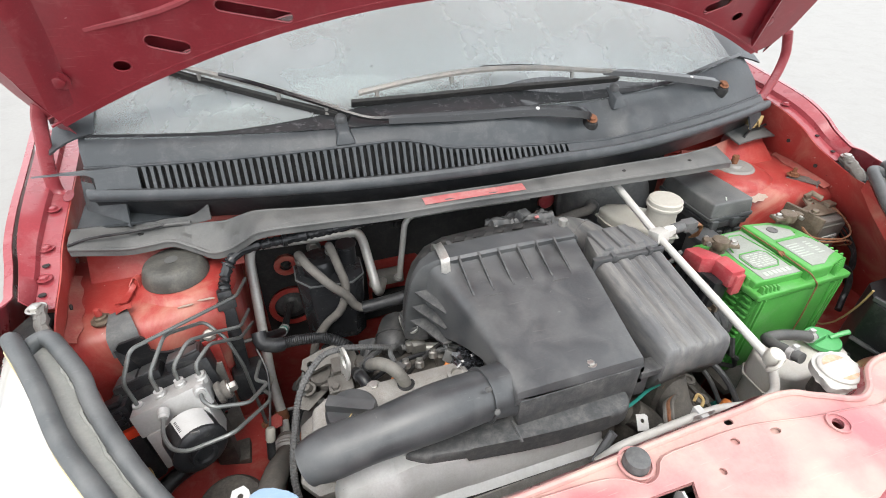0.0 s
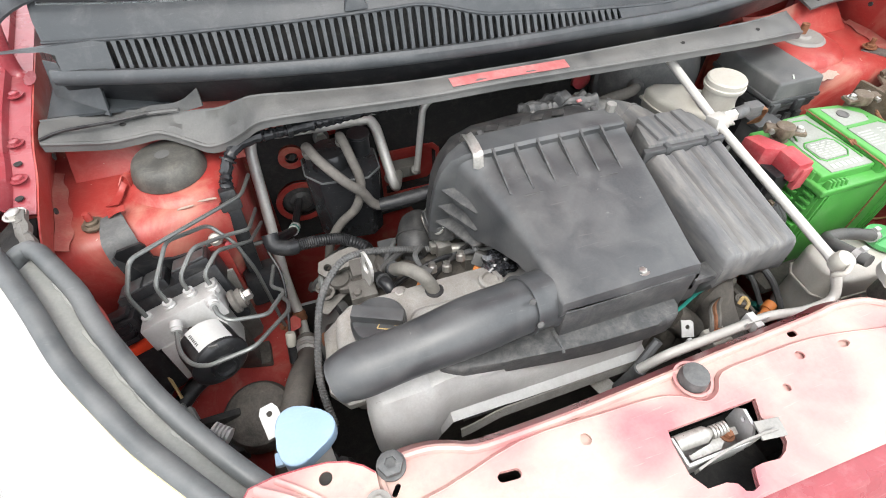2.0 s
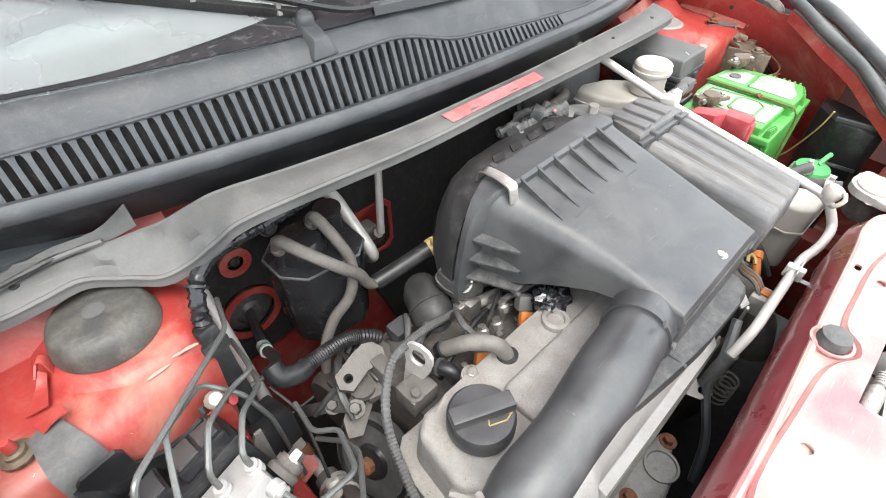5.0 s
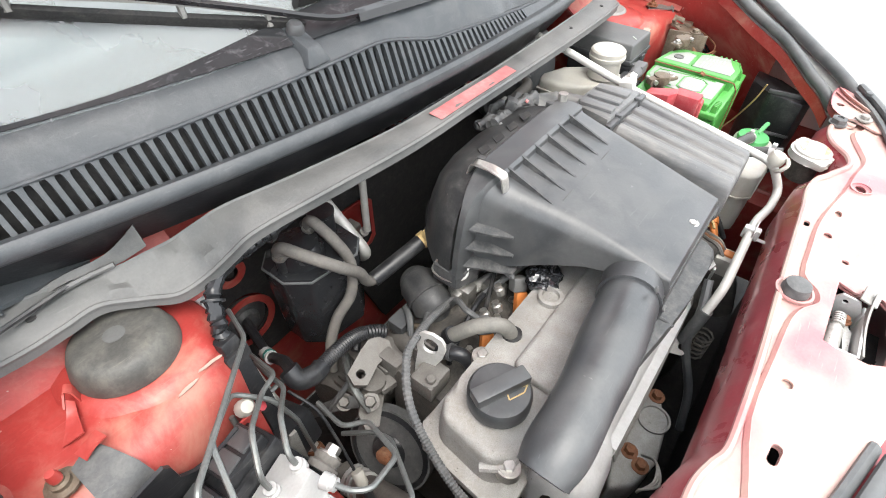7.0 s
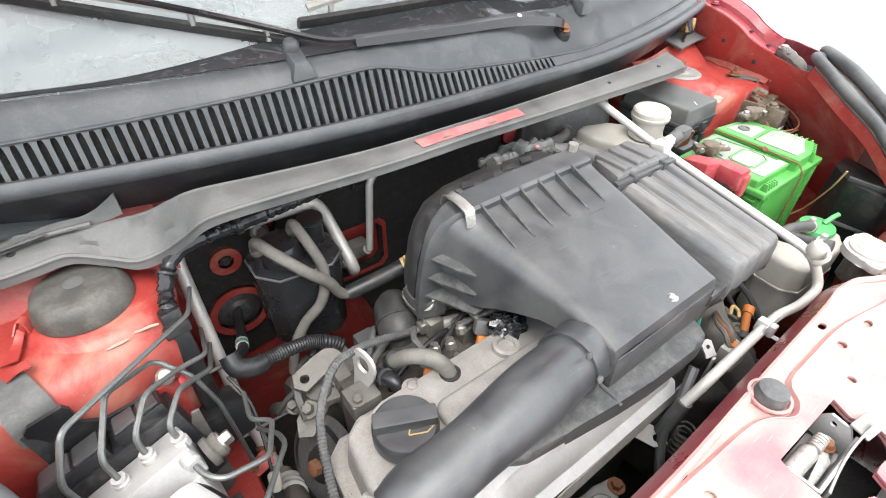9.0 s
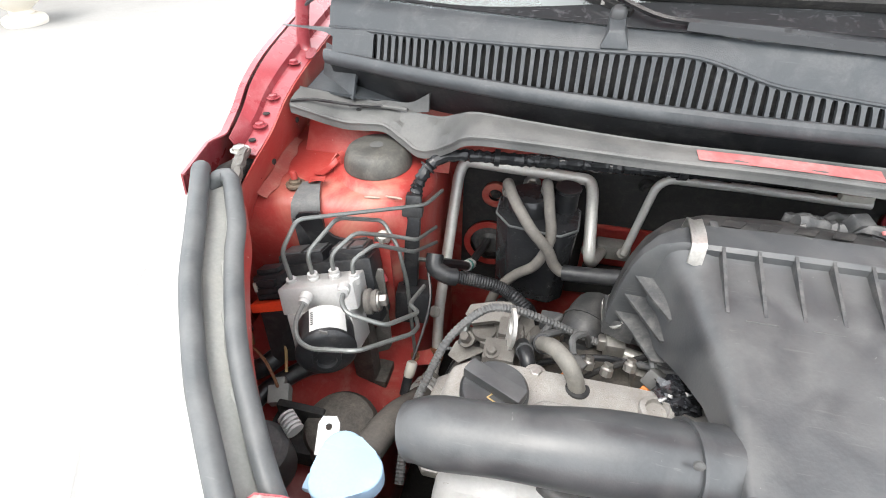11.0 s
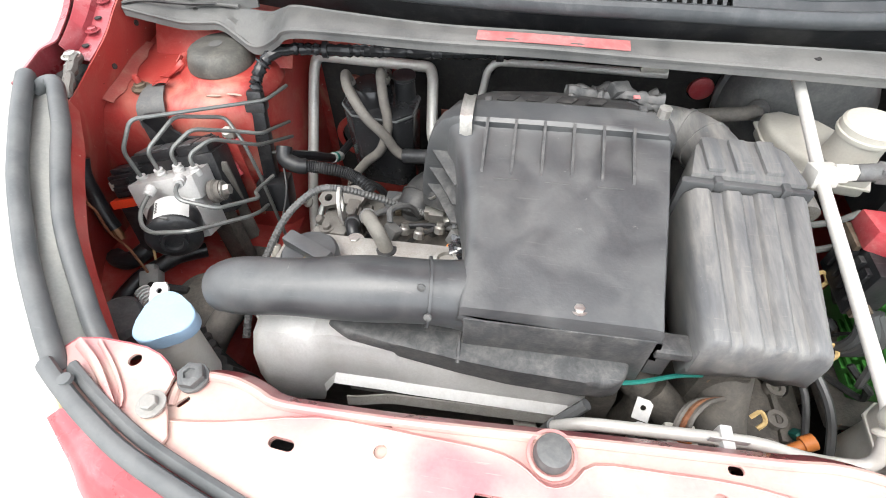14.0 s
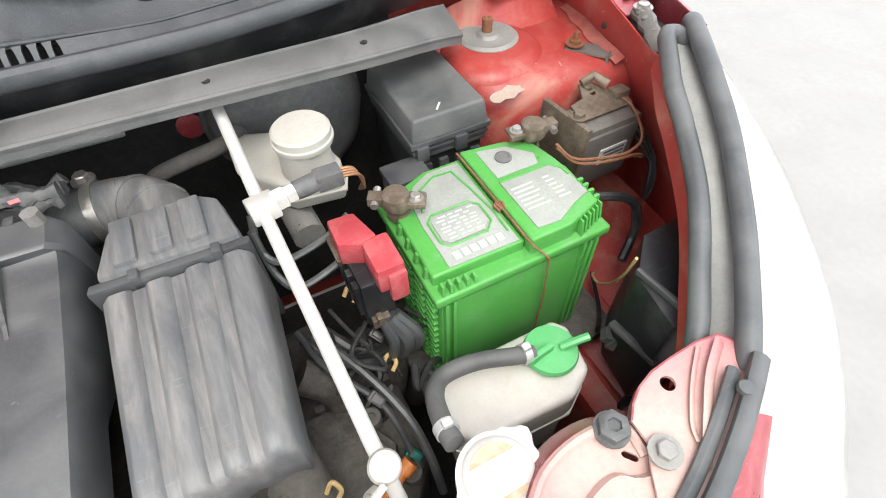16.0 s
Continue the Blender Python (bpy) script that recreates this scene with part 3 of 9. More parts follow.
    for y, z in ((0.532, 0.99), (0.463, 0.9675), (0.42, 0.9475))[:3 if sx < 0 else 1]:
        bm = B()
        bolt(bm, (sx * 0.688, y, z + 0.001), 0.006, 0.004)
        part("bolt", bm, "red", flange)
    # Holes are not cut: black discs paint the shade inside them.
    for y, z in ((0.439, 0.955), (0.396, 0.9385)):
        bm = B()
        lathe(bm, [(0, 0), (0.0045, 0), (0.0045, 0.0012), (0, 0.0012)], (sx * 0.688, y, z + 0.001), seg=12)
        part("hole_shade", bm, "void", flange)
    for y, z in ((0.48, 0.931), (0.404, 0.907)):
        bm = B()
        lathe(bm, [(0, 0), (0.004, 0), (0.004, 0.0015), (0, 0.0015)], (sx * 0.6705, y, z), (-sx, 0, 0), 12)
        part("hole_shade", bm, "void", body)
    # strut tower: a broad rounded shelf with a raised seat
    cx = sx * 0.548
    bm = B()
    TOWER = [(0.75, 0.344), (0.69, 0.35), (0.65, 0.354), (0.6, 0.362), (0.55, 0.37), (0.51, 0.382), (0.488, 0.40), (0.478, 0.425), (0.476, 0.46), (0.476, 0.6), (0.75, 0.6)]
    TIERS = [(0.5, 0.0, 0.0), (0.8, 0.0, 0.0), (0.842, 0.003, 0.004), (0.862, 0.009, 0.012), (0.872, 0.018, 0.025), (0.876, 0.03, 0.045)]
    loft(bm, [[(sx * (x if x > 0.68 else x + gx), y if y > 0.5 else y + gy, z) for x, y in TOWER] for z, gx, gy in TIERS])
    part("strut_tower", bm, "red_bay", body, "rounded red strut tower, scratched and dusty")
    bm = B()
    lathe(bm, [(0.0, 0.0), (0.045, 0.0), (0.056, -0.002), (0.066, -0.007), (0.074, -0.014), (0.078, -0.03), (0, -0.03)], (cx, 0.475, 0.884), seg=40)
    part("strut_seat", bm, "red_bay", body)
    bm = B()
    sheet(bm, lambda u, v: Vector((sx * (0.675 - 0.22 * u), 0.49 + 0.06 * v, 0.868 + (0.06 - 0.015 * sx + 0.01 * math.sin(6 * u)) * v)), 10, 4, 0.002)
    part("tower_backplate", bm, "red_bay", body)
    bm = B()
    seam = spline([(sx * x, y, z) for x, y, z in ((0.664, 0.366, 0.8745), (0.664, 0.4, 0.8768), (0.67, 0.435, 0.8775), (0.68, 0.48, 0.878), (0.69, 0.52, 0.878))], 6)
    sheet(bm, lambda u, v: along(seam, u) + Vector((sx * (0.016 * v + 0.003 + 0.002 * math.sin(23 * u) * (1 - v)), 0, 0.007 * v * v + 0.0012 * math.sin(math.pi * v))), len(seam) - 1, 5, 0.0008)
    part("seam_sealant", bm, "sealant", body, "dusty tan sealant along the apron foot")
    # chassis rail
    bm = B()
    prism(bm, [(sx * 0.475, -0.05), (sx * 0.70, -0.05), (sx * 0.70, 0.62), (sx * 0.475, 0.62)][::int(sx)], 0.4, lambda x, y: 0.6 + 0.09 * (abs(x) - 0.475) / 0.22 + 0.02 * (y > 0.3), 0.012)
    for k in range(2):
        tube(bm, [(sx * (0.51 + 0.06 * k), 0.0, 0.614 + 0.025 * k), (sx * (0.51 + 0.06 * k), 0.4, 0.617 + 0.025 * k)], 0.006, 6)
    part("chassis_rail", bm, "red_bay", body)

# firewall, cowl panel and bay floor
bm = B()
box(bm, (-0.62, 0.6, 0.35), (0.62, 0.612, 0.985), 0.003)
firewall = part("firewall", bm, "red_bay", body)
bm = B()
LINER = [(-0.455, 0.575), (-0.19, 0.595), (-0.12, 0.4), (0.45, 0.4), (0.45, 0.90), (0.2, 0.905), (-0.05, 0.885), (-0.2, 0.866), (-0.3, 0.862), (-0.36, 0.852), (-0.40, 0.832), (-0.452, 0.832)]
SLOT = [(-0.24, 0.655), (-0.15, 0.655), (-0.138, 0.668), (-0.138, 0.735), (-0.15, 0.748), (-0.24, 0.748)]
plate(bm, LINER, [ring2(-0.401, 0.682, 0.044, 28), SLOT, ring2(-0.397, 0.784, 0.021, 20), [(-0.335, 0.80), (-0.315, 0.80), (-0.305, 0.835), (-0.33, 0.84)], ring2(0.157, 0.818, 0.019, 18)], 0.012, Matrix.Translation((0, 0.587, 0)) @ Matrix.Rotation(radians(90), 4, "X"))
part("sound_liner", bm, "void", firewall, "black sound-deadening liner with cut-outs")
for x, z, r in ((-0.401, 0.682, 0.0355), (-0.397, 0.784, 0.01), (-0.172, 0.828, 0.012)):
    bm = B()
    lathe(bm, [(0, 0), (r, 0), (r * 1.02, 0.008), (r * 0.8, 0.014), (r * 0.6, 0.014), (r * 0.45, 0.02), (0, 0.02)], (x, 0.594, z), (0, -1, 0), 28)
    part("grommet", bm, "void" if r < 0.02 else "black_dusty", firewall, "black rubber grommet")
for x, z, r0, r1 in ((-0.401, 0.682, 0.0355, 0.0465), (-0.397, 0.784, 0.0115, 0.0225)):
    bm = B()
    plate(bm, ring2(x, z, r1, 32), [ring2(x, z, r0, 32)], 0.002, Matrix.Translation((0, 0.576, 0)) @ Matrix.Rotation(radians(90), 4, "X"))
    part("bare_ring", bm, "red_bay", firewall)
bm = B()
plate(bm, [(x * 1.0 + (0.007 if x > -0.19 else -0.007), z + (0.007 if z > 0.7 else -0.007)) for x, z in SLOT], [SLOT], 0.002, Matrix.Translation((0, 0.575, 0)) @ Matrix.Rotation(radians(90), 4, "X"))
part("bare_border", bm, "red_bay", firewall)
bm = B()
sheet(bm, lambda u, v: Vector((-0.62 + 1.24 * u, lip_y(-0.62 + 1.24 * u) + (0.13, 0.122, 0.09, 0.17)[round(v * 3)], (0.882, 0.93, 0.955, 0.962)[round(v * 3)])), 24, 3, 0.003)
part("cowl_panel", bm, "red_bay", body)
bm = B()
box(bm, (-0.66, -0.1, 0.3), (0.66, 0.61, 0.33), 0.004)
part("undertray", bm, "void", body)
bm = B()
box(bm, (-0.45, -0.09, 0.33), (0.45, -0.03, 0.79), 0.006)
part("radiator", bm, "void", body, "grimy black radiator below the panel")
# bumper skin in front of the support
bm = B()
BUMP = [(-0.49, -0.04), (-0.455, -0.06), (-0.4, -0.09), (-0.2, -0.14), (0, -0.15), (0.2, -0.14), (0.4, -0.09), (0.455, -0.06), (0.49, -0.04)]
bl = spline([(x, y, 0) for x, y in BUMP], 4)
sheet(bm, lambda u, v: along(bl, u) * (0.87, 0.97, 1.0, 1.03, 1.07, 1.08)[round(v * 5)] + Vector((0, (0.012, 0.005, 0, -0.02, -0.06, -0.05)[round(v * 5)], (0.8565, 0.855, 0.845, 0.80, 0.65, 0.2)[round(v * 5)])), len(bl) - 1, 5, 0.003)
part("bumper", bm, "red", body, "glossy red front bumper skin")

# ---- headlamps with weatherstrips ----
INNER = [(0.646, 0.288, 0.947), (0.63, 0.264, 0.941), (0.612, 0.235, 0.931), (0.6, 0.204, 0.918), (0.567, 0.144, 0.9), (0.545, 0.11, 0.885), (0.518, 0.075, 0.868), (0.49, 0.042, 0.855), (0.465, 0.017, 0.838)]
OUTER = [(0.684, 0.292, 0.955), (0.663, 0.256, 0.951), (0.642, 0.215, 0.941), (0.620, 0.165, 0.921), (0.591, 0.119, 0.905), (0.566, 0.083, 0.893), (0.544, 0.057, 0.886), (0.51, 0.018, 0.874), (0.487, -0.008, 0.862)]
for sx in (-1, 1):
    inner = spline([(sx * x, y, z) for x, y, z in INNER], 5)
    outer = spline([(sx * x, y, z) for x, y, z in OUTER], 5)
    lamp = thing("headlamp", (sx * 0.66, 0.12, 0.8), "large clear headlamp, pale with painted sky reflection, with yellowed edge beside the bay", "headlamp", "headlamps")
    n = len(outer) + 5
    rim = outer + spline([outer[-1], (sx * 0.462, -0.048, 0.84), (sx * 0.42, -0.09, 0.82)], 3)[1:]
    OUT, DROP = (0.0, 0.1, 0.3, 0.6, 0.85, 1.0), (-0.006, -0.006, -0.02, -0.06, -0.12, -0.26)
    bm = B()
    sheet(bm, lambda u, v: along(rim, u) + Vector((sx * OUT[round(v * 5)] * (0.05 + 0.34 * u * (1.1 - u)), -OUT[round(v * 5)] * (0.02 + 0.11 * u), DROP[round(v * 5)] * (0.9 + 0.2 * u))), n, 5, 0.003)
    part("lens", bm, "lens", lamp)
    bm = B()
    tube(bm, [p + Vector((sx * 0.007, -0.004, -0.008)) for p in rim], 0.0035, 8)
    part("lens_edge", bm, "lens_edge", lamp, "yellowed edge of the lens")
    bm = B()
    sheet(bm, lambda u, v: along(inner, u).lerp(along(outer, u), v) + Vector((0, 0, -0.012 + 0.004 * math.sin(3.14 * v))), n, 4, 0.003)
    part("lamp_housing", bm, "housing", lamp, "dusty grey housing between the rubber strips")
    bm = B()
    sheet(bm, lambda u, v: along(inner, u) + Vector((-sx * 0.004 * v, 0, -0.012 - 0.02 * v)), n, 2, 0.003)
    part("lamp_edge", bm, "red_bay", lamp)
    strip = thing("weatherstrip", (sx * 0.6, 0.16, 0.9), "doubled grey rubber weatherstrip along the headlamp edge, end curled over", "weatherstrip", "weatherstrips")
    curl = [inner[0] + Vector(q) for q in ((sx * 0.027, -0.004, -0.006), (sx * 0.02, 0.004, 0.001), (sx * 0.009, 0.007, 0.004))]
    bm = B()
    tube(bm, spline(curl, 4) + [p + Vector((0, 0, 0.003)) for p in inner], 0.0094, 12)
    part("inner_strip", bm, "strip", strip)
    bm = B()
    tube(bm, [outer[0] + Vector((sx * 0.003, 0.005, 0.0))] + [p + Vector((0, 0, 0.002)) for p in outer], 0.0098, 12)
    part("outer_strip", bm, "strip", strip)
    # crumpled film along the foot of the inner strip
    random.seed(21)
    bm = B()
    wav = [inner[k] + Vector((sx * (0.0105 + random.uniform(-0.0015, 0.002)), -0.003, -0.006 + random.uniform(-0.001, 0.003))) for k in range(6, len(inner) - 8)]
    tube(bm, wav, [random.uniform(0.0016, 0.0042) for p in wav], 6, squash=0.6)
    part("crumpled_film", bm, "housing", strip, "crumpled pale film at the strip's foot")

# ---- cowl, grille, wiper well ----
cowl = thing("cowl_cover", (0, 0.5, 0.97), "grey plastic cowl cover with slotted air grille below the windscreen", "cowl cover")


def grille_top(x):
    if x < -0.2:
        return 1.036 + 0.02 * (x + 0.6) / 0.4
    if x < -0.08:
        k = (x + 0.2) / 0.12
        return 1.056 - 0.024 * (3 * k * k - 2 * k ** 3)
    return max(1.006, 1.032 - 0.1 * (x + 0.08))


def base_y(x):
    return 0.488 + 0.26 * x * x + 0.05 * ease(x, -0.05, 0.15)


def base_z(x):
    return 1.074 - 0.02 * ease(x, 0.0, 0.2) + 0.02 * ease(x, 0.35, 0.6)


X0, X1 = -0.64, 0.64


def cx_of(u):
    return X0 + (X1 - X0) * u


def lip_z(x):
    return 0.011 - 0.008 * ease(x, 0.0, 0.25)


bm = B()
LIP = [(0.011, 0.9815), (0.003, 0.982), (-0.002, 0.986), (-0.004, 0.992), (-0.0025, 0.998), (0.002, 1.0015), (0.008, 1.0008), (0.013, 0.997), (0.018, 0.9955)]
sheet(bm, lambda u, v: Vector((cx_of(u), lip_y(cx_of(u)) + LIP[round(v * 8)][0], LIP[round(v * 8)][1] + lip_z(cx_of(u)))), 60, 8, 0.002)
part("front_lip", bm, "cowl", cowl)
bm = B()
TOP = [(-0.02, -0.05), (0.08, 0.1), (0.3, 0.55), (0.65, 0.85), (1.0, 1.0)]


def top_surface(u, v):
    x = cx_of(u)
    y0, z0 = lip_y(x) + 0.03, grille_top(x)
    a, b = TOP[round(v * 4)]
    pit = 0.03 * math.sin(math.pi * v) * ease(x, 0.02, 0.15) * (1 - ease(x, 0.2, 0.26)) + 0.012 * math.sin(math.pi * v) * ease(x, 0.25, 0.4)
    return Vector((x, y0 + (base_y(x) - y0) * a, z0 + (base_z(x) - z0) * b - pit))


sheet(bm, top_surface, 90, 4)
part("top_panel", bm, "cowl", cowl)
bm = B()
tube(bm, [(x, lip_y(x) + 0.0305, grille_top(x) + 0.0005) for x in (cx_of(k / 90) for k in range(91))], 0.0022, 8)
part("grille_rail", bm, "cowl", cowl)
# Added black sheet behind the slots, painting the shade inside the grille.
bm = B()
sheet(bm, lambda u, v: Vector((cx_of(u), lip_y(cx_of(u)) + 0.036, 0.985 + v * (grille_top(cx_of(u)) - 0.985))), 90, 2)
part("grille_shade", bm, "void", cowl)
PITCH = 0.0107
HEAD = [(1.0, 0.0), (0.72, 0.0016), (0.5, 0.0045), (0.42, 0.009)]


def grille_bar(x, wl, wr):
    """A bar between two slots, flared at its head into the arches of the slots."""
    y0, t0, b0 = lip_y(x), grille_top(x) + 0.0005, 0.992 + lip_z(x)
    side = [(k, t0 - d) for k, d in HEAD] + [(0.42, b0)]
    ring = [(-wl * k, z) for k, z in side] + [(wr * k, z) for k, z in side[::-1]]
    rings = []
    for back in (0.0, 0.006):
        rings.append([(x + dx, y0 + 0.0135 + 0.0175 * (z - b0) / (t0 - b0) + back, z) for dx, z in ring])
    return loft(B(), rings)


GRILLE_END = 0.103
x = -0.5635
part("slat", grille_bar(-0.5705, 0.13, 0.007), "cowl", cowl)
while x < GRILLE_END:
    part("slat", grille_bar(x + 0.5 * PITCH, 0.5 * PITCH, 0.5 * PITCH), "cowl", cowl)
    x += PITCH
bm = B()
sheet(bm, lambda u, v: Vector((GRILLE_END + 0.003 + (0.64 - GRILLE_END) * u, lip_y(GRILLE_END + (0.64 - GRILLE_END) * u) + 0.0145 + 0.016 * v, 0.992 + lip_z(GRILLE_END + 0.5 * u) + v * (grille_top(GRILLE_END + 0.5 * u) - 0.992 - lip_z(GRILLE_END + 0.5 * u)))), 40, 2, 0.003)
part("blank_panel", bm, "cowl", cowl)
bm = B()
sheet(bm, lambda u, v: Vector((cx_of(u), lip_y(cx_of(u)) + 0.012 + 0.03 * v, 0.994 + lip_z(cx_of(u)) - 0.06 * v)), 60, 3, 0.003)
part("gutter_wall", bm, "black_deep", cowl)

# rubber apron in front of the cowl
APRON = [(-0.668, 0.466, 0.957, 0.511, 0.969), (-0.61, 0.488, 0.93, 0.544, 0.95), (-0.575, 0.488, 0.93, 0.537, 0.949), (-0.545, 0.487, 0.931, 0.531, 0.943), (-0.515, 0.473, 0.922, 0.512, 0.95), (-0.491, 0.461, 0.914, 0.509, 0.954), (-0.465, 0.452, 0.921, 0.508, 0.952),
         (-0.44, 0.441, 0.938, 0.496, 0.962), (-0.412, 0.428, 0.957, 0.483, 0.97), (-0.34, 0.411, 0.966, 0.46, 0.973), (-0.22, 0.393, 0.971, 0.437, 0.974), (-0.1, 0.391, 0.971, 0.431, 0.974), (0, 0.394, 0.966, 0.432, 0.972),
         (0.2, 0.401, 0.956, 0.443, 0.967), (0.35, 0.415, 0.943, 0.462, 0.957), (0.44, 0.43, 0.933, 0.485, 0.95), (0.49, 0.45, 0.918, 0.51, 0.938)]
front = spline([(a[0], a[1], a[2]) for a in APRON], 10)
back = spline([(a[0], a[1] + 0.75 * (a[3] - a[1]), a[2] + 0.75 * (a[4] - a[2])) for a in APRON], 10)


def wrinkle(x, v):
    a = math.exp(-((x + 0.485) / 0.04) ** 2) * 0.005 + 0.001
    return a * math.sin(math.pi * min(1.0, v * 1.1)) * (math.sin(95 * x + 5 * v) + 0.7 * math.sin(160 * x - 9 * v))


apron = thing("cowl_apron", (0, 0.42, 0.95), "dusty grey rubber apron along the cowl edge, dented at one end", "rubber apron")
bm = B()
PROF = [(-0.0, -0.009), (-0.003, -0.003), (0.0, 0.0), (0.25, 0.003), (0.6, 0.002), (1.0, 0.0), (1.03, 0.002)]
ROUND = [(k, z, 0.003) for k, z in PROF] + [(k, z, 0.0) for k, z in PROF[::-1]] + [(*PROF[0], 0.003)]


def apron_at(u, v):
    k, z, lift = ROUND[round(v * 14)]
    return along(front, u).lerp(along(back, u), k) + Vector((0, 0, z + lift + wrinkle(along(front, u).x, min(1.0, max(0.0, k)))))


sheet(bm, apron_at, len(front) - 1, 14)
part("rubber_sheet", bm, "seal", apron)
bm = B()
lab = [p for p in zip(front, back) if -0.172 < p[0].x < 0.012]
sheet(bm, lambda u, v: along([p[0] for p in lab], u).lerp(along([p[1] for p in lab], u), 0.12 + 0.6 * v) + Vector((0, 0, 0.0065)), len(lab) - 1, 3, 0.0006)
part("red_label", bm, "sticker", apron, "faded red strip of tape")

# Small black discs on the rubber in place of the dark inside holes.
for x, k in ((-0.588, 0.5), (-0.083, 0.45), (0.2, 0.5), (0.36, 0.5)):
    i = min(range(len(front)), key=lambda n: abs(front[n].x - x))
    bm = B()
    lathe(bm, [(0, 0), (0.0042, 0), (0.0042, 0.0008), (0, 0.0008)], front[i].lerp(back[i], k) + Vector((0, 0, 0.0052)), seg=12)
    part("hole_shade", bm, "void", apron)
bm = B()
tube(bm, [p.lerp(q, 0.03) + Vector((0, 0, 0.0015)) for p, q in zip(front, back)], 0.003, 6)
part("front_bead", bm, "seal", apron)

# ---- windscreen and dark interior ----
screen = thing("windscreen", (0, 0.6, 1.08), "raked windscreen glass reflecting a pale sky", "windscreen")


def screen_at(u, v):
    x = (-0.63 + 1.26 * u) * (1 - 0.12 * v)
    return Vector((x, base_y(x / (1 - 0.12 * v)) - 0.01 + 0.62 * v, base_z(x) + 0.40 * v - 0.0035))


bm = B()
sheet(bm, screen_at, 24, 6, 0.005)
pane = part("pane", bm, "glass", screen)
pane.visible_shadow = False
# Printed border, widened along the middle to paint a dark reflection in the glass.
bm = B()
sheet(bm, lambda u, v: screen_at(u, (0.006 + 0.05 * ease(u, 0.12, 0.38) + 0.02 * ease(u, 0.4, 0.6) - 0.066 * ease(u, 0.6, 0.82)) * v) + Vector((0, -0.0015, 0.0035)), 60, 2, 0.0008)
part("black_border", bm, "frit", screen, "black printed border, widened to paint a dark reflection, dusty")
bm = B()
sheet(bm, lambda u, v: Vector((-0.64 + 1.28 * u, 0.72 + 0.9 * v, 0.98 + 0.03 * math.sin(3 * v))), 8, 8, 0.01)
part("dash_top", bm, "black", body, "dark grey dashboard top")
bm = B()
box(bm, (-0.6, 1.72, 0.5), (0.6, 1.76, 1.2), 0.02)
part("cabin_back", bm, "void", body)
# plain cabin that closes the car behind the windscreen
bm = B()
sheet(bm, lambda u, v: Vector(((-0.57 + 1.14 * u) * (1 - 0.06 * v), 1.1 + 1.55 * v, 1.462 + 0.045 * (1 - (2 * u - 1) ** 2) + 0.05 * math.sin(2.6 * v))), 12, 10, 0.004)
part("roof", bm, "red", body)
bm = B()
sheet(bm, lambda u, v: Vector(((-0.68 + 1.36 * u), 2.85 + 0.12 * math.sin(3.14 * u) - 0.35 * max(0.0, v - 0.5), 0.3 + 1.18 * v)), 10, 8, 0.004)
part("tailgate", bm, "red", body)
for sx in (-1, 1):
    bm = B()
    sheet(bm, lambda u, v: Vector((sx * (0.77 - 0.05 * v * v + 0.02 * math.sin(3.14 * v)), 0.68 + 2.2 * u, 0.22 + 0.76 * v)), 12, 8, 0.004)
    part("side_panel", bm, "red", body, "plain red door and side panel")
    for y0, y1, lean in ((1.55, 1.65, 0.0), (2.45, 2.75, -0.1)):
        bm = B()
        loft(bm, [[(sx * x, y + (lean if z > 1.2 else 0), z) for x, y in ((x0, y0), (x0 - 0.03, y0), (x0 - 0.03, y1), (x0, y1))] for x0, z in ((0.72, 0.96), (0.57, 1.48))])
        part("pillar", bm, "red", body)
    bm = B()
    lathe(bm, [(0, 0), (0.17, 0), (0.2, 0.02), (0.27, 0.02), (0.285, 0.04), (0.285, 0.14), (0.27, 0.16), (0, 0.16)], (sx * 0.6, 2.45, 0.284), (sx, 0, 0), 32)
    part("wheel", bm, "strip", body, "black tyre")
for sx in (-1, 1):
    bm = B()
    lathe(bm, [(0, 0), (0.17, 0), (0.2, 0.02), (0.27, 0.02), (0.285, 0.04), (0.285, 0.14), (0.27, 0.16), (0, 0.16)], (sx * 0.6, 0.45, 0.284), (sx, 0, 0), 32)
    part("wheel", bm, "strip", body, "black tyre")

# ---- hood, held open ----
hood = thing("hood", (0, 0.58, 1.05), "red hood raised open, underside with pressed ribs and slots", "hood")
HY, HZ, HA = 0.575, 1.085, radians(68)
hood_m = Matrix.Translation((-0.03, HY, HZ)) @ Matrix.Rotation(-HA, 4, "X")


def hood_edge(x):
    return 0.007 - 0.165 * (1 - (x / 0.64) ** 2)


edge = [(x, hood_edge(x)) for x in [-0.64 + 1.28 * k / 28 for k in range(29)]]
outline = edge + [(0.68, -0.012), (0.702, -0.045), (0.715, -0.1), (0.745, -0.3), (0.7, -0.6), (0.55, -0.75), (0, -0.82), (-0.55, -0.75), (-0.66, -0.6), (-0.69, -0.3), (-0.672, -0.1)]
bm = B()
plate(bm, outline, (), 0.002, hood_m @ pose(0, 0, 0.035))
part("outer_skin", bm, "red", hood)


def inset(pts, k):
    return [(x * (1 - k), -0.4 + (y + 0.4) * (1 - k)) for x, y in pts]


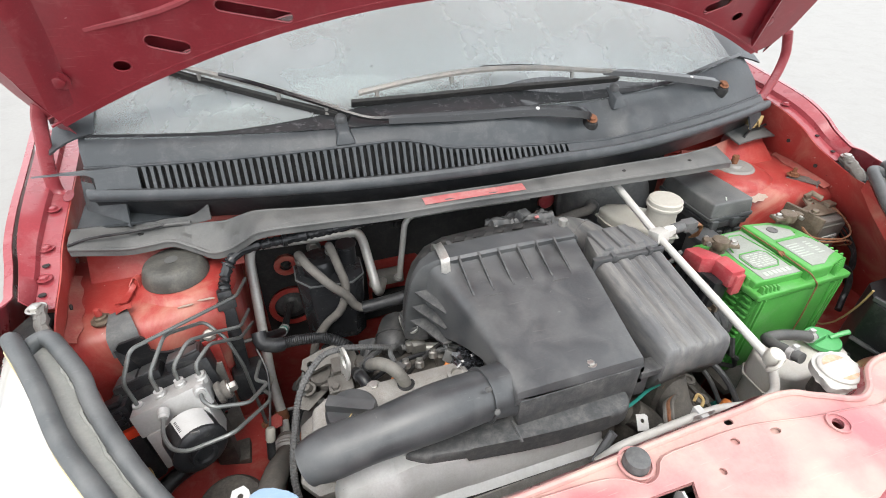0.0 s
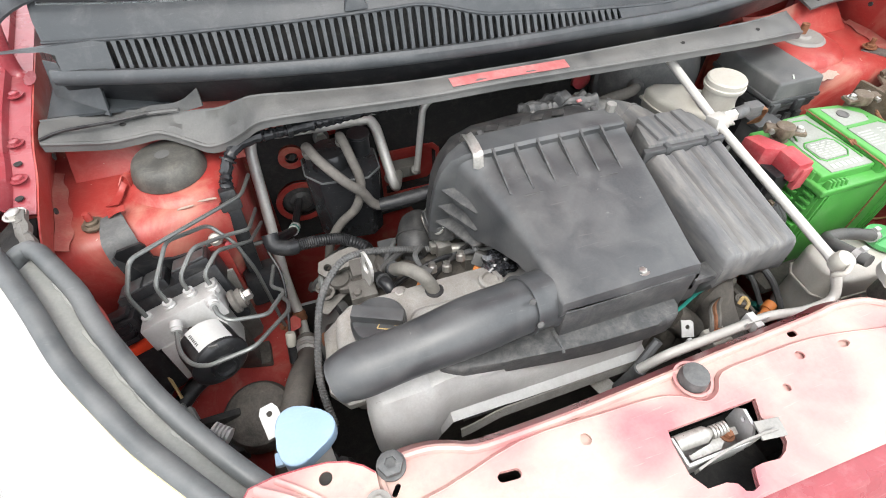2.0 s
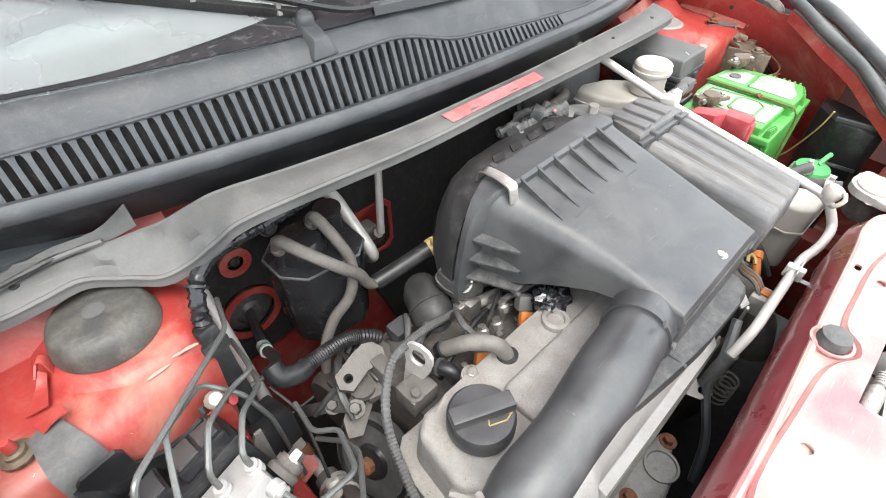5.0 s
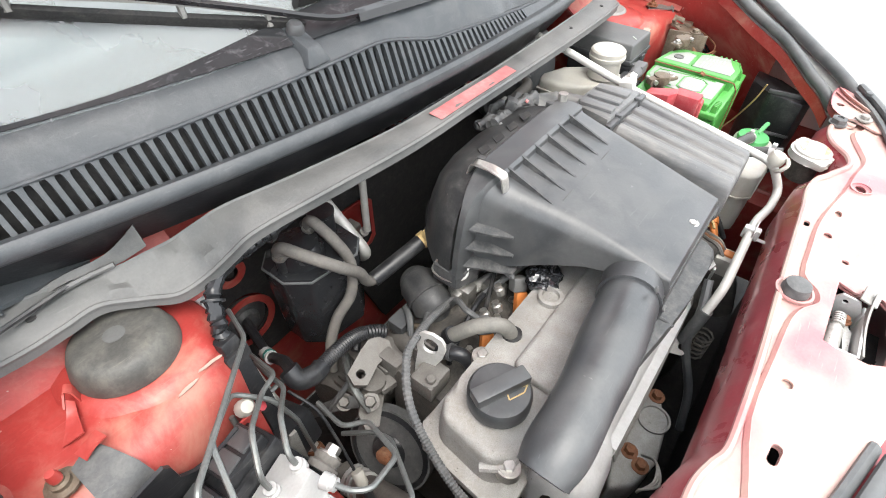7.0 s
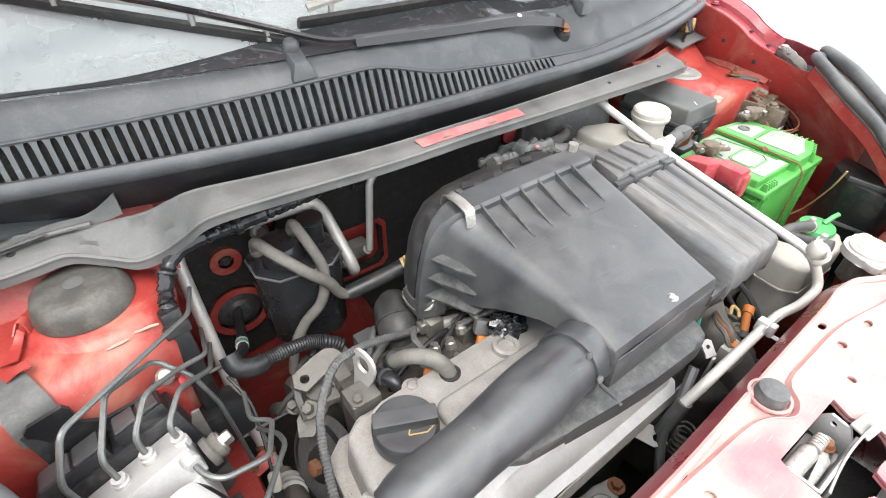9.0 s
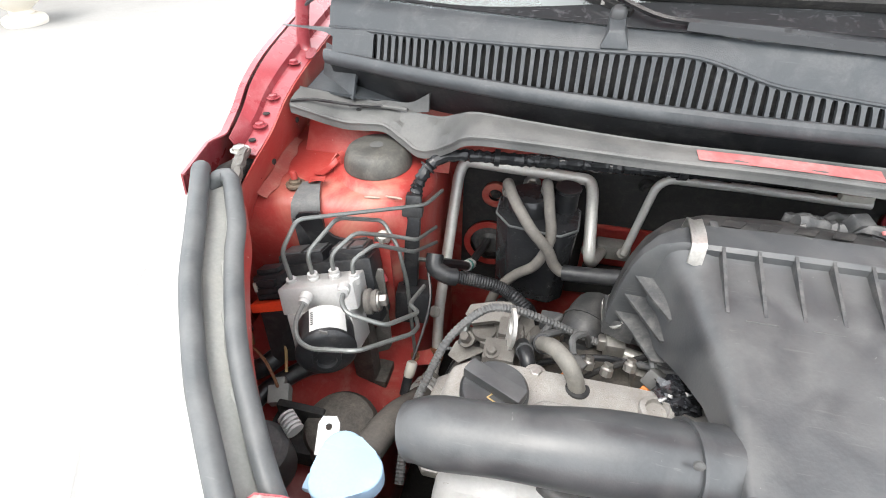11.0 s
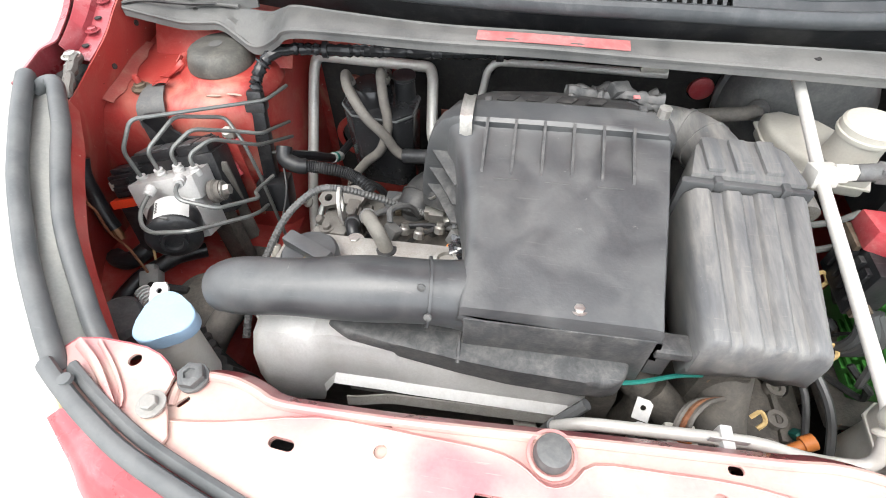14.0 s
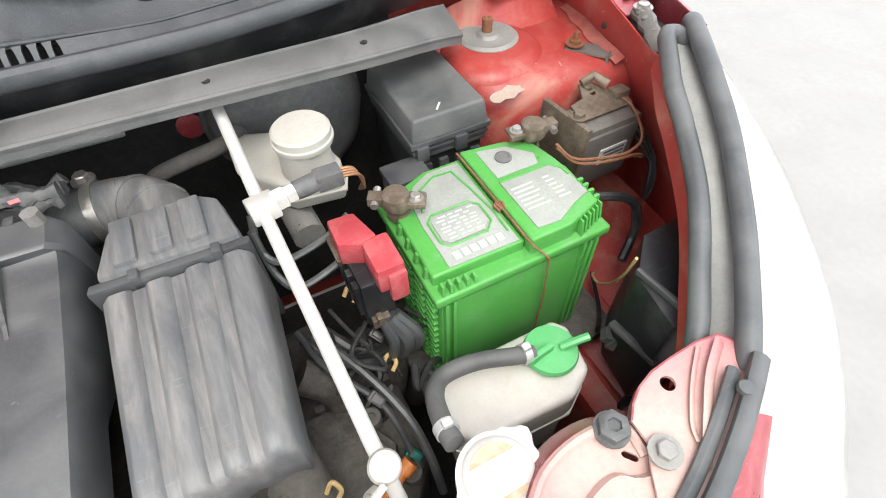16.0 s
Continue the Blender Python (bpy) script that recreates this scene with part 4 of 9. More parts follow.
slots = [f(sx) for sx in (-1, 1) for f in (lambda q: ring2(q * 0.508, -0.1, 0.0115, 14, 0.009), lambda q: slot2(q * 0.445, -0.126, 0.055, 0.019, -q * 0.35), lambda q: slot2(q * 0.33, -0.164, 0.098, 0.016, -q * 0.26))]
bm = B()
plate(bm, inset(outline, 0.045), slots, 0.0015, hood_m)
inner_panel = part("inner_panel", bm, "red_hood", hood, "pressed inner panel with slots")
bm = B()
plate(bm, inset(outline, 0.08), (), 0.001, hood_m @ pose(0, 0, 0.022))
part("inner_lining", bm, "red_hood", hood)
ring_line = spline([(*p, 0) for p in edge], 2)
HEM = [(0.0, 0.034), (0.004, 0.026), (0.012, 0.016), (0.026, 0.008), (0.034, 0.0)]
bm = B()
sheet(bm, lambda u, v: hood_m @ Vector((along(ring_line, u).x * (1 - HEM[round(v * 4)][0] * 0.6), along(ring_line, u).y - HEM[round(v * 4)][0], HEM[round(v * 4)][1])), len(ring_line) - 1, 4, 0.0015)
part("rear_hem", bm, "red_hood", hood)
for gap, r in ((0.006, 0.0022), (0.02, 0.0022)):
    bm = B()
    tube(bm, [hood_m @ Vector((p.x * (1 - gap), p.y - gap, 0.0235 if gap < 0.01 else 0.0)) for p in ring_line], r, 6)
    part("hem_bead", bm, "red_hood", hood)
for loop in slots:
    bm = B()
    tube(bm, [hood_m @ Vector((x, y, -0.0005)) for x, y in list(loop) + [loop[0]]], 0.0016, 6)
    part("slot_rim", bm, "red_hood", inner_panel)
for sx in (-1, 1):
    w = 0.02 * (1 + sx)
    side = spline([(sx * (0.64 + w), 0.005 - 0.4 * w, 0), (sx * (0.672 + w), -0.1, 0), (sx * (0.69 + 1.4 * w), -0.3, 0), (sx * (0.66 + w), -0.6, 0)], 5)
    bm = B()
    sheet(bm, lambda u, v: hood_m @ (along(side, u) + Vector((-sx * HEM[round(v * 4)][0], 0, HEM[round(v * 4)][1]))), len(side) - 1, 4, 0.0015)
    part("side_hem", bm, "red_hood", hood)
    bm = B()
    tube(bm, [hood_m @ Vector(p) for p in spline([(sx * 0.59, -0.05, 0.0), (sx * 0.575, -0.16, -0.002), (sx * 0.56, -0.35, -0.002), (sx * 0.5, -0.65, -0.002)], 5)], 0.03, 12, squash=0.16)
    part("side_rib", bm, "red_hood", inner_panel)
    bm = B()
    tube(bm, [hood_m @ Vector(p) for p in spline([(sx * 0.53, -0.155, 0.004), (sx * 0.44, -0.175, 0.002), (sx * 0.3, -0.22, 0.002), (0, -0.25, 0.002)], 5)], 0.008, 8, squash=0.5)
    part("cross_rib", bm, "red_hood", inner_panel)
    for x, y in ((0.585, -0.09), (0.6, -0.19)):
        bm = B()
        bolt(bm, hood_m @ Vector((sx * x, y, -0.006)), 0.009, 0.006, hood_m.to_3x3() @ Vector((0, 0, -1)))
        part("bolt", bm, "red_hood", hood)
    hinge = thing("gooseneck_bracket", (sx * 0.68, 0.58, 0.97), "red gooseneck bracket that carries the raised hood", "hinge bracket", "hood brackets")
    bm = B()
    if sx > 0:
        arm = spline([(0.632, 0.572, 0.99), (0.652, 0.578, 0.986), (0.672, 0.58, 0.998), (0.688, 0.58, 1.036), (0.693, 0.58, 1.078), (0.682, 0.578, 1.108), (0.668, 0.574, 1.13)], 6)
    else:
        arm = spline([(-0.672, 0.556, 0.998), (-0.682, 0.57, 0.989), (-0.694, 0.58, 0.998), (-0.69, 0.58, 1.034), (-0.68, 0.58, 1.075), (-0.672, 0.58, 1.107), (-0.66, 0.572, 1.13)], 6)
    tube(bm, arm, 0.0095, 10, squash=0.6)
    part("arm", bm, "red", hinge)

# ---- engine ----
engine = thing("engine", (-0.2, 0.22, 0.4), "grimy cast aluminium engine with valve cover", "engine")
bm = B()
box(bm, (-0.355, 0.1, 0.35), (0.03, 0.34, 0.74), 0.02)
part("block", bm, "dark", engine)
bm = B()
COVER = [(-0.405, 0.16), (-0.385, 0.135), (-0.06, 0.135), (-0.04, 0.16), (-0.04, 0.235), (-0.06, 0.25), (-0.2, 0.246), (-0.345, 0.245), (-0.375, 0.247), (-0.397, 0.23)]
prism(bm, COVER, 0.70, 0.795, 0.014, segs=4, top=[(-0.225 + (x + 0.225) * 0.95, 0.191 + (y - 0.191) * 0.88) for x, y in COVER])
cover = part("valve_cover", bm, "alu", engine, "dusty cast aluminium valve cover")
bm = B()
prism(bm, [(x * 1.0 - (0.012 if x < -0.2 else -0.012), y + (0.008 if y > 0.2 else -0.008)) for x, y in COVER], 0.735, 0.748, 0.003)
part("cover_rim", bm, "alu", engine)
bm = B()
tube(bm, spline([(-0.4, 0.17, 0.776), (-0.388, 0.15, 0.782), (-0.37, 0.144, 0.786), (-0.3, 0.143, 0.787)], 5), 0.005, 8)
part("cover_bead", bm, "alu", engine)
cap = thing("oil_filler_cap", (-0.335, 0.196, 0.79), "round black oil filler cap with grip bar, scuffed", "oil cap")
bm = B()
lathe(bm, [(0, 0), (0.031, 0), (0.034, 0.003), (0.034, 0.017), (0.031, 0.021), (0.024, 0.022), (0, 0.022)], (-0.338, 0.19, 0.798), seg=40)
part("disc", bm, "black", cap)
bm = B()
box(bm, (-0.032, -0.009, 0), (0.032, 0.009, 0.014), 0.003, pose(-0.338, 0.19, 0.818, 0, 0, -25))
part("grip", bm, "black", cap)

# heat shield over the exhaust manifold
shield = thing("heat_shield", (-0.2, 0.07, 0.65), "bare steel heat shield over the exhaust manifold", "heat shield")
LOBE = [(0.135, 0.69), (0.134, 0.75), (0.128, 0.79), (0.11, 0.812), (0.088, 0.808), (0.07, 0.785), (0.062, 0.745), (0.062, 0.71), (0.07, 0.68)]
DRUM = [(0.135, 0.72), (0.134, 0.77), (0.126, 0.797), (0.11, 0.81), (0.094, 0.806), (0.084, 0.79), (0.0795, 0.762), (0.079, 0.75), (0.068, 0.746)]
LOW = [(0.135, 0.72), (0.134, 0.76), (0.126, 0.78), (0.11, 0.787), (0.096, 0.785), (0.086, 0.775), (0.081, 0.758), (0.079, 0.748), (0.068, 0.744)]
bm = B()


def shrink(sec, k):
    return [(0.1 + (y - 0.1) * k, 0.745 + (z - 0.745) * k) for y, z in sec]


def between(a, b, k):
    return [(p[0] + (q[0] - p[0]) * k, p[1] + (q[1] - p[1]) * k) for p, q in zip(a, b)]


STATIONS = [(-0.378, shrink(LOBE, 0.3)), (-0.376, shrink(LOBE, 0.62)), (-0.371, shrink(LOBE, 0.85)), (-0.36, shrink(LOBE, 0.97)), (-0.342, LOBE), (-0.308, between(LOBE, DRUM, 0.15)), (-0.304, shrink(between(LOBE, DRUM, 0.3), 0.975)),
            (-0.3, between(LOBE, DRUM, 0.55)), (-0.285, DRUM), (-0.216, DRUM), (-0.212, between(DRUM, LOW, 0.5)), (-0.206, between(DRUM, LOW, 0.8)), (-0.19, LOW), (-0.1, LOW), (-0.03, LOW), (-0.015, shrink(LOW, 0.7))]
loft(bm, [[(x, y, z) for y, z in sec] for x, sec in STATIONS], cap=False, closed=False)
bmesh.ops.solidify(bm, geom=bm.faces[:], thickness=0.0015)
part("shell", bm, "shield", shield)
bm = B()
sheet(bm, lambda u, v: Vector((-0.275 + 0.27 * u, 0.0665 + 0.004 * u - 0.004 * v, 0.737 - 0.014 * v - 0.02 * (1 - ease(u, 0.0, 0.22)))), 24, 2, 0.0022)
part("lower_flange", bm, "alu", shield)
# Added black sheet that paints the shade between shell and lower flange.
bm = B()
sheet(bm, lambda u, v: Vector((-0.27 + 0.26 * u, 0.072 + 0.03 * v, 0.728 + 0.002 * v)), 10, 1, 0.0015)
part("gap_shade", bm, "void", shield)

# ---- air cleaner ----
air = thing("air_cleaner", (-0.08, 0.22, 0.74), "large black plastic air cleaner box, dusty, with steel clips", "air cleaner")


def lid_z(x, y):
    return 0.8795 + 0.2 * (y - 0.1)


# stations: y, wall foot x, foot z, wall head x, shoulder radius, right edge x
STA = [(0.098, -0.152, 0.862, -0.15, 0.003, 0.031), (0.101, -0.152, 0.855, -0.15, 0.004, 0.032), (0.13, -0.153, 0.858, -0.151, 0.008, 0.034), (0.16, -0.155, 0.856, -0.153, 0.013, 0.037), (0.19, -0.159, 0.851, -0.156, 0.018, 0.04),
       (0.22, -0.166, 0.84, -0.162, 0.023, 0.043), (0.245, -0.172, 0.829, -0.168, 0.026, 0.045), (0.27, -0.178, 0.815, -0.174, 0.027, 0.047), (0.293, -0.183, 0.806, -0.179, 0.027, 0.049), (0.308, -0.188, 0.801, -0.184, 0.026, 0.05), (0.3165, -0.195, 0.798, -0.191, 0.024, 0.051), (0.323, -0.198, 0.797, -0.194, 0.022, 0.051)]
bm = B()
rings = []
for y, fx, fz, hx, d, rx in STA:
    z = lid_z(0, y) - (0.008 if y < 0.1 else 0.0) + 0.006 * ease(y, 0.305, 0.32)
    arc = [(hx + d * (1 - math.cos(a)), y, z - d * (1 - math.sin(a))) for a in (math.pi / 2 * k / 7 for k in range(8))]
    rings.append([(fx, y, fz), (fx + 0.5 * (hx - fx), y, 0.5 * (fz + z - d))] + arc + [(-0.06, y, z + 0.001), (rx - 0.012, y, z), (rx - 0.003, y, z - 0.002), (rx, y, z - 0.009), (rx + 0.004, y, z - 0.04), (rx + 0.002, y, fz)])
loft(bm, rings)
lid = part("lid", bm, "black", air, "smooth scuffed black lid")
bm = B()
rings = []
for x, z, w in ((0.058, 0.80, 0.012), (0.058, 0.9, 0.014), (0.055, 0.92, 0.018), (0.045, 0.931, 0.0205), (0.0, 0.9335, 0.0205), (-0.08, 0.934, 0.0205), (-0.158, 0.933, 0.0205), (-0.182, 0.929, 0.016), (-0.2, 0.919, 0.012), (-0.211, 0.903, 0.0095), (-0.218, 0.884, 0.0085), (-0.224, 0.855, 0.0085), (-0.228, 0.825, 0.0085), (-0.23, 0.797, 0.0085)):
    d = (Vector((-0.08, 0.8)) - Vector((x, z))) if abs(x + 0.08) > 0.075 else Vector((0, -1))
    d = d.normalized() * (0.05 if x < -0.17 else 0.03)
    c = 0.33
    rings.append([(x + d.x, c - w, z + d.y), (x + 0.12 * d.x, c - w, z + 0.12 * d.y), (x, c - w + 0.004, z), (x, c + w - 0.005, z), (x + 0.2 * d.x, c + w, z + 0.2 * d.y), (x + d.x, c + w, z + d.y)])
loft(bm, rings)
part("flange", bm, "black", air, "raised flange round the box")
bm = B()
rings = []
for y, g, zt in ((0.338, 0.004, 0.924), (0.355, 0.006, 0.926), (0.372, 0.013, 0.924), (0.388, 0.023, 0.918), (0.403, 0.036, 0.906), (0.412, 0.05, 0.885), (0.416, 0.062, 0.86)):
    x1, zb, q = 0.06 - g, 0.785 + g, zt - 0.926
    rings.append([(-0.234 + g, y, zb), (-0.23 + g, y, 0.83 + 0.4 * q), (-0.225 + g, y, 0.866 + 0.7 * q), (-0.216 + g, y, 0.893 + q), (-0.2 + g, y, 0.914 + q), (-0.17 + g, y, zt), (-0.08, y, zt + 0.004), (x1 - 0.03, y, zt - 0.002), (x1 - 0.006, y, zt - 0.02), (x1, y, zb)])
loft(bm, rings)
part("base_housing", bm, "black_grimy", air)
for k in range(6):
    x = -0.147 + 0.031 * k
    bm = B()
    t = [(x - 0.0015, 0.313, 0.9335), (x - 0.0015, 0.313, lid_z(x, 0.313) - 0.004), (x - 0.0015, 0.25, lid_z(x, 0.25) - 0.002), (x - 0.0015, 0.25, lid_z(x, 0.25) + 0.0005)]
    loft(bm, [t, [(a + 0.003, b, c) for a, b, c in t]])
    part("rib", bm, "black_dusty", lid)
for x in (-0.12, -0.068, -0.015):
    bm = B()
    box(bm, (x - 0.013, 0.243, lid_z(x, 0.243) - 0.001), (x + 0.013, 0.2442, lid_z(x, 0.243) + 0.0012), 0.0004)
    part("moulded_line", bm, "seal", lid)
for k, (z, out, wall_x, tip) in enumerate(((0.876, -0.216, -0.179, 0.278), (0.848, -0.221, -0.181, 0.274), (0.82, -0.225, -0.183, 0.27))):
    bm = B()
    fin = [(wall_x + 0.012, 0.326, z), (out, 0.325, z + 0.001), (0.5 * (out + wall_x), 0.303, z - 0.009), (wall_x - 0.001, tip, z - 0.014), (wall_x + 0.012, tip, z - 0.014)]
    loft(bm, [fin, [(x, y, h - 0.003) for x, y, h in fin]])
    part("side_rib", bm, "black_dusty", lid)
bm = B()
box(bm, (-0.146, 0.0965, 0.79), (0.028, 0.14, 0.866), 0.003)
part("front_skirt", bm, "black_dusty", air, "grimy recessed skirt")
bm = B()
cl = rounded([(0, 0.353, 0.922), (0, 0.348, 0.939), (0, 0.322, 0.9405), (0, 0.304, 0.937), (0, 0.3, 0.917)], 0.005, 3)
sheet(bm, lambda u, v: Vector((-0.177 + 0.0135 * v, along(cl, u).y, along(cl, u).z + 0.0012 * math.cos(6.28 * v))), len(cl) - 1, 6, 0.0016)
part("clip", bm, "steel", air, "bright steel clip")
bm = B()
tube(bm, rounded([(-0.222, 0.36, 0.808), (-0.229, 0.366, 0.79), (-0.229, 0.35, 0.784), (-0.228, 0.33, 0.788), (-0.215, 0.318, 0.795), (-0.208, 0.322, 0.806)], 0.006), 0.0024, 6)
part("clip", bm, "steel", air, "bent wire clip")
bm = B()
prism(bm, [(-0.23, 0.325), (-0.196, 0.312), (-0.186, 0.36), (-0.23, 0.364)], 0.776, 0.804, 0.003)
part("clip_foot", bm, "black_dusty", air)
bm = B()
bolt(bm, (-0.043, 0.112, 0.8815), 0.005, 0.002)
part("screw", bm, "steel", air)
bm = B()
lathe(bm, [(0, 0), (0.007, 0), (0.007, 0.012), (0.0, 0.012)], (0.04, 0.34, 0.93), seg=8)
part("bolt", bm, "steel", air)

# intake tube
duct = thing("intake_tube", (-0.29, 0.115, 0.80), "thick black plastic intake tube with grey sheen", "intake tube")
bm = B()
line = spline([(-0.135, 0.136, 0.845), (-0.15, 0.134, 0.85), (-0.19, 0.127, 0.858), (-0.24, 0.121, 0.861), (-0.3, 0.115, 0.86), (-0.35, 0.112, 0.857), (-0.383, 0.112, 0.851), (-0.398, 0.112, 0.845)], 6)
tube(bm, line, [0.036 - 0.0098 * i / len(line) + 0.0012 * math.sin(0.42 * i) for i in range(len(line))], 32)
part("pipe", bm, "black", duct)
bm = B()
tube(bm, [line[11], line[11].lerp(line[12], 0.35)], 0.0355, 32)
part("collar", bm, "black", duct)
# The tube end is closed; a black disc paints its shaded inside.
bm = B()
tube(bm, [line[-1], line[-1] + (line[-1] - line[-2]).normalized() * 0.001], 0.0225, 28)
part("bore_shade", bm, "void", duct, "black disc painting the shade in the tube's open end")
for at in ((-0.178, 0.094, 0.866), (-0.185, 0.108, 0.893)):
    bm = B()
    lathe(bm, [(0, 0), (0.004, 0), (0.004, 0.002), (0, 0.003)], at, (0, -0.9, 0.3), 10)
    part("rivet", bm, "seal", duct)
bm = B()
DUCT = [(-0.292, 0.106), (-0.268, 0.093), (-0.21, 0.088), (-0.147, 0.079), (-0.098, 0.074), (-0.028, 0.072), (-0.01, 0.071), (0.006, 0.076), (0.014, 0.088), (0.016, 0.11), (-0.1, 0.13), (-0.2, 0.125), (-0.27, 0.115)]
prism(bm, DUCT, 0.79, lambda x, y: 0.814 + 0.006 * ease(x, -0.17, -0.13) + 0.1 * (y - 0.07), 0.007, segs=3)
part("lower_duct", bm, "black_dusty", duct, "flat black duct below the tube")
bm = B()
tube(bm, [(-0.148, 0.077, 0.815), (-0.149, 0.088, 0.82), (-0.15, 0.105, 0.8225)], 0.0022, 6)
part("duct_seam", bm, "black_dusty", duct)

# ---- resonator box ----
reson = thing("resonator_box", (0.125, 0.2, 0.75), "dusty black ribbed resonator box beside the air cleaner", "resonator")
bm = B()
sec = []
n = 48
for k in range(n + 1):
    x = 0.064 + 0.124 * k / n
    w = 0.5 + 0.5 * math.cos(2 * math.pi * (k / n) * 4 - 2 * math.pi * 0.5)
    z = 0.8795 + 0.0045 * ease(w, 0.32, 0.62)
    edge_drop = 0.008 * max(0, 1 - min(k, n - k) / 2) ** 2
    sec.append((x, z - edge_drop))
rings = []
for y, s, dz, c in ((0.0925, 0.83, -0.045, 0.115), (0.0932, 0.842, -0.012, 0.115), (0.095, 0.848, -0.0045, 0.115), (0.0985, 0.853, -0.001, 0.115), (0.112, 0.862, 0.001, 0.115), (0.262, 0.965, 0.019, 0.123), (0.268, 0.955, 0.013, 0.123)):
    ring = [(c + (x - 0.126) * s, y, z + dz) for x, z in sec]
    k = max(0.0, 0.2 - y) / 0.1
    rings.append(ring + [(c + 0.064 * s, y + 0.003 * k, 0.83), (c + 0.056 * s, y + 0.016 * k, 0.79), (c + 0.048 * s, y + 0.03 * k, 0.775), (c - 0.048 * s, y + 0.03 * k, 0.775), (c - 0.056 * s, y + 0.016 * k, 0.79), (c - 0.064 * s, y + 0.003 * k, 0.83)])
loft(bm, rings)
part("cover", bm, "box_dusty", reson)
bm = B()
prism(bm, [(0.058, 0.268), (0.184, 0.263), (0.186, 0.272), (0.06, 0.278)], 0.79, 0.9055, 0.003)
prism(bm, [(0.09, 0.266), (0.098, 0.266), (0.098, 0.28), (0.09, 0.28)], 0.895, 0.909, 0.002)
prism(bm, [(0.154, 0.262), (0.162, 0.262), (0.162, 0.276), (0.154, 0.276)], 0.895, 0.909, 0.002)
part("rim", bm, "black", reson)
bm = B()
prism(bm, [(0.066, 0.276), (0.181, 0.27), (0.172, 0.325), (0.155, 0.338), (0.1, 0.34), (0.078, 0.326)], 0.79, 0.911, 0.008)
rear_cover = part("rear_cover", bm, "box_dusty", reson)
for k in range(3):
    bm = B()
    box(bm, (0.083 + 0.028 * k, 0.28, 0.906), (0.101 + 0.028 * k, 0.332, 0.9155), 0.003)
    part("rear_rib", bm, "box_dusty", rear_cover)
bm = B()
tube(bm, spline([(0.12, 0.325, 0.872), (0.115, 0.37, 0.868), (0.095, 0.405, 0.862), (0.055, 0.42, 0.858), (0.0, 0.415, 0.855)], 6), 0.031, 20)
part("neck", bm, "box_dusty", reson)
bm = B()
box(bm, (0.03, 0.095, 0.84), (0.075, 0.118, 0.852), 0.003)
box(bm, (0.03, 0.1, 0.80), (0.05, 0.115, 0.845), 0.003)
part("foot", bm, "black_dusty", reson)
bm = B()
box(bm, (0.1, 0.12, 0.5), (0.15, 0.25, 0.778), 0.006)
part("mount", bm, "dark", reson)


bm = B()
for k, (r, at) in enumerate(((0.0328, 0.3), (0.0328, 0.52))):
    p = spline([(0.12, 0.325, 0.872), (0.115, 0.37, 0.868), (0.095, 0.405, 0.862), (0.055, 0.42, 0.858), (0.0, 0.415, 0.855)], 6)
    n = int(at * (len(p) - 1))
    tube(bm, [p[n], p[n] + (p[n + 1] - p[n]).normalized() * 0.005], r, 16)
part("neck_rib", bm, "box_dusty", reson)
strap = thing("pipe_strap", (0.055, 0.43, 0.86), "bright steel strap with a bolt on the air cleaner neck", "strap")
bm = B()
lathe(bm, [(0.031, -0.005), (0.0335, -0.005), (0.0335, 0.005), (0.031, 0.005)], (0.058, 0.4195, 0.858), (1, -0.1, 0.05), 28)
part("band", bm, "steel", strap)
bm = B()
box(bm, (0.049, 0.432, 0.868), (0.063, 0.448, 0.886), 0.002)
part("ear", bm, "steel", strap)
bm = B()
bolt(bm, (0.055, 0.44, 0.886), 0.0075, 0.008)
part("bolt", bm, "steel", strap)
# clutter along the rear of the air cleaner
for k in range(4):
    x = -0.128 + 0.033 * k
    bm = B()
    # Black plate on the closed housing, painting the shade of a vent.
    plate(bm, [(x - 0.013, 0.355), (x + 0.005, 0.354), (x + 0.013, 0.365), (x - 0.005, 0.3665)], (), 0.0015, pose(0, 0, 0.929 + 0.0008 * k))
    part("vent_shade", bm, "void", air)
for x in (-0.15, 0.02):
    bm = B()
    box(bm, (x - 0.004, 0.344, 0.926), (x + 0.004, 0.354, 0.934), 0.0015)
    part("vent_peg", bm, "black_dusty", air)
loom_r = thing("crumpled_harness", (-0.02, 0.39, 0.92), "crumpled taped wiring behind the air cleaner, dusty", "wiring harness")
random.seed(8)
for k in range(5):
    y0, z0 = 0.385 + 0.008 * k, 0.916 - 0.004 * abs(k - 1)
    pts = [(-0.06 + 0.022 * q, y0 + random.uniform(-0.006, 0.006), z0 + random.uniform(-0.006, 0.008)) for q in range(6)]
    bm = B()
    line = spline(pts, 5)
    tube(bm, line, [random.uniform(0.004, 0.009) for q in line], 7, squash=0.7)
    part("tape_wrap", bm, "black_dusty", loom_r)
bm = B()
box(bm, (-0.012, -0.008, -0.006), (0.012, 0.008, 0.008), 0.002, pose(0.0, 0.4, 0.922, 20, 10, 30))
part("plug", bm, "black_dusty", loom_r)
bm = B()
box(bm, (-0.006, -0.002, -0.001), (0.006, 0.002, 0.001), 0.0, pose(0.02, 0.385, 0.924, 30, 10, 20))
part("tag", bm, "sticker", loom_r)

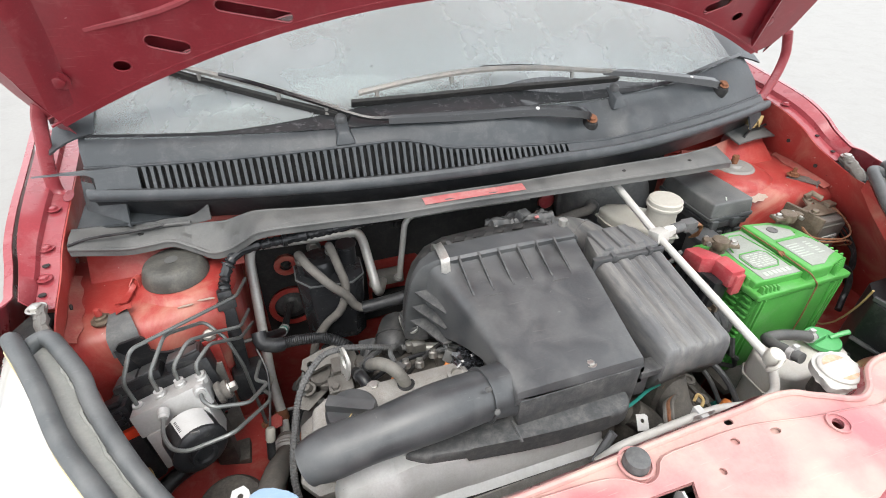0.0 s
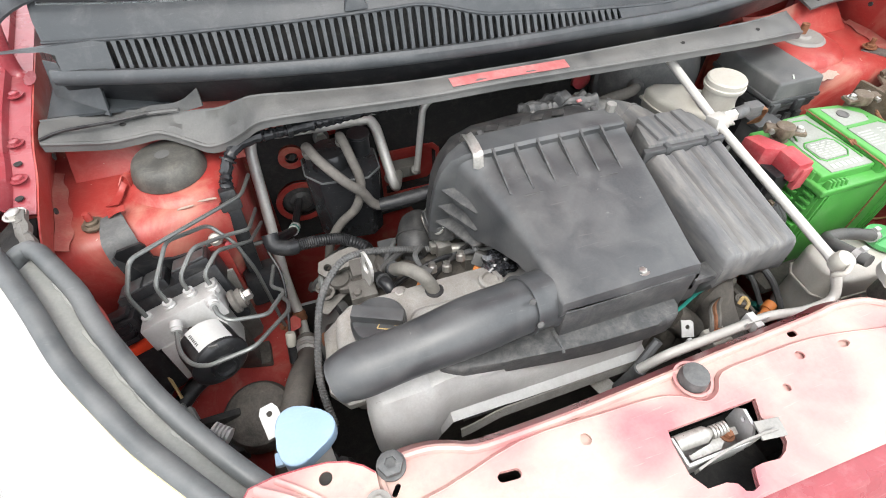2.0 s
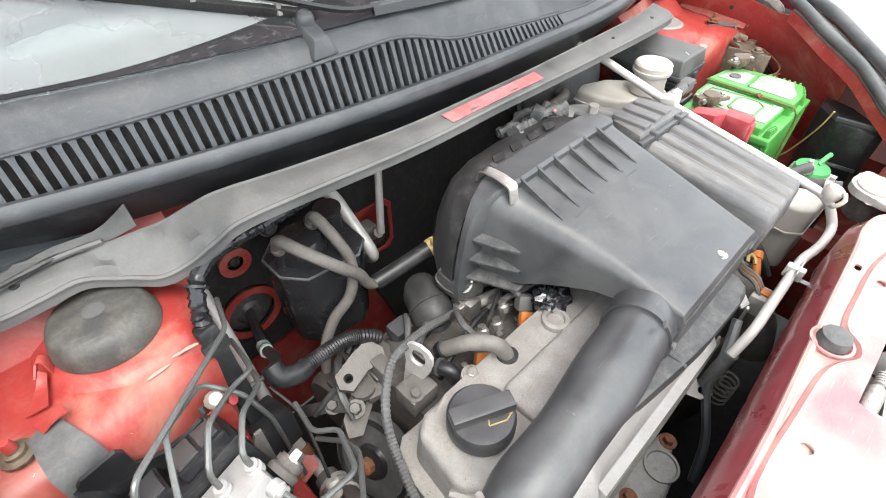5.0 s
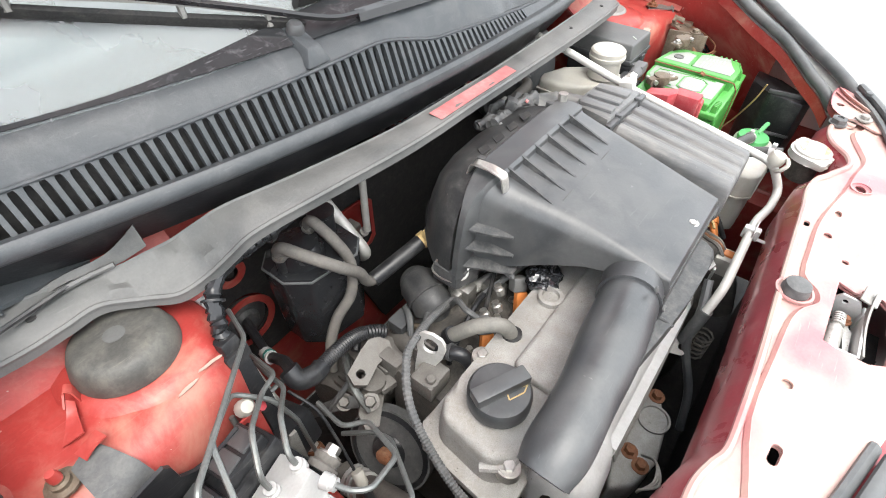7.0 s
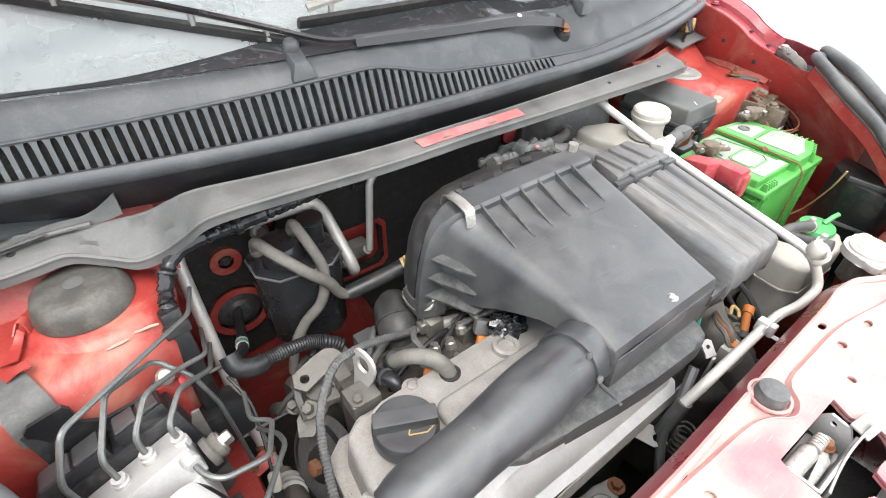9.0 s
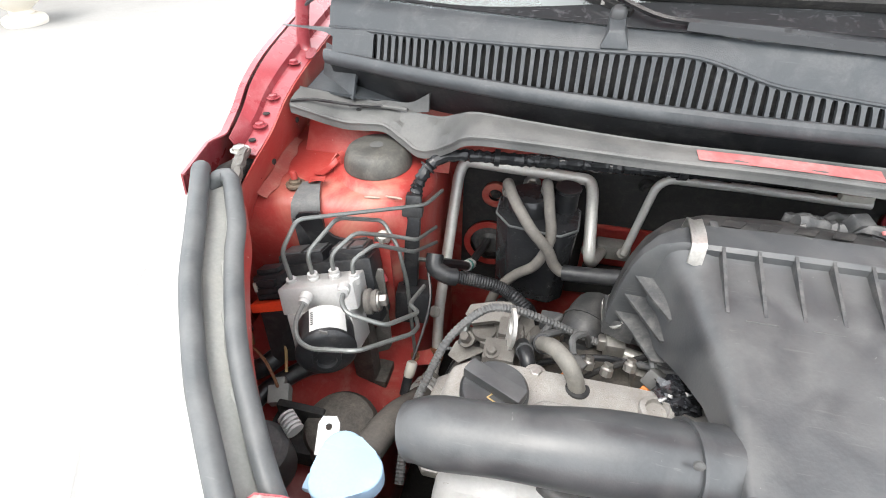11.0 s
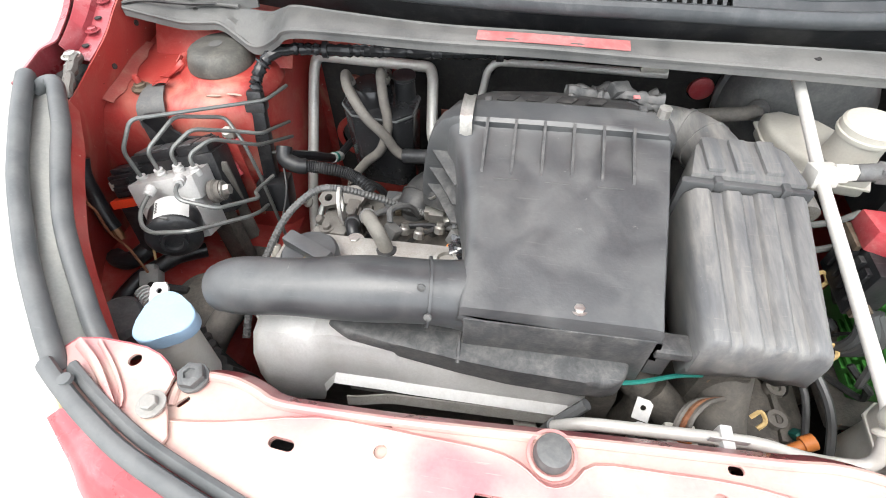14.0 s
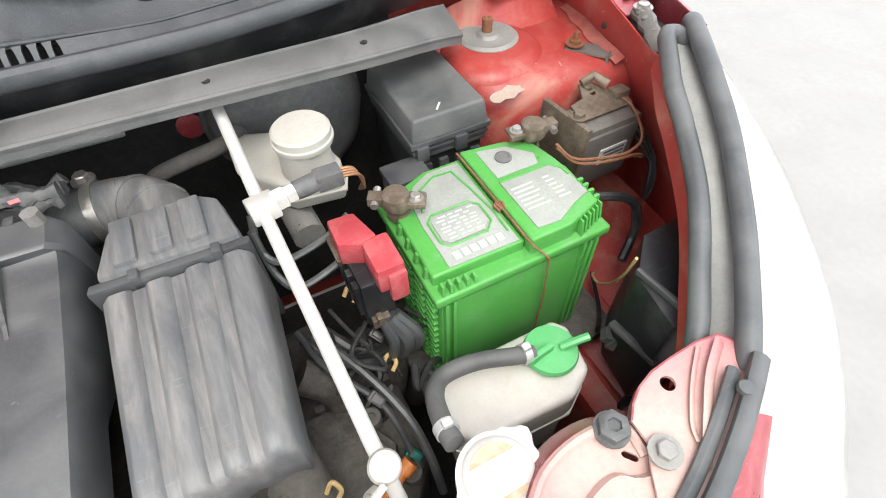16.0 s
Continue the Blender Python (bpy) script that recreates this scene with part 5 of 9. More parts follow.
# intake runners between the valve cover and the firewall
inl = thing("intake_manifold", (-0.2, 0.33, 0.66), "grimy intake manifold with runners, bolts and small hoses", "intake manifold")
for k, x in enumerate((-0.31, -0.255, -0.19, -0.13)):
    bm = B()
    tube(bm, spline([(x, 0.262, 0.69), (x + 0.004, 0.295, 0.715), (x + 0.01, 0.34, 0.715), (x + 0.014, 0.385, 0.68), (x + 0.016, 0.4, 0.62)], 6), 0.017, 14)
    part("runner", bm, "pipe_alu" if k % 2 else "hose", inl)
    bm = B()
    prism(bm, [(x - 0.024, 0.258), (x + 0.024, 0.258), (x + 0.024, 0.276), (x - 0.024, 0.276)], 0.685, 0.737, 0.004)
    part("runner_flange", bm, "alu", inl)
    for dx in (-0.019, 0.019):
        bm = B()
        bolt(bm, (x + dx, 0.27, 0.737), 0.005, 0.007)
        part("bolt", bm, "steel", inl)
bm = B()
box(bm, (-0.345, 0.375, 0.56), (-0.08, 0.43, 0.66), 0.012)
part("plenum", bm, "dark", inl)
for k, (a, b, r, mt) in enumerate((((-0.33, 0.31, 0.735), (-0.2, 0.36, 0.73), 0.005, "rubber"), ((-0.3, 0.28, 0.75), (-0.17, 0.3, 0.745), 0.004, "black_deep"), ((-0.24, 0.275, 0.755), (-0.12, 0.34, 0.76), 0.0035, "void"), ((-0.21, 0.3, 0.758), (-0.09, 0.27, 0.772), 0.0045, "rubber"))):
    bm = B()
    mid = (Vector(a) + Vector(b)) / 2 + Vector((0.01, 0.012 - 0.008 * k, 0.02))
    tube(bm, spline([Vector(a) + Vector((0, 0, -0.05)), a, mid, b, Vector(b) + Vector((0.01, 0.01, -0.06))], 6), r, 8)
    part("small_hose", bm, mt, inl)
# ---- battery ----
bat = thing("battery", (0.41, 0.24, 0.66), "bright green car battery with dusty grey labels on its lid", "battery")
BX0, BX1, BY0, BY1 = 0.311, 0.509, 0.172, 0.322
bm = B()
box(bm, (BX0 + 0.005, BY0 + 0.003, 0.66), (BX1 - 0.004, BY1 - 0.004, 0.834), 0.006, top=(-0.002, -0.001))
case = part("case", bm, "green", bat)
bm = B()
box(bm, (BX0, BY0 - 0.001, 0.83), (BX1 + 0.002, BY1, 0.842), 0.0035, segs=3)
part("lid_rim", bm, "green", bat)
for k in range(13):
    z = 0.822 - 0.0118 * k
    for y0, y1 in ((0.181, 0.199), (0.206, 0.226), (0.233, 0.262)):
        bm = B()
        box(bm, (BX0 + 0.0005, y0, z - 0.0022), (BX0 + 0.0065, y1, z + 0.0022), 0.0012)
        part("side_rib", bm, "green", case)
for x in (0.3225, 0.331, 0.4825, 0.49, 0.4975):
    bm = B()
    box(bm, (x - 0.0019, BY0 - 0.001, 0.668), (x + 0.0019, BY0 + 0.005, 0.83), 0.0012)
    part("front_rib", bm, "green", case)
# the lid: a lower half with a framed label, and a higher half beyond the joint
bm = B()
prism(bm, [(BX0 + 0.006, 0.19), (0.416, 0.188), (0.416, 0.322), (0.372, 0.322), (0.345, 0.312), (BX0 + 0.008, 0.29)], 0.838, 0.855, 0.003, segs=3)
half_a = part("lid_half", bm, "green", bat)
bm = B()
prism(bm, [(0.336, 0.1925), (0.411, 0.1905), (0.411, 0.3165), (0.374, 0.3165), (0.352, 0.305), (0.34, 0.288), (0.336, 0.25)], 0.8545, 0.8562, 0.0006)
part("lid_label", bm, "label", half_a, "dusty grey-green printed label")
bm = B()
prism(bm, [(0.4175, 0.179), (0.462, 0.1785), (0.505, 0.192), (0.507, 0.25), (0.5, 0.262), (0.498, 0.3), (0.47, 0.316), (0.4175, 0.324)], 0.838, 0.8635, 0.003, segs=3)
half_b = part("lid_half", bm, "green", bat)
bm = B()
prism(bm, [(0.43, 0.189), (0.456, 0.187), (0.48, 0.2), (0.502, 0.206), (0.502, 0.246), (0.493, 0.258), (0.43, 0.258)], 0.863, 0.8648, 0.0006)
part("lid_label", bm, "label", half_b, "dusty grey-green printed label")
bm = B()
prism(bm, [(0.432, 0.266), (0.482, 0.266), (0.488, 0.282), (0.466, 0.306), (0.432, 0.314)], 0.863, 0.8643, 0.0006)
part("dusty_panel", bm, "label", half_b)
for loop in ([(0.342, 0.222), (0.349, 0.2145), (0.39, 0.2145), (0.4, 0.225), (0.4, 0.249), (0.392, 0.258), (0.35, 0.258), (0.342, 0.25), (0.342, 0.222)], [(0.344, 0.266), (0.356, 0.296), (0.376, 0.308), (0.398, 0.306), (0.404, 0.27), (0.408, 0.235), (0.407, 0.205)]):
    bm = B()
    tube(bm, [(x, y, 0.8565) for x, y in loop], 0.0014, 6)
    part("moulded_outline", bm, "green", half_a)
bm = B()
tube(bm, [(0.43, 0.259, 0.8648), (0.49, 0.259, 0.8648), (0.499, 0.2475, 0.8648), (0.5, 0.236, 0.8648)], 0.0015, 6)
part("moulded_outline", bm, "green", half_b)
bm = B()
prism(bm, [(0.345, 0.223), (0.351, 0.217), (0.388, 0.217), (0.397, 0.226), (0.397, 0.248), (0.39, 0.255), (0.352, 0.255), (0.345, 0.249)], 0.856, 0.8578, 0.0006)
panel = part("raised_label", bm, "label", bat, "raised grey label with worn print")
random.seed(12)
for k in range(7):
    y = 0.2215 + 0.0048 * k
    x = 0.349 + random.uniform(0, 0.006)
    while x < 0.388:
        w = random.uniform(0.004, 0.011)
        bm = B()
        box(bm, (x, y - 0.001, 0.8576), (min(x + w, 0.394), y + 0.001, 0.8582), 0.0)
        part("print_bar", bm, "print", panel)
        x += w + random.uniform(0.0015, 0.006)
for k in range(6):
    bm = B()
    x = 0.3455 + 0.0094 * k
    box(bm, (x, 0.1975, 0.856), (x + 0.0072, 0.2068, 0.8568), 0.0)
    box(bm, (x + 0.0022, 0.2, 0.8562), (x + 0.005, 0.2032, 0.8566), 0.0)
    part("logo_block", bm, "print", half_a)
for k in range(6):
    y = 0.213 + 0.0062 * k
    for x0, x1 in ((0.434, 0.434 + random.uniform(0.016, 0.03)), (0.472, 0.472 + random.uniform(0.008, 0.022))):
        bm = B()
        box(bm, (x0, y - 0.0012, 0.8646), (x1, y + 0.0012, 0.8652), 0.0)
        part("print_bar", bm, "print", half_b)
for k in range(5):
    bm = B()
    box(bm, (0.319 + 0.0085 * k, BY0 + 0.001, 0.838), (0.3235 + 0.0085 * k, BY0 + 0.014 + 0.001 * (k % 2), 0.8545 - 0.0012 * k), 0.0016, top=(0.0006, 0.003))
    part("castellation", bm, "green", bat)
for k in range(6):
    bm = B()
    box(bm, (0.474 + 0.0062 * k, BY0 + 0.001 + 0.0022 * k, 0.838), (0.4775 + 0.0062 * k, BY0 + 0.016 + 0.0022 * k, 0.861), 0.0014, top=(0.0005, 0.004))
    part("castellation", bm, "green", bat)
for k in range(4):
    bm = B()
    box(bm, (0.503, 0.196 + 0.009 * k, 0.838), (0.5105, 0.2 + 0.009 * k, 0.8645), 0.0014)
    part("castellation", bm, "green", bat)
for k in range(4):
    bm = B()
    box(bm, (BX0 + 0.001, 0.2 + 0.02 * k, 0.838), (BX0 + 0.024 - 0.003 * k, 0.207 + 0.02 * k, 0.8535), 0.0016, top=(0.004, 0.0006))
    part("edge_step", bm, "green", half_a)
bm = B()
lathe(bm, [(0, 0), (0.0095, 0), (0.0095, 0.002), (0.007, 0.0025), (0.006, 0.001), (0, 0.001)], (0.454, 0.291, 0.864), seg=20)
part("vent_plug", bm, "seal", bat, "grey round vent plug")
for x, y in ((0.325, 0.282), (0.498, 0.306)):
    bm = B()
    lathe(bm, [(0, 0), (0.013, 0), (0.0125, 0.005), (0.009, 0.006), (0.008, 0.024), (0, 0.025)], (x, y, 0.85), seg=18)
    part("terminal_post", bm, "brass", bat, "tarnished lead terminal post")
solo("battery_tray", box(B(), (0.29, 0.14, 0.645), (0.55, 0.34, 0.66), 0.004), "dark", "black steel tray under the battery", "battery tray")
wire = B()
tube(wire, rounded([(0.436, 0.1695, 0.69), (0.439, 0.1695, 0.76), (0.4335, 0.169, 0.838), (0.4165, 0.176, 0.859), (0.4155, 0.235, 0.861), (0.415, 0.325, 0.861)], 0.006), 0.0012, 6)
for k in range(4):
    tube(wire, [(0.4125 + 0.002 * k, 0.229, 0.859 + 0.002 * (k % 2)), (0.4085 + 0.003 * k, 0.235, 0.864), (0.415 + 0.002 * k, 0.241 - 0.001 * k, 0.861)], 0.0013, 6)
solo("tie_wire", wire, "rust", "rusty tie wire knotted over the battery", "wire")


def clamp(x, y, z, turn, label):
    c = thing("terminal_clamp", (x, y, z), label, "battery clamp", "battery clamps")
    m = pose(x, y, z, 0, 0, turn)
    bm = B()
    lathe(bm, [(0.0, 0), (0.0145, 0), (0.0155, 0.006), (0.0135, 0.014), (0.009, 0.015), (0, 0.013)], m.translation, (0, 0, 1), 20)
    part("ring", bm, "brass", c)
    bm = B()
    box(bm, (0.01, -0.007, 0.001), (0.028, 0.007, 0.012), 0.002, m)
    box(bm, (-0.03, -0.01, 0.003), (-0.01, 0.01, 0.009), 0.002, m)
    part("jaw", bm, "brass", c)
    bm = B()
    lathe(bm, [(0, -0.014), (0.004, -0.014), (0.004, 0.012), (0, 0.012)], m @ Vector((0.02, 0, 0.007)), m.to_3x3() @ Vector((0, 1, 0)), 8)
    part("bolt", bm, "steel", c)
    bm = B()
    bolt(bm, m @ Vector((-0.02, 0, 0.009)), 0.005, 0.005)
    part("bolt", bm, "steel", c)
    return c


clamp(0.323, 0.281, 0.866, 150, "tarnished positive battery clamp with corroded bolts")
clamp(0.5, 0.305, 0.87, -8, "tarnished negative battery clamp on its post")

# red terminal cover over a fuse holder
cover = thing("terminal_cover", (0.272, 0.243, 0.80), "faded red plastic cover over a black fuse holder", "terminal cover")
bm = B()
prism(bm, [(0.252, 0.286), (0.279, 0.284), (0.287, 0.24), (0.268, 0.236), (0.25, 0.245)], 0.852, lambda x, y: 0.882 if y < 0.26 else 0.874, 0.004)
box(bm, (0.27, 0.2, 0.848), (0.297, 0.242, 0.88), 0.004)
box(bm, (0.279, 0.196, 0.834), (0.297, 0.206, 0.872), 0.003)
part("hood_shell", bm, "redcap", cover)
bm = B()
box(bm, (0.255, 0.21, 0.785), (0.285, 0.284, 0.854), 0.003)
for k in range(4):
    box(bm, (0.25, 0.218 + 0.016 * k, 0.80), (0.256, 0.228 + 0.016 * k, 0.846), 0.001)
part("fuse_holder", bm, "black_deep", cover)
bm = B()
box(bm, (0.258, 0.203, 0.79), (0.276, 0.211, 0.803), 0.001)
box(bm, (0.262, 0.198, 0.80), (0.268, 0.207, 0.812), 0.001)
part("contact", bm, "brass", cover, "brass contact strip")
bm = B()
box(bm, (0.247, 0.25, 0.845), (0.253, 0.285, 0.853), 0.001)
part("contact", bm, "brass", cover, "brass contact strip")
bundle("power_cable_bundle", (0.26, 0.2, 0.72), [tube(B(), spline([(0.275 + dx * 0.5, 0.205, 0.8), (0.285 + dx, 0.19, 0.77), (0.275 + dx, 0.2, 0.73), (0.23 + dx, 0.23, 0.71), (0.2 + dx, 0.27, 0.72)], 6), r, 8) for dx, r in ((0.0, 0.008), (0.012, 0.007), (-0.014, 0.006))], "cable", "black", "thick black power cables below the terminal cover", "cable bundle")

# ---- control unit, bracket and wiring by the strut tower ----
ecu = thing("relay_module", (0.59, 0.32, 0.78), "dusty grey metal module on a stamped bracket", "control module")
EM = pose(0.607, 0.322, 0.82, 0, 5, 6)
bm = B()
box(bm, (-0.052, -0.03, -0.06), (0.052, 0.022, 0.03), 0.004, EM)
box(bm, (-0.046, -0.034, -0.05), (0.046, -0.028, 0.022), 0.002, EM)
part("case", bm, "cast_grimy", ecu)
bm = B()
box(bm, (-0.068, -0.046, -0.03), (-0.06, 0.03, 0.052), 0.002, EM)
box(bm, (-0.068, 0.015, -0.04), (-0.03, 0.03, -0.03), 0.002, EM)
part("plate", bm, "brass", ecu, "dull brown bracket plate")
bm = B()
plate(bm, [(-0.04, 0.0), (0.05, 0.0), (0.052, 0.02), (0.03, 0.032), (0.02, 0.05), (0.0, 0.052), (-0.012, 0.03), (-0.035, 0.026)], [ring2(0.008, 0.034, 0.005, 10)], 0.003, EM @ pose(0, -0.012, 0.035, 14, 0, 0))
tube(bm, [EM @ Vector((0.0, 0.034, 0.05)), EM @ Vector((0.02, 0.035, 0.056)), EM @ Vector((0.03, 0.018, 0.05))], 0.006, 8, squash=0.5)
box(bm, (0.03, 0.0, 0.03), (0.056, 0.018, 0.046), 0.003, EM)
part("top_bracket", bm, "brass", ecu, "dusty stamped steel bracket")
bm = B()
box(bm, (-0.016, -0.0362, -0.022), (0.03, -0.0342, 0.0), 0.0, EM)
part("sticker", bm, "white", ecu)
for k in range(3):
    bm = B()
    box(bm, (-0.011, -0.0368, -0.006 - 0.006 * k), (0.026, -0.036, -0.0035 - 0.006 * k), 0.0, EM)
    part("print_bar", bm, "seal", ecu)
bm = B()
bolt(bm, EM @ Vector((0.008, 0.03, 0.042)), 0.006, 0.006)
part("bolt", bm, "brass", ecu)
bm = B()
bolt(bm, EM @ Vector((-0.058, -0.02, 0.053)), 0.007, 0.006)
part("bolt", bm, "brass", ecu)
brk = thing("tower_bracket", (0.65, 0.41, 0.87), "grey steel bracket bolted on the strut tower", "bracket")
bm = B()
plate(bm, [(0.63, 0.424), (0.65, 0.433), (0.684, 0.398), (0.674, 0.38), (0.662, 0.381)], (), 0.003, pose(0, 0, 0.8785))
sheet(bm, lambda u, v: Vector((0.664 + 0.03 * u, 0.379 + 0.018 * u - 0.012 * v, 0.8805 - 0.04 * v)), 3, 3, 0.003)
part("plate", bm, "cast_grimy", brk)
bm = B()
bolt(bm, (0.644, 0.422, 0.8815), 0.008, 0.006)
lathe(bm, [(0, 0), (0.004, 0), (0.004, 0.016), (0, 0.016)], (0.644, 0.422, 0.8815), seg=8)
part("stud", bm, "rust", brk, "rusty stud")
ss = thing("strut_top_nut", (0.551, 0.489, 0.882), "pale washer plate and rusty rod on the strut top", "strut top")
bm = B()
lathe(bm, [(0, 0), (0.041, 0), (0.041, 0.003), (0.036, 0.006), (0.024, 0.004), (0.016, 0.005), (0.013, 0.009), (0, 0.009)], (0.551, 0.489, 0.882), seg=32)
part("washer_plate", bm, "strut_plate", ss)
bm = B()
lathe(bm, [(0, 0), (0.007, 0), (0.007, 0.02), (0.004, 0.021), (0, 0.018)], (0.551, 0.492, 0.888), seg=12)
part("rod", bm, "rust", ss)
sc = thing("rubber_dome", (-0.548, 0.468, 0.886), "domed grey rubber cover on the strut tower", "rubber dome")
bm = B()
lathe(bm, [(0, 0), (0.0475, 0), (0.0475, 0.004), (0.044, 0.016), (0.0405, 0.023), (0.035, 0.0265), (0.02, 0.0275), (0, 0.028)], (-0.551, 0.47, 0.884), seg=36)
part("dome", bm, "dome_rubber", sc)
bm = B()
lathe(bm, [(0, 0), (0.009, 0), (0.0095, 0.0006), (0, 0.001)], (-0.551, 0.47, 0.9118), seg=18)
part("centre_pad", bm, "seal", sc)
bundle("thin_wire_pair", (0.58, 0.26, 0.85), [tube(B(), spline([(0.52, 0.285, 0.862), (0.535, 0.27, 0.846), (0.57, 0.262, 0.838), (0.61, 0.258, 0.834), (0.64, 0.27, 0.838), (0.655, 0.31, 0.85), (0.648, 0.335, 0.855)], 6), 0.0018, 6), tube(B(), spline([(0.52, 0.283, 0.858), (0.54, 0.266, 0.84), (0.58, 0.258, 0.832), (0.62, 0.256, 0.828), (0.645, 0.262, 0.81), (0.65, 0.285, 0.79)], 6), 0.0018, 6)], "wire", "rust", "thin brown wires from the battery to the fender", "wire")
bundle("apron_wires", (0.65, 0.28, 0.8), [tube(B(), spline([(0.65, 0.31 + 0.006 * k, 0.84), (0.668, 0.29, 0.82 - 0.01 * k), (0.672 - 0.004 * k, 0.262, 0.79), (0.655, 0.24 + 0.004 * k, 0.77), (0.64, 0.235, 0.76)], 6), 0.0024, 6) for k in range(3)], "wire", "black_deep", "thin dark wires hanging against the red apron", "wire")
yw = B()
tube(yw, spline([(0.568, 0.214, 0.672), (0.556, 0.206, 0.685), (0.548, 0.188, 0.695), (0.545, 0.172, 0.715), (0.54, 0.162, 0.735), (0.53, 0.15, 0.765), (0.518, 0.138, 0.8), (0.51, 0.13, 0.835)], 6), 0.0018, 6)
solo("yellow_wire", yw, "tan", "loose yellow wire near the battery", "wire")
bundle("black_loom", (0.55, 0.2, 0.78), [tube(B(), spline([(0.566, 0.216, 0.672), (0.558, 0.196, 0.665), (0.545, 0.172, 0.665), (0.53, 0.152, 0.668), (0.515, 0.14, 0.675)], 6), 0.003, 6), tube(B(), spline([(0.515, 0.25, 0.80), (0.55, 0.245, 0.798), (0.585, 0.232, 0.795), (0.602, 0.22, 0.786), (0.607, 0.21, 0.76), (0.604, 0.205, 0.735), (0.58, 0.19, 0.72)], 6), 0.006, 8)], "loom", "black_deep", "black taped wiring loom on the red apron", "wiring loom")
lb = thing("lamp_back_cover", (0.53, 0.08, 0.74), "black plastic lamp back cover with grey connector", "lamp cover")
bm = B()
prism(bm, [(0.495, 0.058), (0.528, 0.046), (0.578, 0.112), (0.604, 0.16), (0.548, 0.158), (0.505, 0.118)], 0.66, 0.822, 0.006)
part("box", bm, "black_deep", lb)
bm = B()
box(bm, (-0.003, -0.035, 0), (0.003, 0.035, 0.008), 0.0015, pose(0.512, 0.088, 0.822, 0, 0, 8))
part("rib", bm, "black", lb)
bm = B()
box(bm, (-0.003, -0.03, 0), (0.003, 0.03, 0.01), 0.0015, pose(0.5, 0.085, 0.75, 0, -70, 8))
part("rib", bm, "black", lb)
bm = B()
box(bm, (-0.017, -0.012, -0.01), (0.014, 0.012, 0.01), 0.003, pose(0.516, 0.106, 0.70, 0, 25, -40))
box(bm, (-0.026, -0.008, -0.006), (-0.015, 0.008, 0.006), 0.002, pose(0.516, 0.106, 0.70, 0, 25, -40))
part("connector", bm, "seal", lb, "grey plastic connector")
bm = B()
tube(bm, spline([(0.527, 0.096, 0.69), (0.53, 0.08, 0.67), (0.52, 0.065, 0.64), (0.5, 0.06, 0.6)], 5), 0.006, 8)
part("connector_lead", bm, "black_deep", lb)

# ---- coolant overflow tank ----
tank = thing("coolant_tank", (0.35, 0.1, 0.65), "yellowed white plastic coolant overflow tank with green cap", "coolant tank")
OUTT = [(0.281, 0.085), (0.298, 0.064), (0.40, 0.06), (0.429, 0.077), (0.438, 0.125), (0.427, 0.139), (0.3, 0.14), (0.284, 0.125)]
bm = B()
prism(bm, [(0.355 + (x - 0.355) * 0.9, 0.1 + (y - 0.1) * 0.92) for x, y in OUTT], 0.64, 0.725, 0.008, segs=3)
part("lower_shell", bm, "tank", tank, "stained lower shell")
bm = B()
prism(bm, OUTT, 0.722, 0.772, 0.011, segs=4)
part("upper_shell", bm, "tank", tank)
bm = B()
prism(bm, [(0.355 + (x - 0.355) * 1.02, 0.1 + (y - 0.1) * 1.03) for x, y in OUTT], 0.7225, 0.7265, 0.001)
part("weld_seam", bm, "tank", tank)
bm = B()
lathe(bm, [(0, 0), (0.014, 0), (0.014, 0.006), (0, 0.006)], (0.402, 0.107, 0.77), seg=20)
part("neck", bm, "tank", tank)
bm = B()
lathe(bm, [(0, 0), (0.026, 0), (0.0275, 0.003), (0.026, 0.008), (0.012, 0.01), (0, 0.01)], (0.402, 0.107, 0.776), seg=28)
box(bm, (-0.03, -0.003, 0.0), (0.0, 0.003, 0.012), 0.0015, pose(0.402, 0.107, 0.783, 0, 0, 8))
tube(bm, [(0.41, 0.103, 0.786), (0.428, 0.098, 0.795), (0.436, 0.096, 0.797)], 0.0042, 8)
part("cap", bm, "mint", tank, "mint green cap with outlet")
oh = thing("overflow_hose", (0.3, 0.12, 0.8), "dusty grey hose from the tank cap to the radiator neck", "hose")
bm = B()
tube(bm, spline([(0.38, 0.109, 0.79), (0.36, 0.112, 0.798), (0.325, 0.122, 0.802), (0.292, 0.122, 0.806), (0.275, 0.105, 0.818), (0.268, 0.075, 0.832), (0.268, 0.056, 0.838)], 7), 0.0085, 12)
part("tube", bm, "seal", oh)
for at, ax in (((0.372, 0.111, 0.793), (1, 0, -0.2)), ((0.268, 0.07, 0.834), (0, -1, 0.3))):
    bm = B()
    lathe(bm, [(0.0085, -0.004), (0.0102, -0.004), (0.0102, 0.004), (0.0085, 0.004)], at, ax, 16)
    box(bm, (at[0] - 0.003, at[1] - 0.003, at[2] + 0.008), (at[0] + 0.005, at[1] + 0.004, at[2] + 0.015), 0.001)
    part("clamp", bm, "alu_clean", oh)
rcap = thing("filler_neck", (0.284, 0.02, 0.79), "radiator filler neck with silver pressure lid, worn orange label", "filler neck")
bm = B()
lathe(bm, [(0, 0), (0.02, 0), (0.02, 0.03), (0.024, 0.03), (0.026, 0.036), (0, 0.036)], (0.284, 0.02, 0.80), seg=24)
part("neck", bm, "dark", rcap)
bm = B()
prism(bm, [(0.284 + (0.031 + 0.011 * max(0, math.cos(2 * (a - 0.5))) ** 6) * math.cos(a), 0.02 + (0.031 + 0.011 * max(0, math.cos(2 * (a - 0.5))) ** 6) * math.sin(a)) for a in (2 * math.pi * k / 40 for k in range(40))], 0.838, 0.849, 0.003)
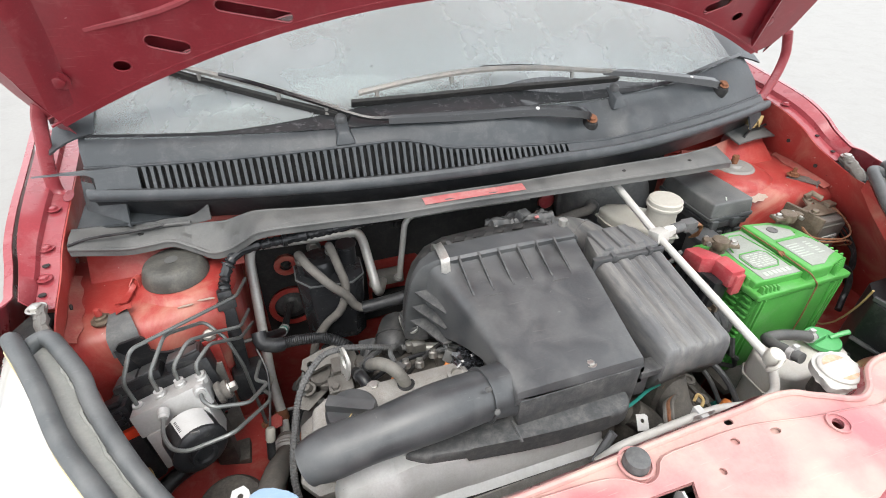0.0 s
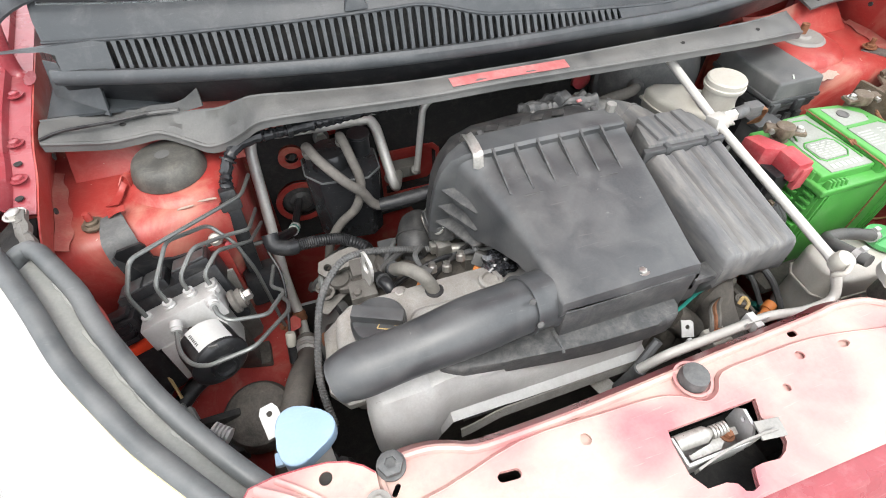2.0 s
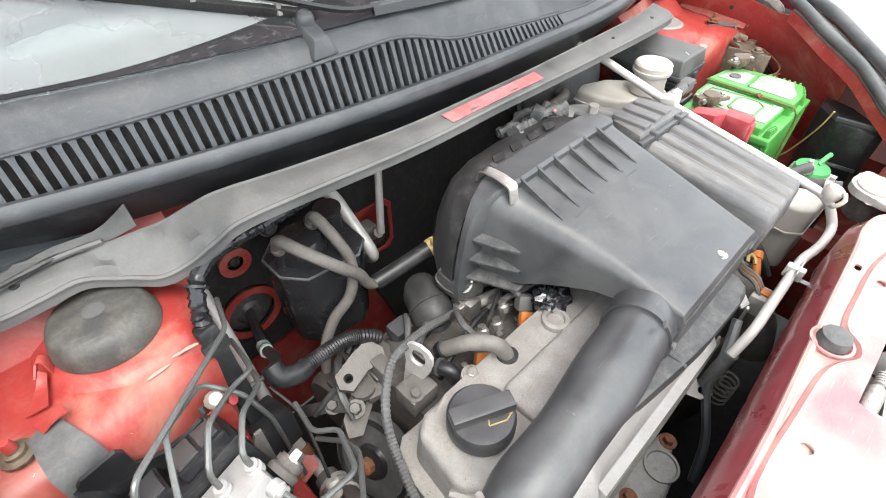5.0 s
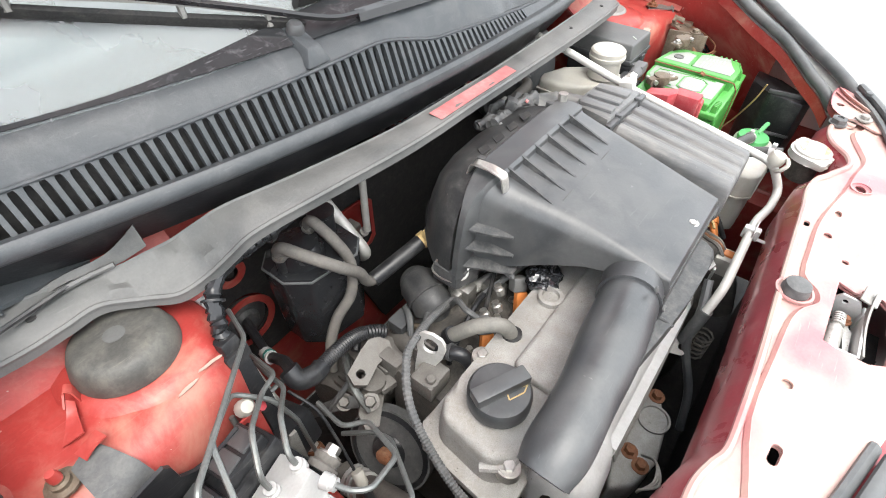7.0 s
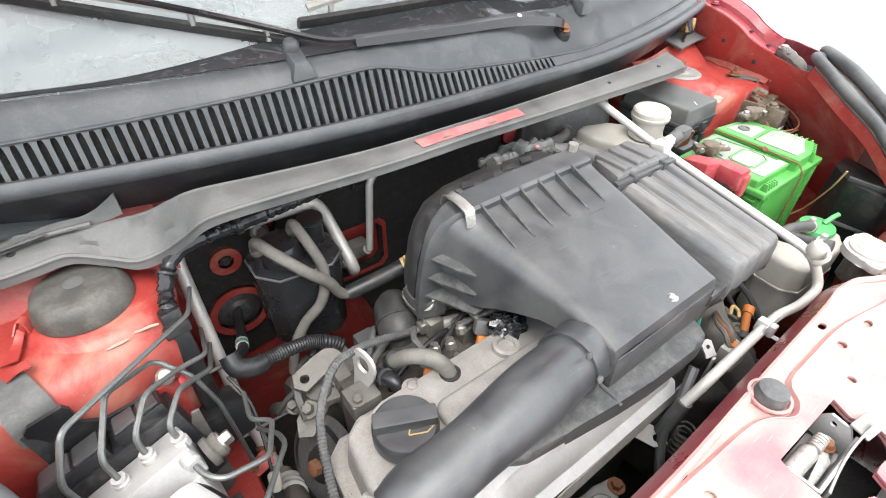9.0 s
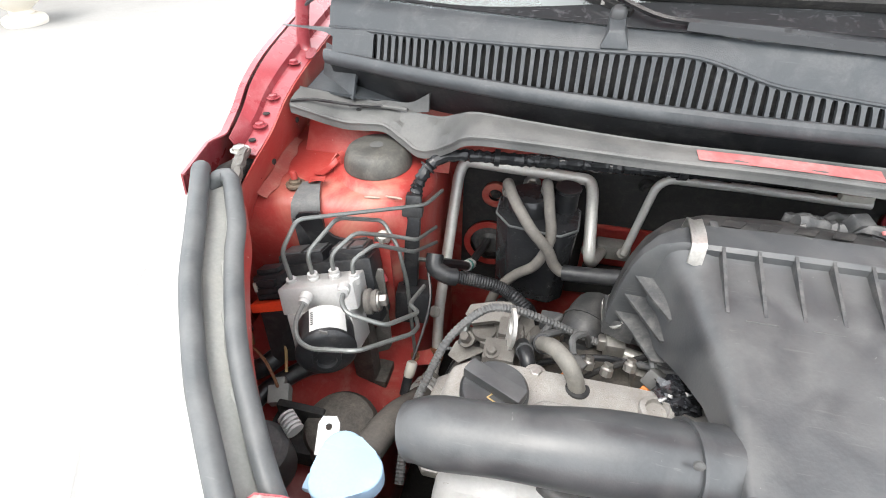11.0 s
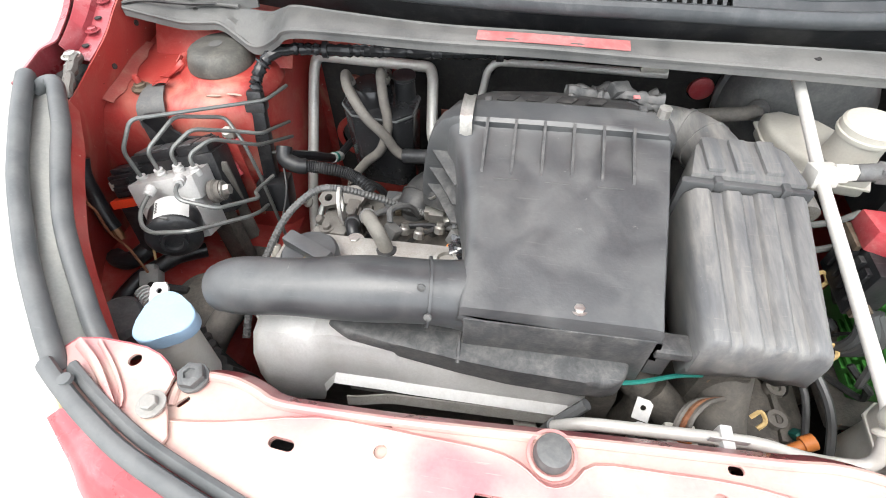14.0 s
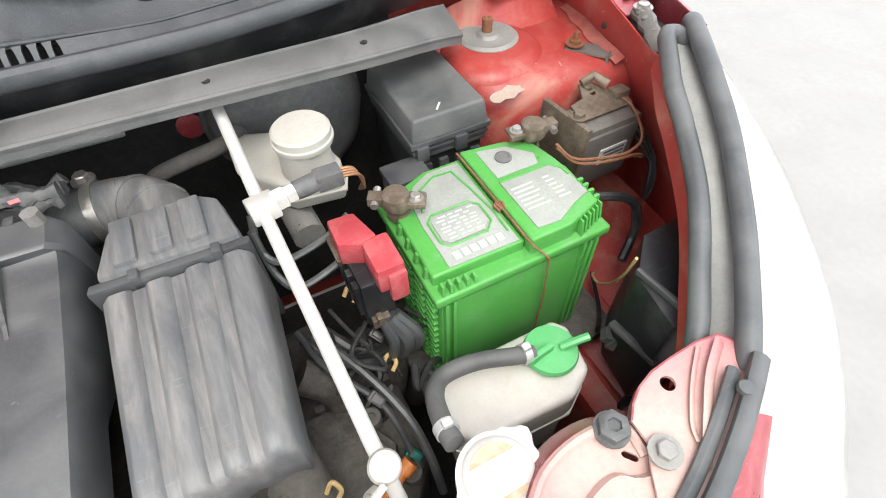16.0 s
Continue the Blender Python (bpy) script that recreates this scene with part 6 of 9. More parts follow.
lathe(bm, [(0, 0), (0.026, 0), (0.026, 0.003), (0.023, 0.005), (0, 0.005)], (0.284, 0.02, 0.849), seg=28)
part("cap", bm, "white_pipe", rcap)
for y0, y1 in ((0.005, 0.024), (-0.02, -0.011)):
    bm = B()
    pts = [(0.284 + 0.021 * math.cos(a), 0.02 + 0.021 * math.sin(a)) for a in (math.pi * k / 12 for k in range(13))] if y0 > 0 else [(0.284 - 0.021 * math.cos(a), 0.02 - 0.021 * math.sin(a)) for a in (0.25 * math.pi + 0.5 * math.pi * k / 8 for k in range(9))]
    pts = [(x, y) for x, y in pts if (y > 0.026 or y0 < 0)]
    plate(bm, pts, (), 0.0006, pose(0, 0, 0.8547))
    part("warning_label", bm, "faded_orange", rcap, "faded orange label segment")

# ---- fuse box ----
fuse = thing("fuse_box", (0.43, 0.43, 0.74), "dusty dark grey fuse box beside the strut tower", "fuse box")
bm = B()
box(bm, (0.38, 0.366, 0.72), (0.472, 0.488, 0.838), 0.004)
part("base", bm, "black_deep", fuse)
for k in range(4):
    bm = B()
    box(bm, (0.39 + 0.022 * k, 0.36, 0.75), (0.402 + 0.022 * k, 0.366, 0.825), 0.0015)
    part("rib", bm, "black", fuse)
for z0, z1, g in ((0.836, 0.842, 0.004), (0.846, 0.852, 0.002), (0.855, 0.863, 0.0)):
    bm = B()
    box(bm, (0.374 + g, 0.356 + g, z0), (0.478 - g, 0.5 - g, z1), 0.002)
    part("lid_rim", bm, "black", fuse)
bm = B()
box(bm, (0.378, 0.36, 0.84), (0.474, 0.496, 0.86), 0.002)
part("lid_skirt", bm, "black", fuse)
bm = B()
box(bm, (0.3765, 0.3575, 0.862), (0.4755, 0.4985, 0.891), 0.004, top=(0.004, 0.004), segs=3)
lid_f = part("lid", bm, "box_dark", fuse)
bm = B()
box(bm, (0.338, 0.33, 0.72), (0.384, 0.366, 0.835), 0.003)
box(bm, (0.336, 0.328, 0.833), (0.386, 0.366, 0.842), 0.002)
part("side_connector", bm, "black", fuse)
for k in range(4):
    bm = B()
    box(bm, (0.3405 + 0.0115 * k, 0.326, 0.73), (0.3445 + 0.0115 * k, 0.331, 0.832), 0.001)
    part("connector_rib", bm, "black", fuse)
for k in range(2):
    bm = B()
    box(bm, (0.38 + 0.05 * k, 0.352, 0.838), (0.395 + 0.05 * k, 0.358, 0.858), 0.0015)
    part("snap_hook", bm, "black", fuse)
part("side_latch", box(B(), (0.474, 0.41, 0.83), (0.488, 0.43, 0.85), 0.002), "black", fuse)
bm = B()
box(bm, (-0.007, -0.0012, 0), (0.007, 0.0012, 0.0006), 0.0, pose(0.418, 0.374, 0.8912, 0, 0, 50))
part("paint_mark", bm, "print", lid_f)

# ---- brake fluid reservoir, cylinder and booster ----
mc = thing("brake_master_cylinder", (0.24, 0.38, 0.80), "cream brake fluid reservoir on an aluminium cylinder", "brake cylinder")
bm = B()
RES = [(0.194, 0.42), (0.204, 0.385), (0.235, 0.348), (0.288, 0.34), (0.296, 0.36), (0.288, 0.395), (0.255, 0.44), (0.215, 0.46), (0.194, 0.455)]
prism(bm, RES, 0.836, lambda x, y: 0.872 + 0.006 * (x - 0.2) / 0.09, 0.008, segs=3)
prism(bm, [(0.248 + (x - 0.248) * 1.05, 0.4 + (y - 0.4) * 1.05) for x, y in RES], 0.851, 0.854, 0.001)
prism(bm, [(0.232, 0.37), (0.245, 0.35), (0.285, 0.343), (0.292, 0.36), (0.288, 0.39), (0.25, 0.4)], 0.84, 0.884, 0.007, top=[(0.24, 0.366), (0.25, 0.349), (0.278, 0.344), (0.287, 0.36), (0.28, 0.386), (0.252, 0.39)])
lathe(bm, [(0, 0), (0.028, 0), (0.026, 0.012), (0.026, 0.03), (0, 0.03)], (0.262, 0.366, 0.878), seg=24)
part("reservoir", bm, "cream", mc)
bm = B()
lathe(bm, [(0, 0), (0.03, 0), (0.031, 0.003), (0.031, 0.006), (0.0295, 0.007), (0.0295, 0.014), (0.027, 0.0165), (0, 0.017)], (0.264, 0.367, 0.908), seg=36)
part("cap", bm, "cream", mc)
bm = B()
tube(bm, [(0.23, 0.46, 0.82), (0.235, 0.36, 0.815), (0.237, 0.33, 0.813)], 0.018, 14)
part("cylinder", bm, "alu", mc)
booster = thing("brake_booster", (0.2, 0.57, 0.85), "round black brake booster on the firewall", "brake booster")
bm = B()
lathe(bm, [(0, 0), (0.1, 0.0), (0.104, 0.02), (0.108, 0.026), (0.108, 0.03), (0.102, 0.034), (0.1, 0.05), (0.09, 0.075), (0.074, 0.09), (0.05, 0.098), (0.03, 0.1), (0, 0.1)], (0.278, 0.59, 0.82), (0, -1, 0.12), 40)
part("shell", bm, "rubber", booster)
bm = B()
lathe(bm, [(0, 0), (0.014, 0), (0.014, 0.008), (0.011, 0.014), (0, 0.014)], (0.205, 0.492, 0.85), (-0.2, -1, 0.2), 18)
part("grommet", bm, "rubber", booster)
vh = B()
tube(vh, spline([(0.203, 0.485, 0.852), (0.18, 0.47, 0.856), (0.14, 0.468, 0.852), (0.105, 0.47, 0.84), (0.092, 0.465, 0.81), (0.09, 0.455, 0.77)], 6), 0.0095, 12)
solo("vacuum_hose", vh, "hose", "dusty rubber vacuum hose to the brake booster", "hose")
rp = B()
lathe(rp, [(0, 0), (0.018, 0), (0.018, 0.004), (0.014, 0.006), (0, 0.006)], (0.157, 0.583, 0.822), (0, -1, 0), 22)
solo("body_plug", rp, "redcap", "round red plug in the firewall", "plug")

# ---- white pipe with its sensor ----
wl = thing("ac_pipe", (0.2, 0.2, 0.85), "white coated air-conditioning pipe bent across the bay", "pipe")
bm = B()
tube(bm, rounded([(0.196, 0.49, 0.945), (0.2, 0.42, 0.93), (0.203, 0.305, 0.899), (0.2135, 0.062, 0.848), (0.217, 0.036, 0.806), (0.17, 0.037, 0.80), (0.13, 0.046, 0.80), (0.097, 0.046, 0.799), (-0.025, 0.045, 0.791), (-0.047, 0.05, 0.76)], 0.018, 5), 0.0062, 12)
part("pipe", bm, "white_pipe", wl)
bm = B()
tube(bm, [(-0.046, 0.05, 0.762), (-0.05, 0.053, 0.735), (-0.055, 0.056, 0.70)], 0.0085, 12)
part("sleeve", bm, "rubber", wl, "black rubber sleeve")
bm = B()
box(bm, (-0.012, -0.011, -0.01), (0.014, 0.011, 0.01), 0.002, pose(0.203, 0.302, 0.9, -12, 0, 8))
lathe(bm, [(0, 0), (0.011, 0), (0.011, 0.012), (0.009, 0.013), (0.009, 0.022), (0, 0.022)], (0.214, 0.304, 0.901), (1, 0.15, 0.05), 6)
part("pressure_port", bm, "white_pipe", wl)
bm = B()
lathe(bm, [(0, 0), (0.009, 0), (0.0095, 0.006), (0.0095, 0.022), (0.006, 0.024), (0, 0.026)], (0.236, 0.307, 0.902), (1, 0.1, 0.05), 14)
box(bm, (0.256, 0.3, 0.894), (0.282, 0.318, 0.912), 0.003)
part("sensor", bm, "rubber", wl, "dark grey pressure sensor plug")
bm = B()
for k in range(4):
    tube(bm, spline([(0.28, 0.304 + 0.004 * k, 0.903), (0.295, 0.304 + 0.003 * k, 0.9), (0.302, 0.31, 0.885 - 0.003 * k), (0.3, 0.325, 0.86)], 5), 0.0016, 6)
part("sensor_wire", bm, "copper", wl)
bm = B()
lathe(bm, [(0, 0), (0.008, 0), (0.008, 0.008), (0.0115, 0.008), (0.0122, 0.011), (0.0122, 0.019), (0.0105, 0.022), (0, 0.022)], (0.2135, 0.064, 0.842), (0.05, -0.25, 0.95), 24)
part("service_cap", bm, "cream", wl, "cream service port cap")
bm = B()
tube(bm, spline([(0.21, 0.048, 0.862), (0.2, 0.044, 0.858), (0.196, 0.05, 0.848), (0.203, 0.054, 0.842)], 6), 0.003, 8)
part("cap_tether", bm, "cream", wl)
bm = B()
box(bm, (0.093, 0.034, 0.790), (0.104, 0.056, 0.808), 0.002)
box(bm, (0.082, 0.041, 0.801), (0.116, 0.0425, 0.811), 0.0005)
box(bm, (0.096, 0.02, 0.79), (0.103, 0.04, 0.7915), 0.0005)
part("cable_tie", bm, "white", wl, "white plastic cable tie")

# ---- hydraulic brake unit ----
absu = thing("abs_unit", (-0.55, 0.25, 0.7), "aluminium brake hydraulic unit with motor and steel lines", "brake unit")
ABM = pose(-0.551, 0.27, 0.788, -22, -10, 10)
RB = ABM.to_3x3()
bm = B()
box(bm, (-0.046, -0.026, 0.012), (0.046, 0.02, 0.045), 0.0025, ABM)
box(bm, (-0.04, -0.03, -0.04), (0.038, 0.02, 0.014), 0.0025, ABM)
block = part("valve_block", bm, "alu_clean", absu, "bare cast aluminium valve block")
bm = B()
lathe(bm, [(0, 0), (0.004, 0), (0.004, 0.002), (0, 0.002)], ABM @ Vector((0, -0.0275, 0.018)), RB @ Vector((0, -1, 0)), 14)
part("plug", bm, "dark", block)
bm = B()
MAX = Vector((0.34, -1, -0.4))
MAT = Vector((0.004, -0.03, -0.003))
lathe(bm, [(0, 0), (0.031, 0), (0.032, 0.003), (0.032, 0.037), (0.0335, 0.038), (0.0335, 0.042), (0.0315, 0.044), (0.028, 0.047), (0.016, 0.048), (0.015, 0.055), (0.011, 0.055), (0.01, 0.051), (0, 0.05)], ABM @ MAT, RB @ MAX, 36)
motor = part("motor", bm, "black_deep", absu, "round black pump motor")
side_v = (RB @ MAX).normalized().cross(Vector((0, 0, 1))).normalized()
up_v = side_v.cross((RB @ MAX).normalized()).normalized()


def on_motor(h, a, r):
    return ABM @ MAT + (RB @ MAX).normalized() * h + r * (math.sin(a) * side_v * -1 + math.cos(a) * up_v)


bm = B()
loft(bm, [[on_motor(h, -0.42 + 1.3 * k / 10, 0.0326) for k in range(11)] for h in (0.001, 0.0368)], cap=False, closed=False)
part("sticker", bm, "white", motor, "white paper sticker on the motor")
for k in range(7):
    bm = B()
    tube(bm, [on_motor(0.009 + 0.003 * k, -0.36 + 0.09 * q, 0.0329) for q in (0, 1)], 0.0007, 4)
    part("print_bar", bm, "seal", motor)
bm = B()
box(bm, (-0.005, -0.001, 0), (0.005, 0.001, 0.004), 0.0005, Matrix.Translation(on_motor(0.044, 0.05, 0.031)))
part("tab", bm, "seal", motor)
bm = B()
box(bm, (-0.074, 0.022, -0.03), (0.055, 0.07, 0.058), 0.004, ABM)
box(bm, (-0.064, 0.026, 0.056), (-0.005, 0.066, 0.07), 0.003, ABM)
box(bm, (0.003, 0.026, 0.056), (0.05, 0.066, 0.07), 0.003, ABM)
ctrl = part("control_box", bm, "black_deep", absu, "black control box")
for x0, x1 in ((-0.06, -0.034), (-0.031, -0.008), (0.006, 0.026), (0.029, 0.047)):
    bm = B()
    box(bm, (x0, 0.03, 0.069), (x1, 0.062, 0.0725), 0.0015, ABM)
    part("lid_tile", bm, "black", ctrl)
for k in range(3):
    bm = B()
    box(bm, (-0.081, -0.0085, 0.0275 + 0.009 * k), (-0.057, -0.001, 0.0325 + 0.009 * k), 0.001, ABM)
    part("connector_rib", bm, "black_deep", absu)
bm = B()
box(bm, (-0.088, -0.004, 0.036), (-0.083, 0.002, 0.048), 0.0008, ABM)
part("clip_peg", bm, "cream", absu, "cream clip peg")
bm = B()
box(bm, (-0.088, -0.002, 0.022), (-0.05, 0.03, 0.055), 0.003, ABM)
box(bm, (-0.084, 0.004, 0.055), (-0.056, 0.026, 0.062), 0.002, ABM)
box(bm, (-0.08, -0.006, 0.03), (-0.06, 0.0, 0.05), 0.001, ABM)
box(bm, (-0.088, -0.008, -0.06), (-0.05, 0.03, 0.016), 0.008, ABM)
plug_b = part("connector", bm, "black_deep", absu)
bm = B()
box(bm, (-0.094, -0.012, 0.012), (-0.046, 0.034, 0.024), 0.002, ABM)
part("lock_bar", bm, "vermilion", plug_b, "bright vermilion connector lock")
bm = B()
lathe(bm, [(0, 0), (0.015, 0), (0.0155, 0.003), (0.0155, 0.006), (0.012, 0.008), (0.0135, 0.011), (0.0135, 0.015), (0, 0.015)], ABM @ Vector((0.05, -0.004, 0.012)), RB @ Vector((1, 0, 0)), 22)
part("rubber_mount", bm, "hose", absu, "brown rubber mount")
bm = B()
bolt(bm, ABM @ Vector((0.065, -0.004, 0.012)), 0.0075, 0.009, RB @ Vector((1, 0, 0)))
part("mount_bolt", bm, "steel", absu)
bm = B()
plate(bm, [(-0.507, 0.815), (-0.503, 0.828), (-0.496, 0.828), (-0.495, 0.69), (-0.5, 0.678), (-0.535, 0.655), (-0.545, 0.66), (-0.54, 0.71), (-0.513, 0.722)], (), 0.003, Matrix.Translation((0, 0.316, 0)) @ Matrix.Rotation(radians(90), 4, "X"))
part("bracket", bm, "cast_grimy", absu, "grey steel bracket")
bm = B()
plate(bm, [(-0.623, 0.79), (-0.623, 0.862), (-0.618, 0.868), (-0.59, 0.874), (-0.586, 0.868), (-0.585, 0.846), (-0.575, 0.838), (-0.566, 0.836), (-0.545, 0.838), (-0.53, 0.844), (-0.526, 0.838), (-0.525, 0.79)], (), 0.004, Matrix.Translation((0, 0.352, 0)) @ Matrix.Rotation(radians(90), 4, "X"))
part("bracket", bm, "black_deep", absu, "black steel back bracket")
bm = B()
box(bm, (-0.545, 0.29, 0.62), (-0.515, 0.315, 0.76), 0.004)
box(bm, (-0.585, 0.29, 0.62), (-0.5, 0.33, 0.635), 0.003)
part("bracket", bm, "dark", absu)
LINES = [[(-0.597, 0.276, 0.822), (-0.6, 0.276, 0.87), (-0.585, 0.298, 0.903), (-0.469, 0.415, 0.862), (-0.457, 0.462, 0.857)],
         [(-0.57, 0.281, 0.832), (-0.572, 0.282, 0.868), (-0.555, 0.335, 0.884), (-0.515, 0.378, 0.856), (-0.49, 0.36, 0.83), (-0.478, 0.35, 0.78), (-0.472, 0.345, 0.64)],
         [(-0.545, 0.287, 0.837), (-0.547, 0.29, 0.864), (-0.528, 0.322, 0.876), (-0.495, 0.362, 0.846), (-0.47, 0.378, 0.832), (-0.464, 0.451, 0.801)],
         [(-0.518, 0.284, 0.84), (-0.521, 0.287, 0.862), (-0.503, 0.318, 0.866), (-0.472, 0.365, 0.822), (-0.462, 0.443, 0.779)],
         [(-0.561, 0.243, 0.836), (-0.56, 0.213, 0.831), (-0.549, 0.194, 0.826), (-0.531, 0.186, 0.826), (-0.478, 0.187, 0.836), (-0.44, 0.25, 0.802), (-0.441, 0.275, 0.786), (-0.455, 0.31, 0.76)],
         [(-0.514, 0.247, 0.856), (-0.508, 0.227, 0.858), (-0.497, 0.216, 0.856), (-0.459, 0.222, 0.841), (-0.441, 0.28, 0.805), (-0.459, 0.3, 0.795), (-0.453, 0.345, 0.785)]]
for pts in LINES:
    bm = B()
    tube(bm, rounded(pts, 0.010, 5), 0.0027, 8)
    ln = part("brake_line", bm, "line", absu)
    bm = B()
    d = Vector(pts[1]) - Vector(pts[0])
    lathe(bm, [(0, -0.006), (0.0072, -0.006), (0.0072, 0.002), (0.006, 0.003), (0.006, 0.007), (0, 0.007)], pts[0], d, 12)
    part("line_nut", bm, "alu_clean", ln)

# stays and bolts beside the hydraulic unit
st = thing("line_bracket", (-0.51, 0.38, 0.8), "small red bracket with white and red nuts on the tower wall", "bracket")
bm = B()
plate(bm, [(-0.526, 0.68), (-0.53, 0.7), (-0.53, 0.822), (-0.524, 0.83), (-0.508, 0.832), (-0.503, 0.826), (-0.502, 0.7), (-0.506, 0.68)], [ring2(-0.516, 0.77, 0.003)], 0.0025, Matrix.Translation((0, 0.362, 0)) @ Matrix.Rotation(radians(90), 4, "X"))
part("plate", bm, "red_bay", st)
bm = B()
lathe(bm, [(0, 0), (0.009, 0), (0.009, 0.01), (0.006, 0.016), (0, 0.016)], (-0.513, 0.372, 0.832), (0.1, -0.6, 0.8), 12)
part("nut", bm, "cream", st)
bm = B()
lathe(bm, [(0, 0), (0.005, 0), (0.005, 0.014), (0, 0.015)], (-0.505, 0.372, 0.818), (0.4, -0.6, 0.6), 8)
part("stud", bm, "redcap", st)
bm = B()
tube(bm, [(-0.52, 0.36, 0.79), (-0.508, 0.35, 0.775)], 0.004, 8)
part("stud", bm, "redcap", st)
bm = B()
tube(bm, rounded([(-0.525, 0.375, 0.83), (-0.527, 0.36, 0.80), (-0.535, 0.34, 0.78), (-0.536, 0.33, 0.75)], 0.01), 0.003, 6)
part("wire_stay", bm, "line", st)

# dusty flap hung over the tower's edge
fp = thing("rubber_flap", (-0.62, 0.36, 0.85), "dusty grey rubber flap folded over the tower edge", "flap")
bm = B()
fl_line = [(-0.624, 0.41, 0.8795), (-0.62, 0.392, 0.8795), (-0.616, 0.372, 0.873), (-0.613, 0.36, 0.857), (-0.611, 0.355, 0.83), (-0.61, 0.352, 0.79)]
fl_s = spline(fl_line, 4)
sheet(bm, lambda u, v: along(fl_s[:15], u) + Vector(((v - 0.5) * (0.02 + 0.015 * min(1, u * 1.6)), 0.012 * (v - 0.5), 0.0015)), 13, 4, 0.003)
part("flap", bm, "rubber", fp)
bm = B()
sheet(bm, lambda u, v: along(fl_s[12:], u) + Vector(((v - 0.5) * (0.03 - 0.006 * u), 0.012 * (v - 0.5) + 0.001, 0.0)), 8, 4, 0.004)
part("flap_foot", bm, "black_deep", fp, "black lower end of the flap")
bm = B()
lathe(bm, [(0, 0), (0.013, 0), (0.013, 0.003), (0.008, 0.004), (0.008, 0.008), (0.005, 0.009), (0.005, 0.011), (0, 0.011)], (-0.643, 0.4, 0.877), seg=14)
part("nut", bm, "brass", fp, "rusty nut and washer")
bm = B()
tube(bm, [(-0.643, 0.4, 0.886), (-0.643, 0.4, 0.894), (-0.643, 0.4, 0.898)], [0.0048, 0.0048, 0.0036], 10)
part("stud", bm, "red_bay", fp, "stud end with red paint")
tab = thing("bent_tab", (-0.615, 0.43, 0.882), "bent red sheet-metal tab standing on the strut tower, scratched", "metal tab")
bm = B()
TAB = [(-0.63, 0.428, -0.003), (-0.622, 0.439, -0.002), (-0.615, 0.45, 0.001), (-0.609, 0.459, 0.009)]
sheet(bm, lambda u, v: along(TAB, u).lerp(Vector((-0.606 + 0.002 * u, 0.424 + 0.032 * u, 0.0)), 0.7 * v) + Vector((0, 0, 0.882)), 9, 5, 0.0016)
part("gusset", bm, "red_bay", tab)
bm = B()
ARCH = rounded([(-0.614, 0.453, 0.889), (-0.607, 0.461, 0.8985), (-0.602, 0.46, 0.894), (-0.601, 0.455, 0.881)], 0.005, 4)
sheet(bm, lambda u, v: along(ARCH, u) + Vector((0.004 * v, 0.008 * v, 0)), len(ARCH) - 1, 2, 0.0016)
part("upright", bm, "red_bay", tab)
bm = B()
sheet(bm, lambda u, v: Vector((-0.626 + 0.02 * u + 0.003 * v, 0.412 - 0.013 * v + 0.005 * u, 0.8845 + 0.003 * math.sin(3 * u) * v + 0.002 * u)), 6, 4, 0.0014)
part("foot", bm, "red_bay", tab)

# ---- vapour canister ----
can = thing("charcoal_canister", (-0.325, 0.48, 0.66), "black plastic vapour canister with rubber hoses", "canister")
CANO = [(-0.382, 0.475), (-0.36, 0.448), (-0.29, 0.44), (-0.268, 0.458), (-0.266, 0.505), (-0.285, 0.53), (-0.36, 0.535), (-0.382, 0.515)]
bm = B()
prism(bm, [(-0.325 + (x + 0.325) * 0.92, 0.485 + (y - 0.485) * 0.92) for x, y in CANO], 0.69, 0.822, 0.006, top=CANO)
part("shell", bm, "canister", can)
bm = B()
prism(bm, [(-0.325 + (x + 0.325) * 1.015, 0.485 + (y - 0.485) * 1.02) for x, y in CANO], 0.8205, 0.8235, 0.001)
part("rim", bm, "strip", can)
bm = B()
prism(bm, [(-0.325 + (x + 0.325) * 0.975, 0.485 + (y - 0.485) * 0.97) for x, y in CANO], 0.822, 0.8265, 0.0015)
part("top_plate", bm, "canister", can)
bm = B()
lathe(bm, [(0, 0), (0.032, 0), (0.031, 0.02), (0.026, 0.027), (0.01, 0.029), (0, 0.029)], (-0.338, 0.492, 0.824), seg=28)
part("dome", bm, "canister", can)
for x, y, r, h in ((-0.288, 0.502, 0.016, 0.038), (-0.368, 0.488, 0.007, 0.03), (-0.316, 0.497, 0.007, 0.04)):
    bm = B()
    lathe(bm, [(0, 0), (r, 0), (r, h - 0.006), (r * 1.12, h - 0.004), (r * 1.12, h), (0, h)], (x, y, 0.824), seg=18)
    part("port", bm, "black_deep", can)
bm = B()
bolt(bm, (-0.341, 0.576, 0.815), 0.009, 0.008, (0, -1, 0.2))
part("bolt", bm, "steel", can)
